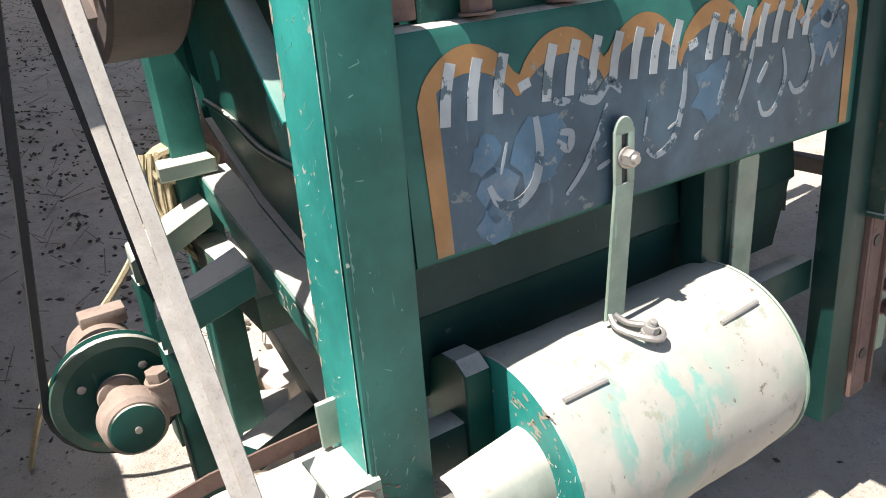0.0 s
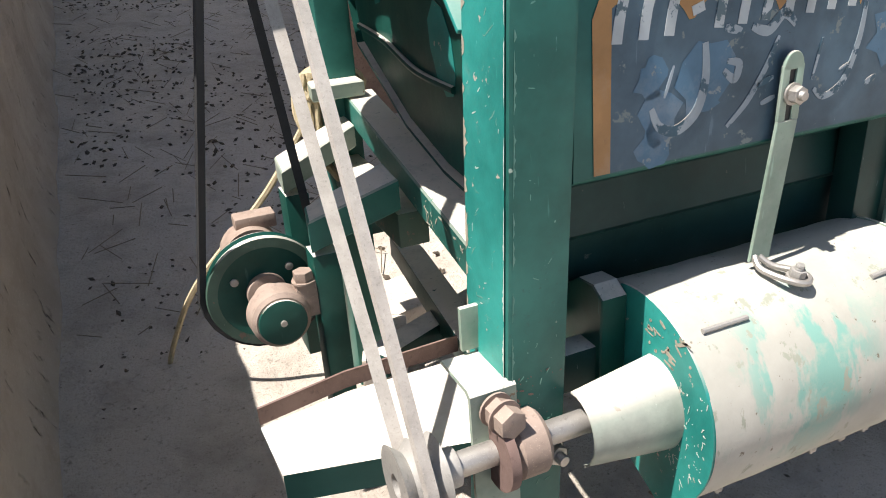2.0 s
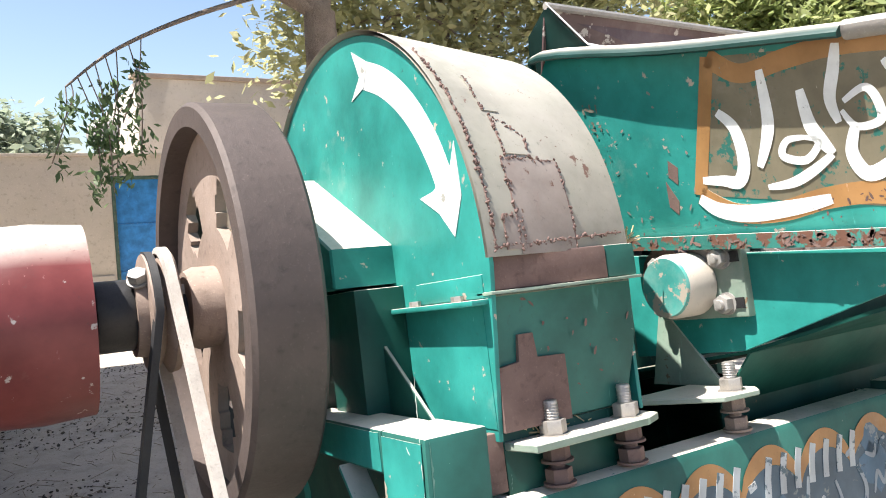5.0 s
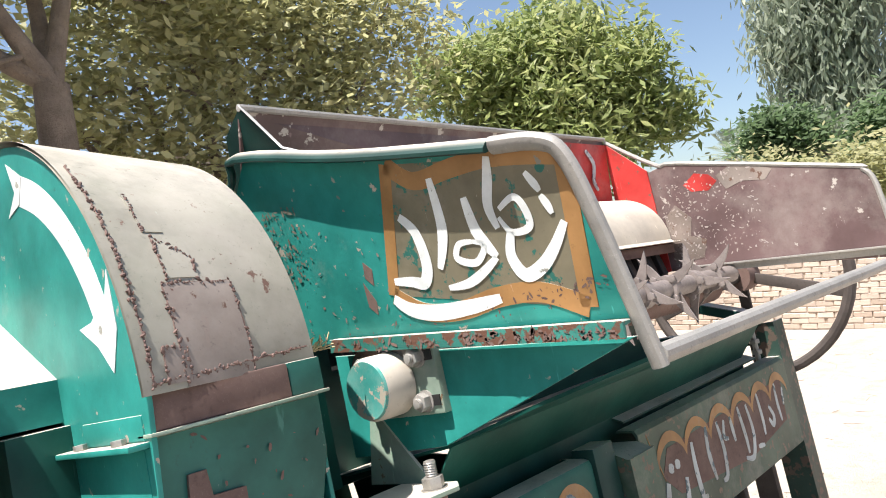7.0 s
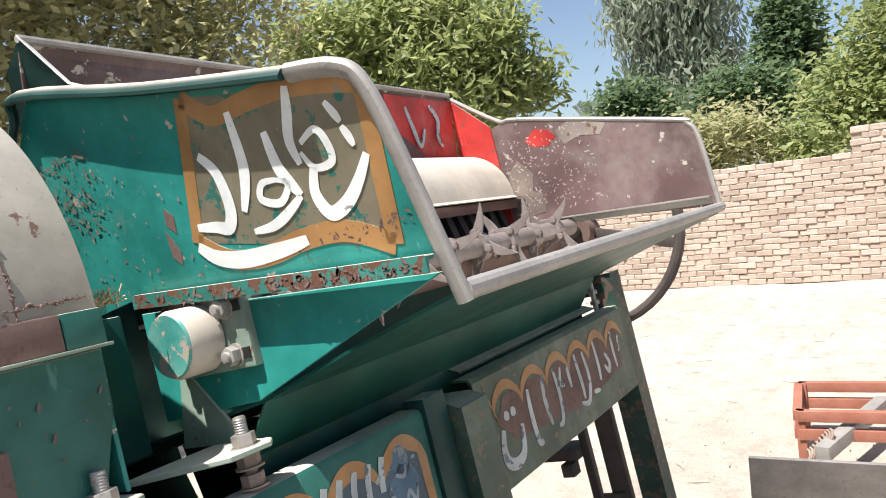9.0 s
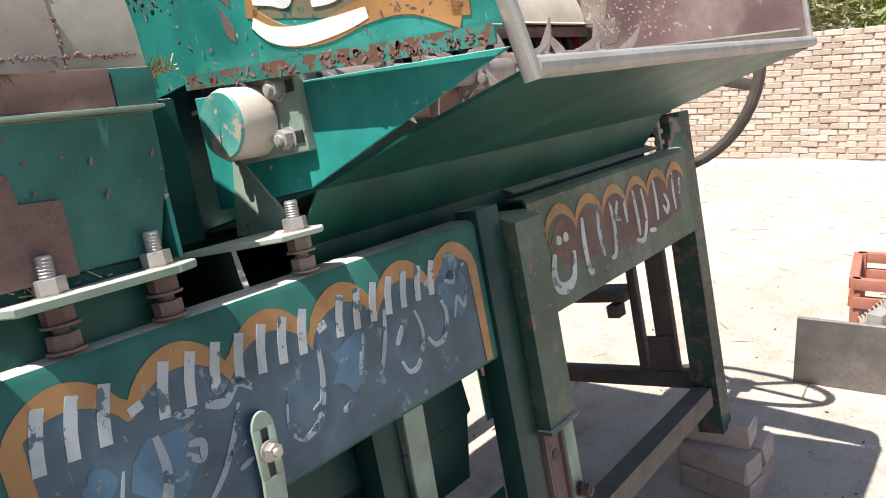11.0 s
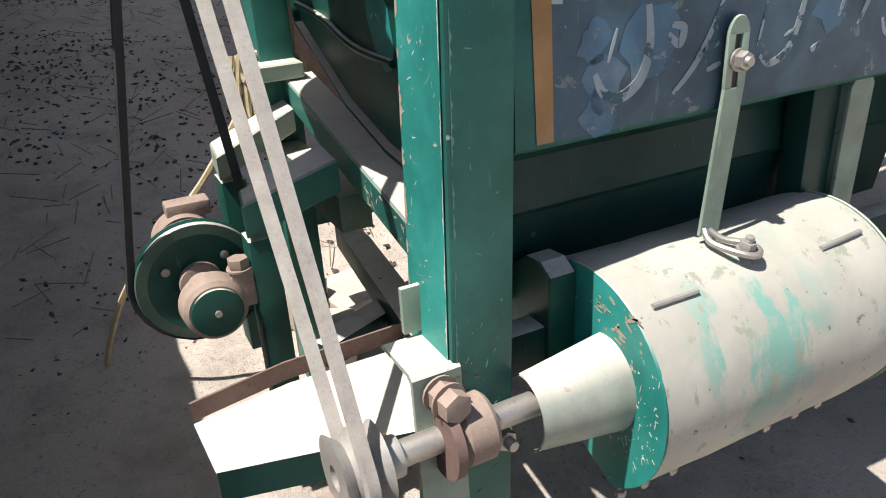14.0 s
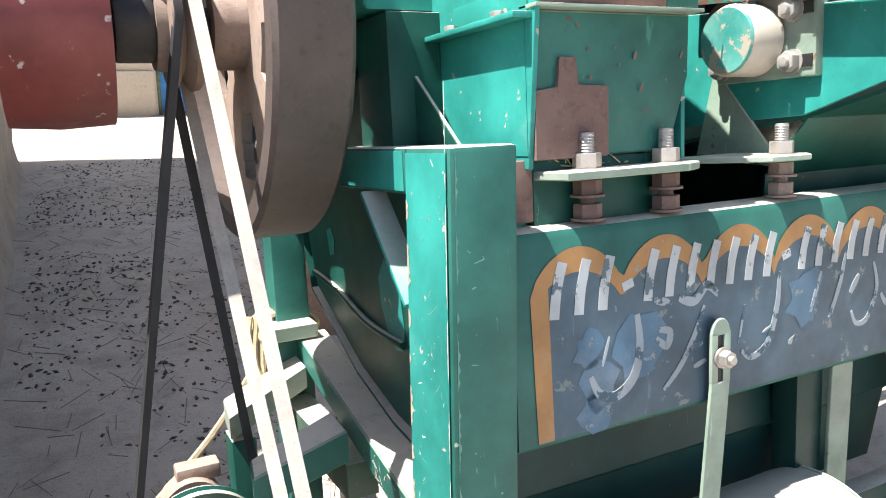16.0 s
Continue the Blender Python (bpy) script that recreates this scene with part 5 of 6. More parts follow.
    for x in (0.418, 0.537):
        bolt(mp, (x, 0.672, 1.123), (0, 0, 1), 0.040, 0.0095, (0.0,), STEEL)
        bolt(mp, (x, 0.672, 1.062), (0, 0, 1), 0.049, 0.0095, (0.004, 0.031), RUSTY)
    bm = B()
    prism(bm, [(0.62, 0.78, 1.112), (0.70, 0.652, 1.112), (0.765, 0.645, 1.112), (0.785, 0.665, 1.112), (0.775, 0.78, 1.112)], (0, 0, 0.008), 0.0015)
    mp = part("mounting_plate", bm, PALE, T)
    bolt(mp, (0.748, 0.678, 1.121), (0, 0, 1), 0.040, 0.0095, (0.0,), STEEL)
    bolt(mp, (0.748, 0.678, 1.062), (0, 0, 1), 0.049, 0.0095, (0.004, 0.031), SPOKE)
    # straw caught on the plates
    bm = B()
    for k in range(60):
        x, y = rnd.uniform(0.37, 0.55), rnd.uniform(0.685, 0.725)
        a = rnd.uniform(0, math.pi)
        l = rnd.uniform(0.008, 0.025)
        rod(bm, (x, y, 1.124 + rnd.uniform(0, 0.008)), (x + l * math.cos(a), y + l * math.sin(a) * 0.4, 1.125 + rnd.uniform(0, 0.014)), 0.0009, n=4)
    for k in range(50):
        x, y, z = rnd.uniform(0.60, 0.66), rnd.uniform(0.74, 0.80), 1.35
        rod(bm, (x, y, z), (x + rnd.uniform(-0.02, 0.02), y + rnd.uniform(-0.03, 0.0), z + rnd.uniform(0.0, 0.025)), 0.001, n=4)
    part("caught_straw", bm, STRAW, mp, "wisps of dry straw", kind="stuff")


SCRAPED = plain("scraped_primer", (0.30, 0.25, 0.23), (0.42, 0.37, 0.34), 40, 0.85)
PATCHED = paint("dusty_patch_paint", (0.17, 0.135, 0.115), chip=(0.13, 0.075, 0.055), chips=0.62, dust=0.32)
casing()


# feed hopper
def hopper():
    x0, x1 = 0.765, 2.10

    def cx(z):
        return 0.790 - 0.20 * (z - 1.32)
    h = new("feed_hopper")
    h.parent = T
    tagged(h, label="wide green feed hopper with rolled grey lip")
    # left cheek, seen from the yard
    bm = B()
    prism(bm, [(cx(z), y, z) for y, z in [(0.345, 1.520), (0.40, 1.545), (0.945, 1.700), (1.06, 1.600), (1.06, 1.345), (0.862, 1.362), (0.318, 1.306)]], (0.005, 0, 0), 0.001)
    cheek = part("left_cheek", bm, TEAL, h, "turquoise cheek plate with a painted sign")
    bm = B()
    prism(bm, [(0.792, y, z) for y, z in [(0.325, 1.285), (0.90, 1.335), (0.90, 1.16), (0.68, 1.170)]], (0.005, 0, 0), 0.001)
    part("lower_cheek", bm, TEAL, h)
    bm = B()
    angle_iron(bm, (x0 - 0.008, 0.865, 1.3635), (x0 - 0.008, 0.320, 1.3075), 0.021, 0.005, (0, 0, -1), (1, 0, 0))
    angle = part("cheek_angle", bm, RUSTTEAL, h, "rust-streaked turquoise angle iron")
    chips(angle, lambda u, v: (Vector((x0 - 0.0086, u, 1.306 + (u - 0.320) * 0.1028 - v)), Vector((-1, 0, 0))), (0.33, 0.86), (0.002, 0.018), 150, 0.0038, RUSTY, 82, "rust scabs")
    # painted sign: brown ground, ochre frame, white strokes
    pl = lambda u, v: (Vector((cx(v), u, v)), Vector((-1, 0, 0)))
    def quad(a, b, c, d, lift):
        return [(cx(q[1]) - lift, *q) for q in (a, b, c, d)]
    A, Bq, C, D = (0.627, 1.592), (0.342, 1.517), (0.376, 1.330), (0.702, 1.407)
    bm = B()
    prism(bm, quad(A, Bq, C, D, 0.0006), (0.0004, 0, 0))
    sign = part("sign_ground", bm, UMBER, cheek, "brown and green sign ground, flaking")
    for p, q2, w in ((A, D, 0.022), (Bq, C, 0.024)):
        part("sign_frame", brush(B(), [p, ((p[0] + q2[0]) / 2, (p[1] + q2[1]) / 2), q2], w, pl, 0.0012, False), ORANGE, cheek)
    part("sign_frame", brush(B(), [A, (0.585, 1.555), (0.52, 1.552), (0.46, 1.548), (0.40, 1.535), Bq], 0.026, pl, 0.0012, False), ORANGE, cheek)
    part("sign_frame", brush(B(), [D, (0.65, 1.372), (0.58, 1.362), (0.51, 1.368), (0.44, 1.362), C], 0.028, pl, 0.0012, False), ORANGE, cheek)
    pl2 = lambda u, v: (Vector((cx(v) - 0.0014, u, v)), Vector((-1, 0, 0)))
    for pts, w in (
        ([(0.635, 1.515), (0.615, 1.486), (0.614, 1.440), (0.630, 1.414), (0.656, 1.420), (0.690, 1.427)], 0.020),
        ([(0.555, 1.550), (0.561, 1.488), (0.572, 1.458), (0.592, 1.426)], 0.018),
        ([(0.508, 1.509), (0.507, 1.465), (0.497, 1.439), (0.487, 1.421)], 0.018),
        ([(0.520, 1.450), (0.544, 1.451), (0.554, 1.433), (0.524, 1.421), (0.501, 1.440), (0.520, 1.450)], 0.011),
        ([(0.488, 1.420), (0.520, 1.405), (0.552, 1.396), (0.588, 1.397)], 0.014),
        ([(0.449, 1.548), (0.459, 1.521), (0.473, 1.487), (0.470, 1.456)], 0.016),
        ([(0.458, 1.479), (0.430, 1.488), (0.419, 1.470), (0.421, 1.446), (0.450, 1.446), (0.463, 1.469)], 0.011),
        ([(0.452, 1.447), (0.464, 1.416), (0.452, 1.388), (0.422, 1.394), (0.394, 1.414), (0.369, 1.440)], 0.019),
        ([(0.401, 1.512), (0.393, 1.495), (0.389, 1.484)], 0.011), ([(0.390, 1.479), (0.385, 1.466), (0.382, 1.453)], 0.011),
        ([(0.704, 1.402), (0.676, 1.380), (0.627, 1.367), (0.559, 1.364), (0.505, 1.366)], 0.025),
    ):
        part("painted_stroke", brush(B(), pts, w, pl2), WHITE, cheek)
    for pts, mat, lab in (([(0.745, 1.47), (0.73, 1.455), (0.738, 1.43), (0.752, 1.445)], RUSTY, "rust scab"), ([(0.76, 1.44), (0.745, 1.405), (0.752, 1.385), (0.766, 1.40)], RUSTY, "rust scab")):
        part("worn_patch", prism(B(), [(cx(z) - 0.0007, y, z) for y, z in pts], (0.0006, 0, 0)), mat, cheek, lab)
    chips(cheek, lambda u, v: (Vector((cx(v) - 0.0008, u, v)), Vector((-1, 0, 0))), (0.98, 0.70), (1.36, 1.58), 90, 0.0030, PATCHED, 75, "rust and dust spots")
    chips(cheek, lambda u, v: (Vector((cx(v) - 0.0008, u, v)), Vector((-1, 0, 0))), (0.34, 0.84), (1.338, 1.366), 90, 0.0028, RUSTY, 76, "rust spots along the fold")
    chips(cheek, lambda u, v: (Vector((cx(v) - 0.0012, u, v)), Vector((-1, 0, 0))), (1.00, 0.86), (1.47, 1.60), 240, 0.0040, SMEAR, 78, "brown dust smear")
    # rolled rim and lip
    bm = B()
    tube(bm, smooth_path([(0.722, 1.06, 1.602), (0.711, 0.985, 1.672), (0.704, 0.945, 1.703), (0.714, 0.68, 1.622), (0.728, 0.43, 1.556)], 4), 0.014, 10, squash=0.5)
    part("rolled_rim", bm, DEEP, h)
    bm = B()
    tube(bm, smooth_path([(0.735, 0.43, 1.556), (0.740, 0.365, 1.540), (0.748, 0.338, 1.512), (0.768, 0.325, 1.42), (0.800, 0.308, 1.245)], 6), 0.010, 12, squash=1.3)
    part("rolled_edge", bm, GREY, h, "worn grey rolled edge")
    bm = B()
    tube(bm, [(0.80, 0.308, 1.258), (1.2, 0.307, 1.262), (1.7, 0.307, 1.266), (x1 + 0.01, 0.306, 1.270)], 0.013, 12)
    part("front_lip", bm, GREY, h, "worn grey tubular front lip")
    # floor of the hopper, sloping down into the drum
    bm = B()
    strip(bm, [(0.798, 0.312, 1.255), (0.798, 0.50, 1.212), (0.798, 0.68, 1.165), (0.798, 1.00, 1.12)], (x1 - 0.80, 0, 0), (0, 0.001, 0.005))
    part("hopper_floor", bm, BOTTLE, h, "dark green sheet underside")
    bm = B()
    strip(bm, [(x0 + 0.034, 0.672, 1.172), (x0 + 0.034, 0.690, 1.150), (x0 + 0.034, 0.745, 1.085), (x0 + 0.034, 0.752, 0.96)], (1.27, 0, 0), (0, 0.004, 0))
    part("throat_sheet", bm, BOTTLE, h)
    # right wing
    bm = B()
    prism(bm, [(x1, y, z) for y, z in [(0.31, 1.275), (0.318, 1.47), (0.335, 1.505), (0.365, 1.523), (0.845, 1.677), (0.90, 1.668), (0.90, 1.36)]], (0.006, 0, 0), 0.001)
    wing = part("right_wing", bm, PURPLE, h, "brown-primed inner wing, paint scraped away")
    for pts, mat, lab in (([(0.80, 1.60), (0.76, 1.625), (0.72, 1.61), (0.70, 1.585), (0.73, 1.565), (0.78, 1.575)], RED, "red paint splash"),
                          ([(0.70, 1.60), (0.66, 1.615), (0.60, 1.60), (0.545, 1.575), (0.57, 1.55), (0.63, 1.565), (0.68, 1.555)], PATCHED, "scraped pale patch"),
                          ([(0.88, 1.52), (0.84, 1.55), (0.80, 1.50), (0.815, 1.45), (0.77, 1.43), (0.79, 1.38), (0.88, 1.375)], PATCHED, "scraped rusty patch")):
        part("worn_patch", prism(B(), [(x1 - 0.0008, y, z) for y, z in pts], (0.0007, 0, 0)), mat, wing, lab)
    chips(wing, lambda u, v: (Vector((x1 - 0.0006, u, v)), Vector((-1, 0, 0))), (0.88, 0.60), (1.37, 1.63), 420, 0.0034, SCRAPED, 77, "scraped pale spots")
    bm = B()
    angle_iron(bm, (x1 - 0.002, 0.86, 1.366), (x1 - 0.002, 0.32, 1.306), 0.022, 0.004, (-1, 0, 0), (0, 0, -1))
    part("wing_rib", bm, GREY, wing)
    bm = B()
    prism(bm, [(x1 - 0.003, y, z) for y, z in [(0.90, 1.36), (0.90, 1.675), (1.018, 1.800), (1.042, 1.36)]], (0.006, 0, 0), 0.001)
    part("wing_flare", bm, RED, h, "red-painted flared corner")
    bm = B()
    tube(bm, smooth_path([(x1 + 0.003, 1.018, 1.804), (x1 + 0.003, 0.87, 1.684), (x1 + 0.003, 0.80, 1.668), (x1 + 0.003, 0.37, 1.527), (x1 + 0.003, 0.335, 1.508), (x1 + 0.003, 0.314, 1.46), (x1 + 0.003, 0.306, 1.28)], 4), 0.007, 8)
    part("rolled_rim", bm, GREY, h)
    # back board
    bm = B()
    back = [(0.715, 0.93, 1.785), (x1, 1.022, 1.812), (x1, 1.045, 1.55), (0.755, 1.05, 1.55)]
    prism(bm, back, (0, 0.006, 0), 0.001)
    bb = part("back_board", bm, PURPLE, h, "brown back board streaked with red")
    bm = B()
    prism(bm, [(1.72, 0.993, 1.79), (x1 - 0.004, 1.016, 1.795), (x1 - 0.004, 1.037, 1.60), (1.76, 1.032, 1.60)], (0, 0.003, 0))
    part("red_panel", bm, RED, bb, "red painted end of the back board")
    pb = lambda u, v: (Vector((u, 1.045 - 0.13 * (v - 1.55) - 0.012 + 0.02 * (u - 1.9), v)), Vector((0, -1, 0)))
    bm = B()
    for pts, w in (([(1.82, 1.76), (1.85, 1.70), (1.88, 1.65), (1.91, 1.70)], 0.014), ([(1.95, 1.77), (1.99, 1.73), (1.98, 1.68), (2.00, 1.65)], 0.014)):
        brush(bm, pts, w, pb, 0.004)
    part("painted_stroke", bm, CHALK, bb)
    bm = B()
    tube(bm, [(0.712, 0.925, 1.788), (1.4, 0.975, 1.803), (x1, 1.018, 1.815)], 0.007, 8)
    part("rolled_rim", bm, GREY, h)
    bm = B()
    prism(bm, [(0.712, 0.925, 1.788), (0.735, 0.86, 1.69), (0.748, 0.90, 1.685), (0.755, 1.05, 1.66), (0.725, 1.0, 1.76)], (0.006, 0.0, 0), 0.001)
    part("corner_gusset", bm, DEEP, h)
    bm = B()
    strip(bm, [(0.705, 0.915, 1.79), (0.728, 0.85, 1.695), (0.742, 0.80, 1.668)], (0.02, 0.02, 0.006), (0, 0, -0.004))
    part("gusset_flange", bm, WHITE, h)
    # drum cover and feed mouth
    bm = B()
    arc = [(0.80, 1.040 - 0.165 * math.sin(radians(a)), 1.455 + 0.16 * math.cos(radians(a))) for a in range(0, 91, 6)]
    strip(bm, arc + [(0.80, 0.868, 1.448), (0.80, 0.845, 1.444)], (x1 - 0.805, 0, 0), (0, 0.004, -0.002))
    part("drum_cover", bm, HOODPALE, h, "cream dusty rolled drum cover")
    bm = B()
    box(bm, (0.77, 0.872, 1.415), (x1 - 0.005, 0.878, 1.442), 0.001)
    part("mouth_plate", bm, RUSTY, h)
    bm = B()
    for k in range(22):
        x = 0.80 + k * 0.058
        prism(bm, [(x, 0.90, 1.42), (x, 0.885, 1.36), (x, 0.90, 1.31), (x, 0.93, 1.31), (x, 0.93, 1.42)], (0.028, 0, 0), 0.002)
    part("drum_teeth", bm, DARKSTEEL, h, "dark row of threshing teeth")
    # star feed roller
    ry, rz = 0.725, 1.318
    roll = part("feed_roller", rod(B(), (0.775, ry, rz), (x1 - 0.01, ry, rz), 0.024, n=24), BLADE, h, "grey feed roller with pointed bolted blades")
    for k in range(9):
        x = 0.88 + k * 0.135
        bm = B()
        for j in range(4):
            a = radians(90 * j + k * 37)
            u, v = Vector((0, math.cos(a), math.sin(a))), Vector((0, -math.sin(a), math.cos(a)))
            o = Vector((x, ry, rz))
            outer = [o + u * (0.022 + 0.080 * f) + v * (0.026 * math.sin(math.pi * 0.5 * f) + 0.016 * (1 - f)) for f in (0, 0.25, 0.5, 0.75, 1.0)]
            inner = [o + u * (0.022 + 0.080 * f) + v * (0.026 * math.sin(math.pi * 0.5 * f) - 0.018 * (1 - f) ** 0.7) for f in (0.8, 0.55, 0.3, 0.0)]
            prism(bm, outer + inner, (0.005, 0, 0), 0.0008)
            rod(bm, o + u * 0.034 + v * 0.004 + Vector((-0.012, 0, 0)), o + u * 0.034 + v * 0.004 + Vector((0.018, 0, 0)), 0.006, n=8)
            hexa(bm, o + u * 0.034 + v * 0.004 + Vector((-0.016, 0, 0)), o + u * 0.034 + v * 0.004 + Vector((-0.009, 0, 0)), 0.010)
        lathe(bm, [(-0.012, 0.023), (-0.012, 0.034), (0.018, 0.034), (0.018, 0.023)], (x, ry, rz), n=20)
        part("star_blade", bm, BLADE, roll)
    part("roller_cover", rod(B(), (0.775, 0.80, 1.295), (x1 - 0.01, 0.80, 1.295), 0.045, n=24), RUSTY, h)
    # bearing with slotted plate on the cheek
    by, bz = 0.747, 1.276
    x0 = 0.792
    bm = B()
    box(bm, (x0 - 0.014, by - 0.094, bz - 0.055), (x0 + 0.010, by + 0.072, bz + 0.050), 0.004)
    pb2 = part("bearing_plate", bm, PALE, h, "slotted bearing plate with bolts")
    bm = B()
    lathe(bm, [(0, 0.0), (0, 0.044), (-0.004, 0.049), (-0.052, 0.049), (-0.058, 0.046), (-0.058, 0.0)], (x0 - 0.014, by, bz), n=36)
    part("bearing_housing", bm, HOODPALE, pb2, "dusty round bearing housing")
    bm = B()
    lathe(bm, [(0, 0.0), (0, 0.046), (-0.004, 0.044), (-0.004, 0.0)], (x0 - 0.072, by, bz), n=36)
    part("bearing_cap", bm, TEALDUST, pb2, "chipped turquoise end cap")
    for dy in (-0.060, 0.060):
        for dz in (-0.034, 0.034):
            bolt(pb2, (x0 - 0.015, by + dy, bz + dz), (-1, 0, 0), 0.022, 0.008, (0.002,), GREY)
    # dark insets in place of the shade inside the plate's slots
    for dz in (-0.034, 0.034):
        part("slot", box(B(), (x0 - 0.0165, by - 0.090, bz + dz - 0.008), (x0 - 0.0135, by - 0.072, bz + dz + 0.008), 0.0), DARKSTEEL, pb2)
    bm = B()
    prism(bm, [(x0 - 0.004, by + 0.085, bz - 0.03), (x0 - 0.004, by + 0.06, bz - 0.06), (x0 - 0.004, by - 0.02, bz - 0.155), (x0 - 0.004, by - 0.05, bz - 0.16), (x0 - 0.004, by + 0.12, bz - 0.16)], (0.006, 0, 0))
    part("gusset", bm, PALE, h)
    part("drip_rail", box(B(), (0.60, 0.84, 1.345), (0.70, 0.90, 1.375), 0.004), TEAL, T)
    bm = B()
    box(bm, (0.598, 0.905, 1.12), (0.76, 0.95, 1.34), 0.004)
    part("link_box", bm, BOTTLE, T)
    part("rear_box", box(B(), (0.60, 1.0, 1.10), (2.08, 1.45, 1.545), 0.01), BOTTLE, T)


RUSTTEAL = paint("rusting_turquoise_paint", (0.03, 0.16, 0.13), chip=(0.13, 0.065, 0.045), chips=0.50, dust=0.12)
SMEAR = plain("brown_dust_smear", (0.13, 0.14, 0.105), (0.20, 0.19, 0.145), 50, 0.9)
BLADE = plain("dusty_brown_steel", (0.15, 0.125, 0.115), (0.27, 0.235, 0.22), 14, 0.6, 0.2)
HOODPALE = paint("cream_dust_paint", (0.52, 0.47, 0.38), chip=(0.25, 0.20, 0.15), chips=0.72, dust=0.5)
hopper()


def hand_wheel():
    c = Vector((2.42, 0.83, 1.30))
    R = 0.325
    bm = B()
    ring = [c + Vector((0, R * math.cos(2 * math.pi * k / 48), R * math.sin(2 * math.pi * k / 48))) for k in range(48)]
    tube(bm, ring, 0.017, 10, closed=True)
    w = part("drive_wheel", bm, DARKBROWN, T, "rust-brown spoked wheel on the discharge end")
    for k in range(5):
        a = radians(72 * k + 200)
        d = Vector((0, math.cos(a), math.sin(a)))
        bm = B()
        bar(bm, c + d * 0.03, c + d * (R - 0.012), 0.034, 0.014, up=(1, 0, 0), bevel=0.004)
        part("spoke", bm, DARKBROWN, w)
    part("hub", lathe(B(), [(-0.05, 0.02), (-0.05, 0.05), (0.04, 0.05), (0.04, 0.02)], c, n=28), RUSTY, w)
    part("axle", rod(B(), (2.09, c.y, c.z), c + Vector((0.05, 0, 0)), 0.02, n=18), DARKSTEEL, w)
    bm = B()
    prism(bm, [(2.13, 0.70, 1.16), (2.19, 0.70, 1.16), (2.19, 0.98, 1.26), (2.13, 0.98, 1.26)], (0, 0, 0.03), 0.002)
    part("wheel_bracket", bm, DEEP, T)
    bm = B()
    rod(bm, (2.12, 0.72, 1.06), (2.12, 0.72, 1.15), 0.008, n=10)
    for z in (1.08, 1.11):
        hexa(bm, (2.12, 0.72, z), (2.12, 0.72, z + 0.012), 0.015)
    part("tension_screw", bm, GREY, T)
    bm = B()
    strip(bm, [(1.35, 0.72, 1.07), (1.35, 0.80, 1.10), (1.35, 0.95, 1.11)], (0.75, 0, 0), (0, 0, 0.004))
    part("inner_tray", bm, OLIVE, T)


hand_wheel()


# rope wound on the outrigger, its free end lying on the ground
def rope():
    bm = B()
    for k in range(5):
        y = 1.435 + 0.013 * k
        loop = [(0.256 + 0.062 * math.cos(a), y + 0.006 * math.sin(3 * a + k), 0.800 + 0.034 * math.sin(a)) for a in [2 * math.pi * j / 14 for j in range(14)]]
        tube(bm, loop, 0.0065, 6, closed=True)
    for k in range(4):
        x = 0.185 + 0.013 * k
        tube(bm, smooth_path([(x, 1.44, 0.83), (x - 0.015, 1.42, 0.76 - 0.02 * k), (x + 0.01, 1.40, 0.68 - 0.02 * k), (x + 0.03, 1.46, 0.66), (x + 0.03, 1.47, 0.80)], 6), 0.006, 6)
    # sagging lead
    lead = [(0.19, 1.43, 0.74), (0.09, 1.45, 0.60), (-0.07, 1.50, 0.42), (-0.14, 1.62, 0.24), (-0.18, 1.75, 0.07)]
    tube(bm, smooth_path(lead, 8), 0.0065, 6)
    r = part("rope", bm, ROPE, None)
    r.matrix_world = LEAN_BACK
    return tagged(r, "frayed straw rope wound round the machine frame", "rope")


rope()


# ---- bricks ----
def brick_mesh(name, mat, l=0.225, w=0.108, h=0.072, seed=0, bev=0.008):
    rnd = random.Random(seed)
    bm = B()
    box(bm, (-l / 2, -w / 2, -h / 2), (l / 2, w / 2, h / 2), 0)
    bmesh.ops.bevel(bm, geom=list(bm.edges), offset=bev, segments=1, affect="EDGES")
    for v in bm.verts:
        v.co += Vector((rnd.uniform(-1, 1), rnd.uniform(-1, 1), rnd.uniform(-1, 1))) * 0.0035
    me = bpy.data.meshes.new(name)
    bmesh.ops.recalc_face_normals(bm, faces=bm.faces)
    bm.to_mesh(me)
    bm.free()
    me.materials.append(mat)
    return me


brick_shapes = [brick_mesh("brick", CLAY, seed=s) for s in range(4)]


def loose_brick(k, m, label, group):
    ob = new("brick", brick_shapes[k % 4])
    ob.matrix_world = m
    return tagged(ob, label, "brick", group=group)


SX, SYB = 2.255, 0.775
stack = "bricks propping the leg"
loose_brick(0, pose(SX - 0.055, SYB - 0.06, 0.036, 0, 0, 84), "dusty brown brick under the machine leg", stack)
loose_brick(1, pose(SX + 0.062, SYB - 0.055, 0.036, 0, 0, 88), "dusty brown brick under the machine leg", stack)
loose_brick(2, pose(SX - 0.055, SYB - 0.05, 0.109, 0, 0, 80), "dusty brown brick in a rough stack", stack)
loose_brick(3, pose(SX + 0.064, SYB - 0.05, 0.109, 0, 0, 92), "dusty brown brick in a rough stack", stack)
loose_brick(0, pose(SX + 0.00, SYB - 0.02, 0.182, 0, 0, 95), "dusty top brick bearing the machine leg", stack)
loose_brick(1, pose(1.930, 0.735, 0.048, 0, 24, 62) @ Matrix.Scale(0.74, 4), "dusty broken brick leaning by the stack", "fallen bricks")
loose_brick(2, pose(1.955, 0.640, 0.027, 0, 0, 28) @ Matrix.Scale(0.74, 4), "dusty broken brick lying on the ground", "fallen bricks")


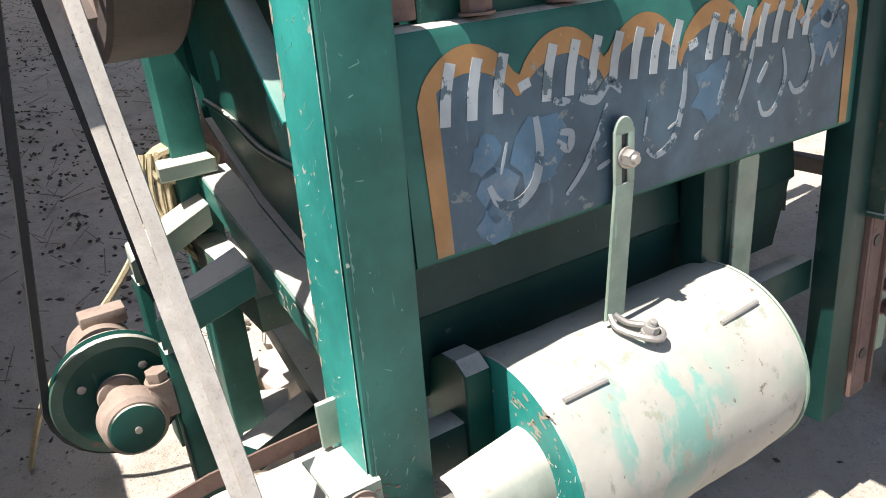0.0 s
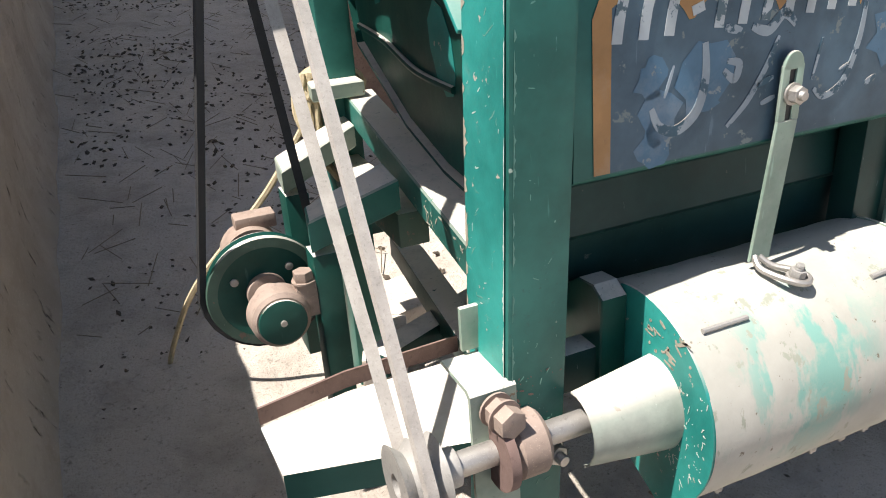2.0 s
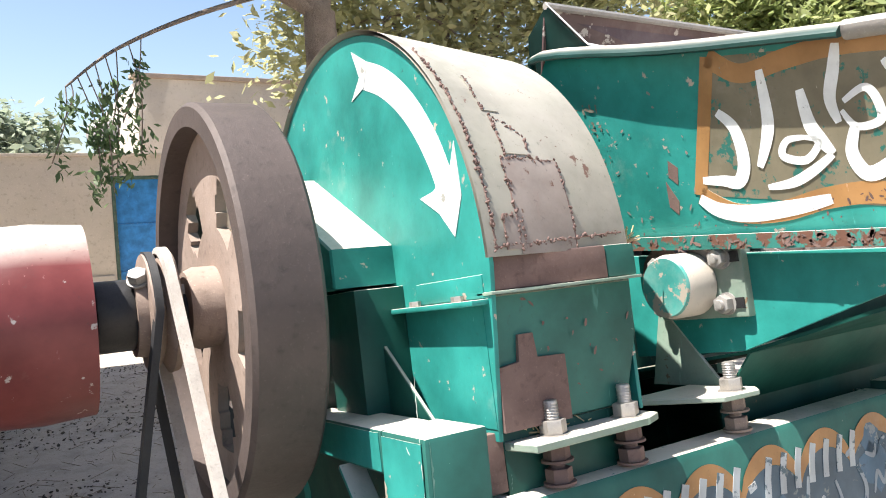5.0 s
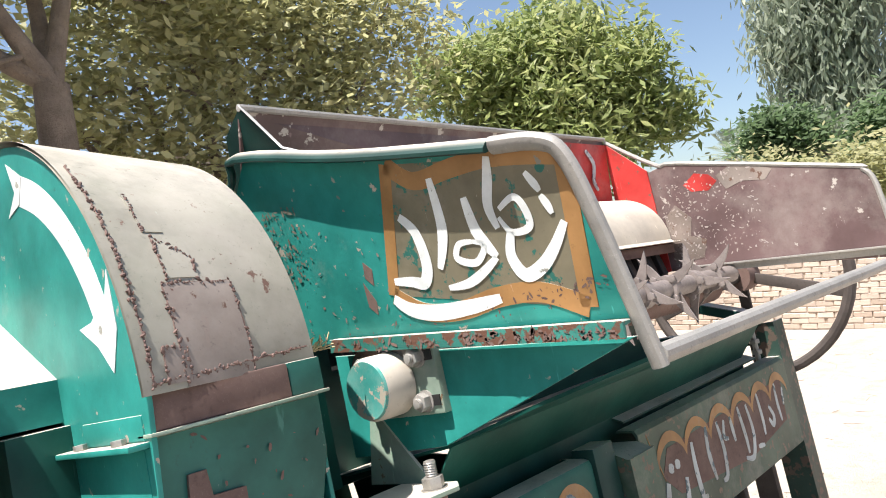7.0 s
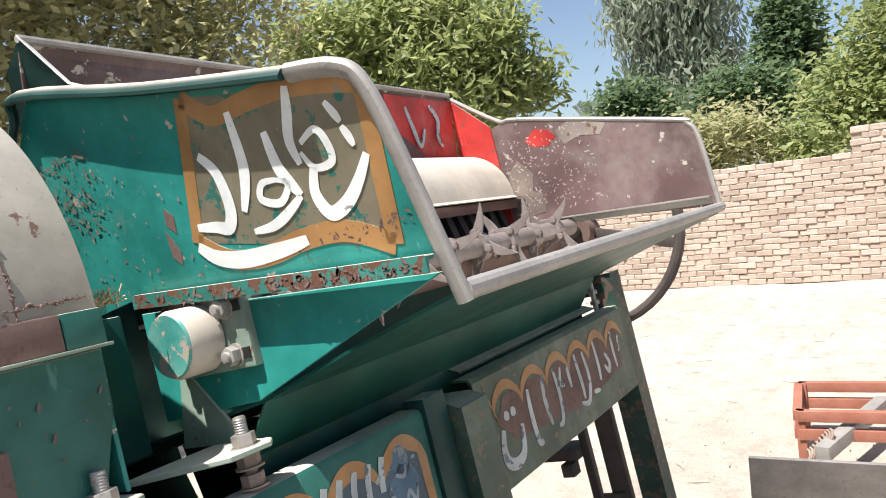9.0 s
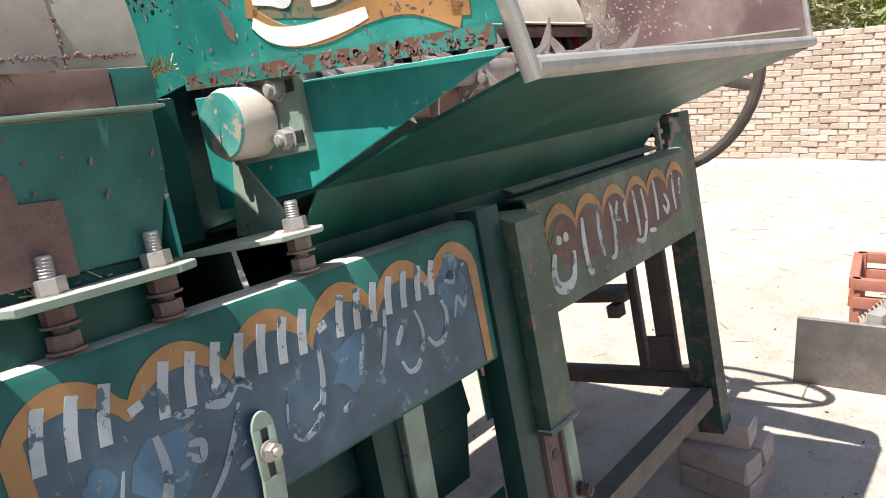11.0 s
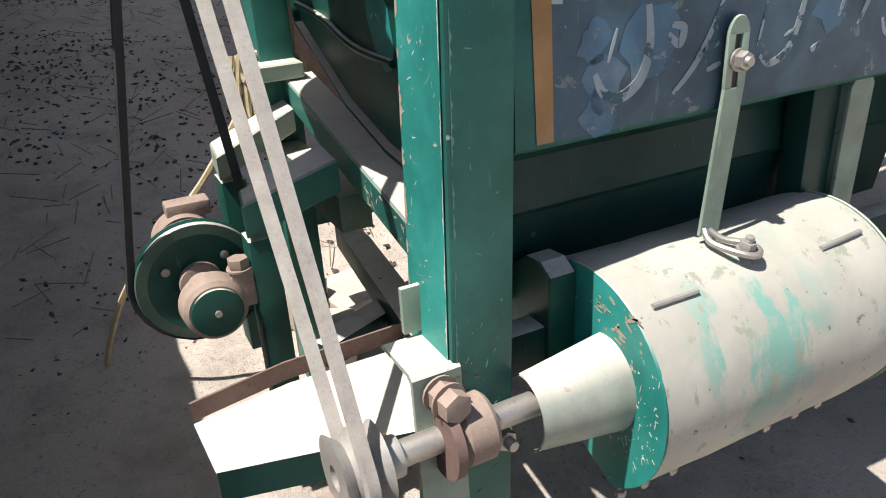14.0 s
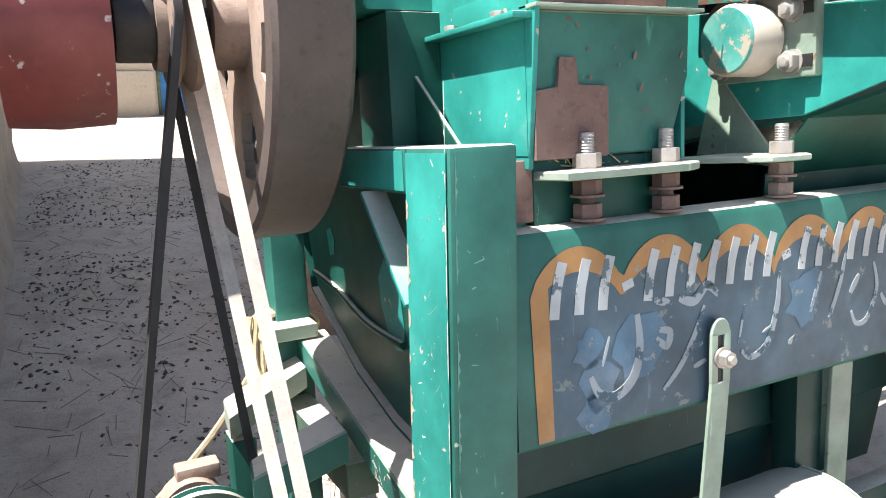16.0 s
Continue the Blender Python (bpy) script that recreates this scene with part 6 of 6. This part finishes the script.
def stone():
    bm = B()
    bmesh.ops.create_icosphere(bm, subdivisions=3, radius=1.0)
    for v in bm.verts:
        n = noise.noise(v.co * 1.6)
        q = v.co * (1 + 0.2 * n)
        v.co = Vector((max(-0.085, min(0.07, q.x * 0.135)), max(-0.05, min(0.05, q.y * 0.085)), max(-0.036, min(0.036, q.z * 0.075))))
        v.co += Vector((1, 1, 0.4)) * 0.006 * noise.noise(v.co * 40)
    ob = part("brick_bat", bm, CLAY, smooth=30)
    ob.matrix_world = pose(1.725, 0.755, 0.029, 0, 0, -28) @ Matrix.Scale(0.8, 4)
    return tagged(ob, "broken half brick lying in the dust", "brick")


stone()


# ---- the rest of the yard ----
def pillar():
    """A short mud-brick gate pillar behind the machine."""
    bm = B()
    rings = []
    for k in range(24):
        z = 1.25 * k / 23
        ring = []
        for j in range(16):
            a = 2 * math.pi * j / 16
            sx = max(-1, min(1, 1.35 * math.cos(a))) * 0.13
            sy = max(-1, min(1, 1.35 * math.sin(a))) * 0.13
            d = 0.018 * noise.noise((sx * 12, sy * 12, z * 9))
            ring.append(bm.verts.new((0.86 + sx * (1 + d * 4), 3.12 + sy * (1 + d * 4), z)))
        rings.append(ring)
    for a, b in zip(rings, rings[1:]):
        for j in range(16):
            bm.faces.new((a[j], a[(j + 1) % 16], b[(j + 1) % 16], b[j]))
    bm.faces.new(rings[-1])
    ob = part("mud_pillar", bm, PILLAR, smooth=50)
    return tagged(ob, "crumbling reddish mud-brick pillar", "pillar")


PILLAR = plain("red_mud_brick", (0.26, 0.16, 0.115), (0.38, 0.26, 0.20), 9, 0.95, 0, 0.9, 0.012)
pillar()


def droppings():
    """Dung crumbs and straw trodden over the ground."""
    rnd = random.Random(21)
    cv, cf = [], []
    def crumb(x, y, s):
        m = Matrix.LocRotScale((x, y, s * 0.3), Euler((rnd.random() * 0.6, rnd.random() * 0.6, rnd.random() * 6)), (s * rnd.uniform(1, 2.2), s, s * 0.6))
        o = len(cv)
        cv.extend(tuple(m @ Vector(p)) for p in ((1, 0, 0), (-1, 0, 0), (0, 1, 0), (0, -1, 0), (0, 0, 1), (0, 0, -1)))
        cf.extend(tuple(o + i for i in f) for f in ((0, 2, 4), (2, 1, 4), (1, 3, 4), (3, 0, 4), (2, 0, 5), (1, 2, 5), (3, 1, 5), (0, 3, 5)))
    for k in range(4200):
        y = 1.6 + 6.2 * rnd.random() ** 0.8
        x = rnd.uniform(-0.35, 0.55 + 0.35 * (y - 1.6))
        if noise.noise((x * 1.3, y * 1.3, 9)) + rnd.uniform(-0.25, 0.25) + min(0.25, (y - 2.2) * 0.3) < 0.05:
            continue
        crumb(x, y, rnd.uniform(0.003, 0.011))
    for k in range(260):
        crumb(rnd.uniform(-0.35, 0.3), rnd.uniform(0.9, 2.2), rnd.uniform(0.003, 0.007))
    for k in range(160):
        crumb(rnd.uniform(0.9, 4.5), rnd.uniform(-0.3, 1.6), rnd.uniform(0.002, 0.006))
    me = bpy.data.meshes.new("trodden_dung")
    me.from_pydata(cv, [], cf)
    me.materials.append(DUNG)
    ob = tagged(new("trodden_dung", me), kind="stuff")
    tagged(ob, "dark dung crumbs scattered over the earth", "dung")
    bm = B()
    for k in range(500):
        y = rnd.uniform(1.8, 7.5)
        x = rnd.uniform(-0.35, 0.5 + 0.35 * (y - 1.6))
        a = rnd.uniform(0, math.pi)
        l = rnd.uniform(0.03, 0.14)
        rod(bm, (x, y, 0.008), (x + l * math.cos(a), y + l * math.sin(a), 0.014 + rnd.random() * 0.02), 0.0016, n=4)
    for k in range(160):
        y, x = rnd.uniform(-0.5, 4), rnd.uniform(2.6, 9)
        a, l = rnd.uniform(0, math.pi), rnd.uniform(0.03, 0.15)
        rod(bm, (x, y, 0.006), (x + l * math.cos(a), y + l * math.sin(a), 0.012), 0.0018, n=4)
    ob = part("scattered_straw", bm, DUNGSTRAW, smooth=60, kind="stuff")
    tagged(ob, "loose stalks and twigs lying on the earth", "straw")


DUNGSTRAW = plain("grey_stalks", (0.15, 0.12, 0.085), (0.24, 0.19, 0.13), 30, 0.95)
droppings()


def scraper():
    """A rear scraper blade and drawbar standing in the yard."""
    s = tagged(new("box_trailer"), "small red-oxide trailer frame with a grey scraper blade", "trailer")
    bm = B()
    p = [(3.08, 0.74), (3.12, 0.10)]
    prism(bm, [(3.13, 0.725, 0.0), (3.18, -0.10, 0.0), (3.09, -0.11, 0.30), (3.04, 0.700, 0.30)], (0.014, 0.0, 0.004), 0.001)
    part("scraper_blade", bm, ZINC, s, "scratched grey steel blade leaning back")
    bm = B()
    for z in (0.17, 0.255):
        for a, b in (((3.75, 0.62), (3.85, -0.5)), ((4.25, 0.68), (4.35, -0.5)), ((3.75, 0.62), (4.25, 0.68))):
            bar(bm, (*a, z), (*b, z), 0.04, 0.05)
    part("frame", bm, OXIDE, s, "red-oxide angle frame")
    for x, y in ((3.76, 0.61), (4.24, 0.66), (3.84, -0.4), (4.33, -0.4)):
        part("upright", box(B(), (x - 0.02, y - 0.02, 0.0), (x + 0.02, y + 0.02, 0.28), 0.003), OXIDE, s)
    bm = B()
    bar(bm, (3.50, 0.50, 0.17), (4.2, 0.30, 0.20), 0.06, 0.06)
    part("drawbar", bm, GREY, s)
    bm = B()
    for k in range(9):
        a = k * 0.7
        c = Vector((3.62 + 0.02 * math.sin(a), 0.47 + 0.012 * k, 0.20 - 0.012 * k))
        tube(bm, [c + Vector((0.03 * math.cos(t), 0.008 * math.sin(2 * t), 0.04 * math.sin(t))) for t in [2 * math.pi * j / 10 for j in range(10)]], 0.007, 6, closed=True)
    part("chain", bm, SPOKE, s)
    return s


scraper()


def timber_blocks():
    """Offcuts and a sack-sized clod thrown under the outrigger."""
    for x, y, z, sx, sy, sz, a, lab in ((0.285, 1.70, 0.055, 0.055, 0.07, 0.055, 28, "sun-bleached wooden block on the earth"),
                                        (0.31, 1.47, 0.05, 0.05, 0.085, 0.05, -22, "sun-bleached wooden block on the earth"),
                                        (0.43, 1.67, 0.03, 0.075, 0.075, 0.03, 12, "pale flat slab lying on the earth")):
        bm = B()
        box(bm, (-sx, -sy, -sz), (sx, sy, sz), 0.006)
        bmesh.ops.subdivide_edges(bm, edges=bm.edges, cuts=2)
        for v in bm.verts:
            v.co += Vector((1, 1, 1)) * 0.005 * noise.noise(v.co * 30)
        ob = part("wooden_block", bm, OFFCUT, smooth=40)
        ob.matrix_world = pose(x, y, z, 0, 0, a)
        tagged(ob, lab, "block", group="offcuts under the machine")


OFFCUT = plain("bleached_timber", (0.40, 0.34, 0.29), (0.55, 0.48, 0.41), 12, 0.9)
timber_blocks()


# ---- trees ----
def cloud(name, mat, centres, count, leaf, seed, droop=0.0, cluster=10, long=2.2, spread=0.16):
    """Thousands of small leaves in tufts round the given ellipsoids (centre, radii)."""
    g = np.random.default_rng(seed)
    vols = np.array([r[0] * r[1] * r[2] for _, r in centres]) ** 0.67
    pick = g.choice(len(centres), count, p=vols / vols.sum())
    cen = np.array([c for c, _ in centres], float)[pick]
    rad = np.array([r for _, r in centres], float)[pick]
    d = g.normal(size=(count, 3))
    d /= np.linalg.norm(d, axis=1)[:, None]
    rr = g.uniform(0.30, 1.12, count) ** 0.5
    lump = 1 + 0.45 * np.sin(d[:, 0] * 9 + seed) * np.sin(d[:, 1] * 8 + 2 + pick) * np.sin(d[:, 2] * 10 + 1)
    tuft = cen + d * rad * (rr * lump)[:, None]
    base = np.repeat(tuft, cluster, axis=0)
    n = len(base)
    off = g.normal(size=(n, 3)) * spread
    off[:, 2] -= droop * np.abs(g.normal(size=n)) * spread * 2
    p = base + off
    u = g.normal(size=(n, 3))
    u[:, 2] = u[:, 2] * 0.5 - droop * 2.0
    u /= np.linalg.norm(u, axis=1)[:, None]
    face = g.normal(size=(n, 3)) * 0.6
    face[:, 2] += 1.1 * (1 - droop)
    face[:, 0] -= 0.4
    w = np.cross(u, face)
    w /= np.linalg.norm(w, axis=1)[:, None]
    size = leaf * g.uniform(0.6, 1.3, n)[:, None]
    a, b = u * size * long / 2, w * size / 2
    verts = np.stack([p - a, p + b, p + a, p - b], 1).reshape(-1, 3)
    me = bpy.data.meshes.new(name)
    me.from_pydata(verts.tolist(), [], np.arange(n * 4).reshape(-1, 4).tolist())
    me.materials.append(mat)
    return me


def tree(name, label, base, limbs, centres, mat, count, leaf, seed, trunk_r, **kw):
    t = tagged(new(name), label, "tree")
    bm = B()
    for k, (pts, r0, r1) in enumerate(limbs):
        line = smooth_path(pts, 5)
        n = len(line)
        tube(bm, line, [r0 + (r1 - r0) * i / (n - 1) for i in range(n)], 10)
    part("trunk", bm, BARK, t, smooth=70)
    ob = new("crown", cloud("crown", mat, centres, count, leaf, seed, **kw))
    ob.parent = t
    return t


def limbs_to(base, fork, centres, r, seed):
    rnd = random.Random(seed)
    out = [([base, ((base[0] + fork[0]) / 2 + 0.08, (base[1] + fork[1]) / 2, (base[2] + fork[2]) / 2), fork], r, r * 0.72)]
    for c, rad in centres:
        mid = [(f * 0.55 + q * 0.45) + rnd.uniform(-0.2, 0.2) for f, q in zip(fork, c)]
        out.append(([fork, mid, c], r * 0.5, r * 0.12))
        for k in range(3):
            tip = [c[i] + rad[i] * rnd.uniform(-0.8, 0.8) for i in range(3)]
            out.append(([c, [(c[i] + tip[i]) / 2 + rnd.uniform(-0.1, 0.1) for i in range(3)], tip], r * 0.14, r * 0.04))
    return out


def make_tree(name, label, base, fork, centres, mat, count, leaf, seed, r, **kw):
    return tree(name, label, base, limbs_to(base, fork, centres, r, seed), centres, mat, count, leaf, seed, r, **kw)


make_tree("shade_tree", "broad olive-leaved shade tree with grey forked trunk", (2.0, 5.75, 0.0), (2.12, 5.7, 2.95),
          [((1.4, 6.0, 4.5), (1.1, 1.2, 0.8)), ((2.6, 5.8, 4.9), (1.2, 1.2, 0.9)), ((2.2, 6.6, 5.0), (1.3, 1.2, 0.9)), ((0.5, 5.5, 4.2), (0.9, 0.8, 0.45))], LEAF_OLIVE, 2200, 0.06, 4, 0.17, spread=0.14)
make_tree("olive_tree", "dense dusty olive-green tree", (4.8, 7.6, 0.0), (4.8, 7.6, 1.8),
          [((3.56, 7.23, 3.44), (1.13, 1.0, 0.82)), ((5.27, 7.36, 4.03), (1.21, 1.1, 0.85)), ((6.5, 6.99, 4.3), (1.0, 0.9, 0.60)), ((5.94, 6.83, 3.29), (0.84, 0.8, 0.42)), ((4.21, 7.45, 4.35), (1.36, 1.1, 0.54)), ((2.92, 7.52, 3.06), (0.74, 0.7, 0.5)),
           ((4.6, 7.2, 2.6), (1.3, 0.9, 0.6)), ((5.2, 7.9, 5.2), (1.6, 1.2, 0.8))], LEAF_OLIVE, 2500, 0.062, 8, 0.2, spread=0.19)
make_tree("feathery_tree", "bright green tree with feathery leaves", (10.1, 6.9, 0.0), (10.1, 6.8, 2.2),
          [((8.89, 7.36, 4.04), (0.9, 0.9, 0.62)), ((9.99, 6.7, 4.45), (1.0, 1.0, 0.65)), ((10.52, 5.83, 4.11), (0.9, 0.9, 0.58)), ((10.87, 5.24, 3.28), (0.65, 0.65, 0.45)), ((10.04, 6.63, 3.53), (1.4, 1.4, 0.5)), ((10.5, 6.44, 4.95), (0.5, 0.5, 0.25)), ((9.9, 6.8, 2.8), (1.5, 1.5, 0.6))], LEAF_BRIGHT, 2300, 0.060, 12, 0.16, droop=0.25, long=3.4, spread=0.14)
make_tree("eucalyptus_tree", "tall grey-green drooping eucalyptus", (17.5, 4.4, 0.0), (17.5, 4.4, 3.0),
          [((17.33, 4.6, 5.5), (1.2, 1.2, 1.2)), ((17.41, 4.4, 4.1), (1.0, 1.1, 0.9)), ((17.52, 4.1, 6.9), (1.4, 1.5, 1.2)), ((16.25, 4.9, 3.04), (0.9, 0.9, 0.5))], LEAF_GREY, 2400, 0.065, 15, 0.2, droop=0.9, long=4.0, spread=0.20)
make_tree("dark_tree", "dark green tree beyond the brick wall", (15.9, 2.1, 0.0), (15.9, 2.0, 1.6),
          [((15.93, 1.99, 3.71), (0.55, 0.55, 1.1)), ((14.82, 2.68, 2.6), (0.91, 0.91, 0.57)), ((15.22, 4.9, 2.95), (0.73, 0.73, 0.45))], LEAF_DARK, 1900, 0.075, 17, 0.13)
make_tree("wall_side_tree", "leafy green tree overhanging the brick wall", (13.2, 0.6, 0.0), (13.2, 0.6, 1.4),
          [((13.01, 0.95, 2.35), (0.7, 0.6, 0.55)), ((13.05, 0.2, 3.0), (0.8, 0.7, 0.95)), ((13.2, -0.9, 3.2), (1.2, 1.2, 1.2)), ((12.54, 0.56, 2.01), (0.57, 0.57, 0.47)), ((11.96, 1.49, 1.67), (0.55, 0.55, 0.27))], LEAF_BRIGHT, 2300, 0.062, 19, 0.15)
make_tree("wall_side_bush", "dusty bush behind the brick wall", (11.8, 2.6, 0.0), (11.8, 2.6, 0.9),
          [((11.8, 2.5, 1.9), (0.64, 0.8, 0.41)), ((12.2, 4.4, 1.8), (0.9, 1.0, 0.5)), ((11.9, 3.4, 1.7), (0.7, 0.8, 0.4))], LEAF_OLIVE, 1100, 0.055, 23, 0.08)
make_tree("far_tree", "dusty tree behind the house", (-0.6, 17.0, 0.0), (-0.5, 17.0, 1.5),
          [((-0.3, 16.8, 2.9), (1.2, 1.0, 0.7)), ((3.4, 17.2, 3.0), (1.2, 1.0, 0.7))], LEAF_GREY, 700, 0.11, 27, 0.15)


def hanging_spray():
    """Drooping leafy twigs of the shade tree over the lane."""
    s = tagged(new("hanging_branch"), "drooping leafy branch hanging over the lane", "branch")
    rnd = random.Random(31)
    bm = B()
    stem = smooth_path([(1.9, 5.6, 3.1), (1.1, 5.3, 2.75), (0.55, 5.15, 2.45), (0.25, 5.1, 2.2)], 6)
    tube(bm, stem, [0.022 - 0.016 * i / (len(stem) - 1) for i in range(len(stem))], 6)
    cen = []
    for k in range(9):
        o = stem[10 + k] if 10 + k < len(stem) else stem[-1]
        tip = o + Vector((rnd.uniform(-0.16, 0.10), rnd.uniform(-0.15, 0.15), rnd.uniform(-0.75, -0.25)))
        tw = smooth_path([o, (o + tip) / 2 + Vector((0.04, 0.0, 0.04)), tip], 5)
        tube(bm, tw, 0.004, 5)
        for p in tw[3:]:
            cen.append((tuple(p), (0.045, 0.045, 0.06)))
    part("twig", bm, BARK, s, smooth=70)
    ob = new("leaves", cloud("leaves", LEAF_DARK, cen, 75, 0.026, 33, droop=0.5, cluster=9, long=2.6, spread=0.035))
    ob.parent = s


hanging_spray()


def palm():
    t = tagged(new("palm_tree"), "distant date palm with a spiky crown", "palm")
    c = Vector((23.4, 9.0, 3.3))
    part("trunk", tube(B(), smooth_path([(23.5, 9.0, 0), (23.45, 9.0, 1.8), c], 6), [0.2] * 12 + [0.17], 10), BARK, t)
    rnd = random.Random(2)
    bm = B()
    for k in range(34):
        a, e = rnd.uniform(0, 6.28), rnd.uniform(-0.3, 1.3)
        d = Vector((math.cos(a) * math.cos(e), math.sin(a) * math.cos(e), math.sin(e)))
        pts = smooth_path([c, c + d * 0.6, c + d * 1.15 + Vector((0, 0, -0.2))], 6)
        s = d.cross(Vector((0, 0, 1))).normalized()
        for p in pts[1:]:
            for sg in (1, -1):
                q = p + s * sg * 0.22 + d * 0.15 + Vector((0, 0, -0.05))
                v = [bm.verts.new(x) for x in (p - d * 0.02, p + d * 0.03, q)]
                bm.faces.new(v)
    part("crown", bm, LEAF_GREY, t, smooth=180)


palm()


def dish():
    d = tagged(new("satellite_dish"), "grey satellite dish on the roof", "satellite dish")
    bm = B()
    lathe(bm, [(0.0, 0.0), (0.02, 0.12), (0.06, 0.24), (0.075, 0.24), (0.03, 0.12), (0.012, 0.0)], (0, 0, 0), "y", n=32)
    o = part("reflector", bm, ZINC, d)
    o.matrix_local = pose(1.25, 12.3, 2.75, -25, 0, -20)
    part("mast", rod(B(), (1.25, 12.32, 2.25), (1.25, 12.32, 2.72), 0.02), ZINC, d)


dish()


# ---- far brick wall, its bricks last ----
def brick_wall():
    X, h, l = 9.80, 0.070, 0.205
    core = B()
    box(core, (X - 0.020, -14, 0), (X + 0.25, 0.72, 1.76), 0.0)
    box(core, (X - 0.020, 0.72, 0), (X + 0.25, 16, 1.46), 0.0)
    wall = tagged(part("wall_brick", core, MORTAR), "long dry-laid wall of pale sun-baked bricks", "wall", kind="structure")
    shapes = [brick_mesh("wall_brick_piece", WALLBRICK, l=0.200, w=0.10, h=0.0665, seed=40 + s, bev=0.008) for s in range(5)]
    rnd = random.Random(77)
    rest_v, rest_f = [], []
    made = 0
    for r in range(26):
        z = 0.035 + r * h
        y = -9.0 + (0.102 if r % 2 else 0)
        while y < 13:
            top = 1.76 if y < 0.72 else 1.46
            if z + 0.03 < top + 0.02:
                yy, zz = y + rnd.uniform(-0.008, 0.008), z + rnd.uniform(-0.004, 0.004)
                m = Matrix.LocRotScale((X + 0.015 + rnd.uniform(-0.008, 0.006), yy, zz), Euler((rnd.uniform(-0.02, 0.02), 0, radians(90) + rnd.uniform(-0.03, 0.03))), (rnd.uniform(0.90, 1.03), 1, rnd.uniform(0.92, 1.03)))
                if 0.4 < y < 3.6 and made < 300:
                    ob = new("brick", shapes[made % 5])
                    ob.matrix_world = m
                    ob.parent = wall
                    made += 1
                else:
                    me = shapes[(r * 7 + int(y * 10)) % 5]
                    o = len(rest_v)
                    rest_v += [tuple(m @ v.co) for v in me.vertices]
                    rest_f += [tuple(o + i for i in p.vertices) for p in me.polygons]
            y += l
    me = bpy.data.meshes.new("bricks")
    me.from_pydata(rest_v, [], rest_f)
    me.materials.append(WALLBRICK)
    ob = new("bricks", me)
    ob.parent = wall
    tagged(ob, kind="stuff")


brick_wall()
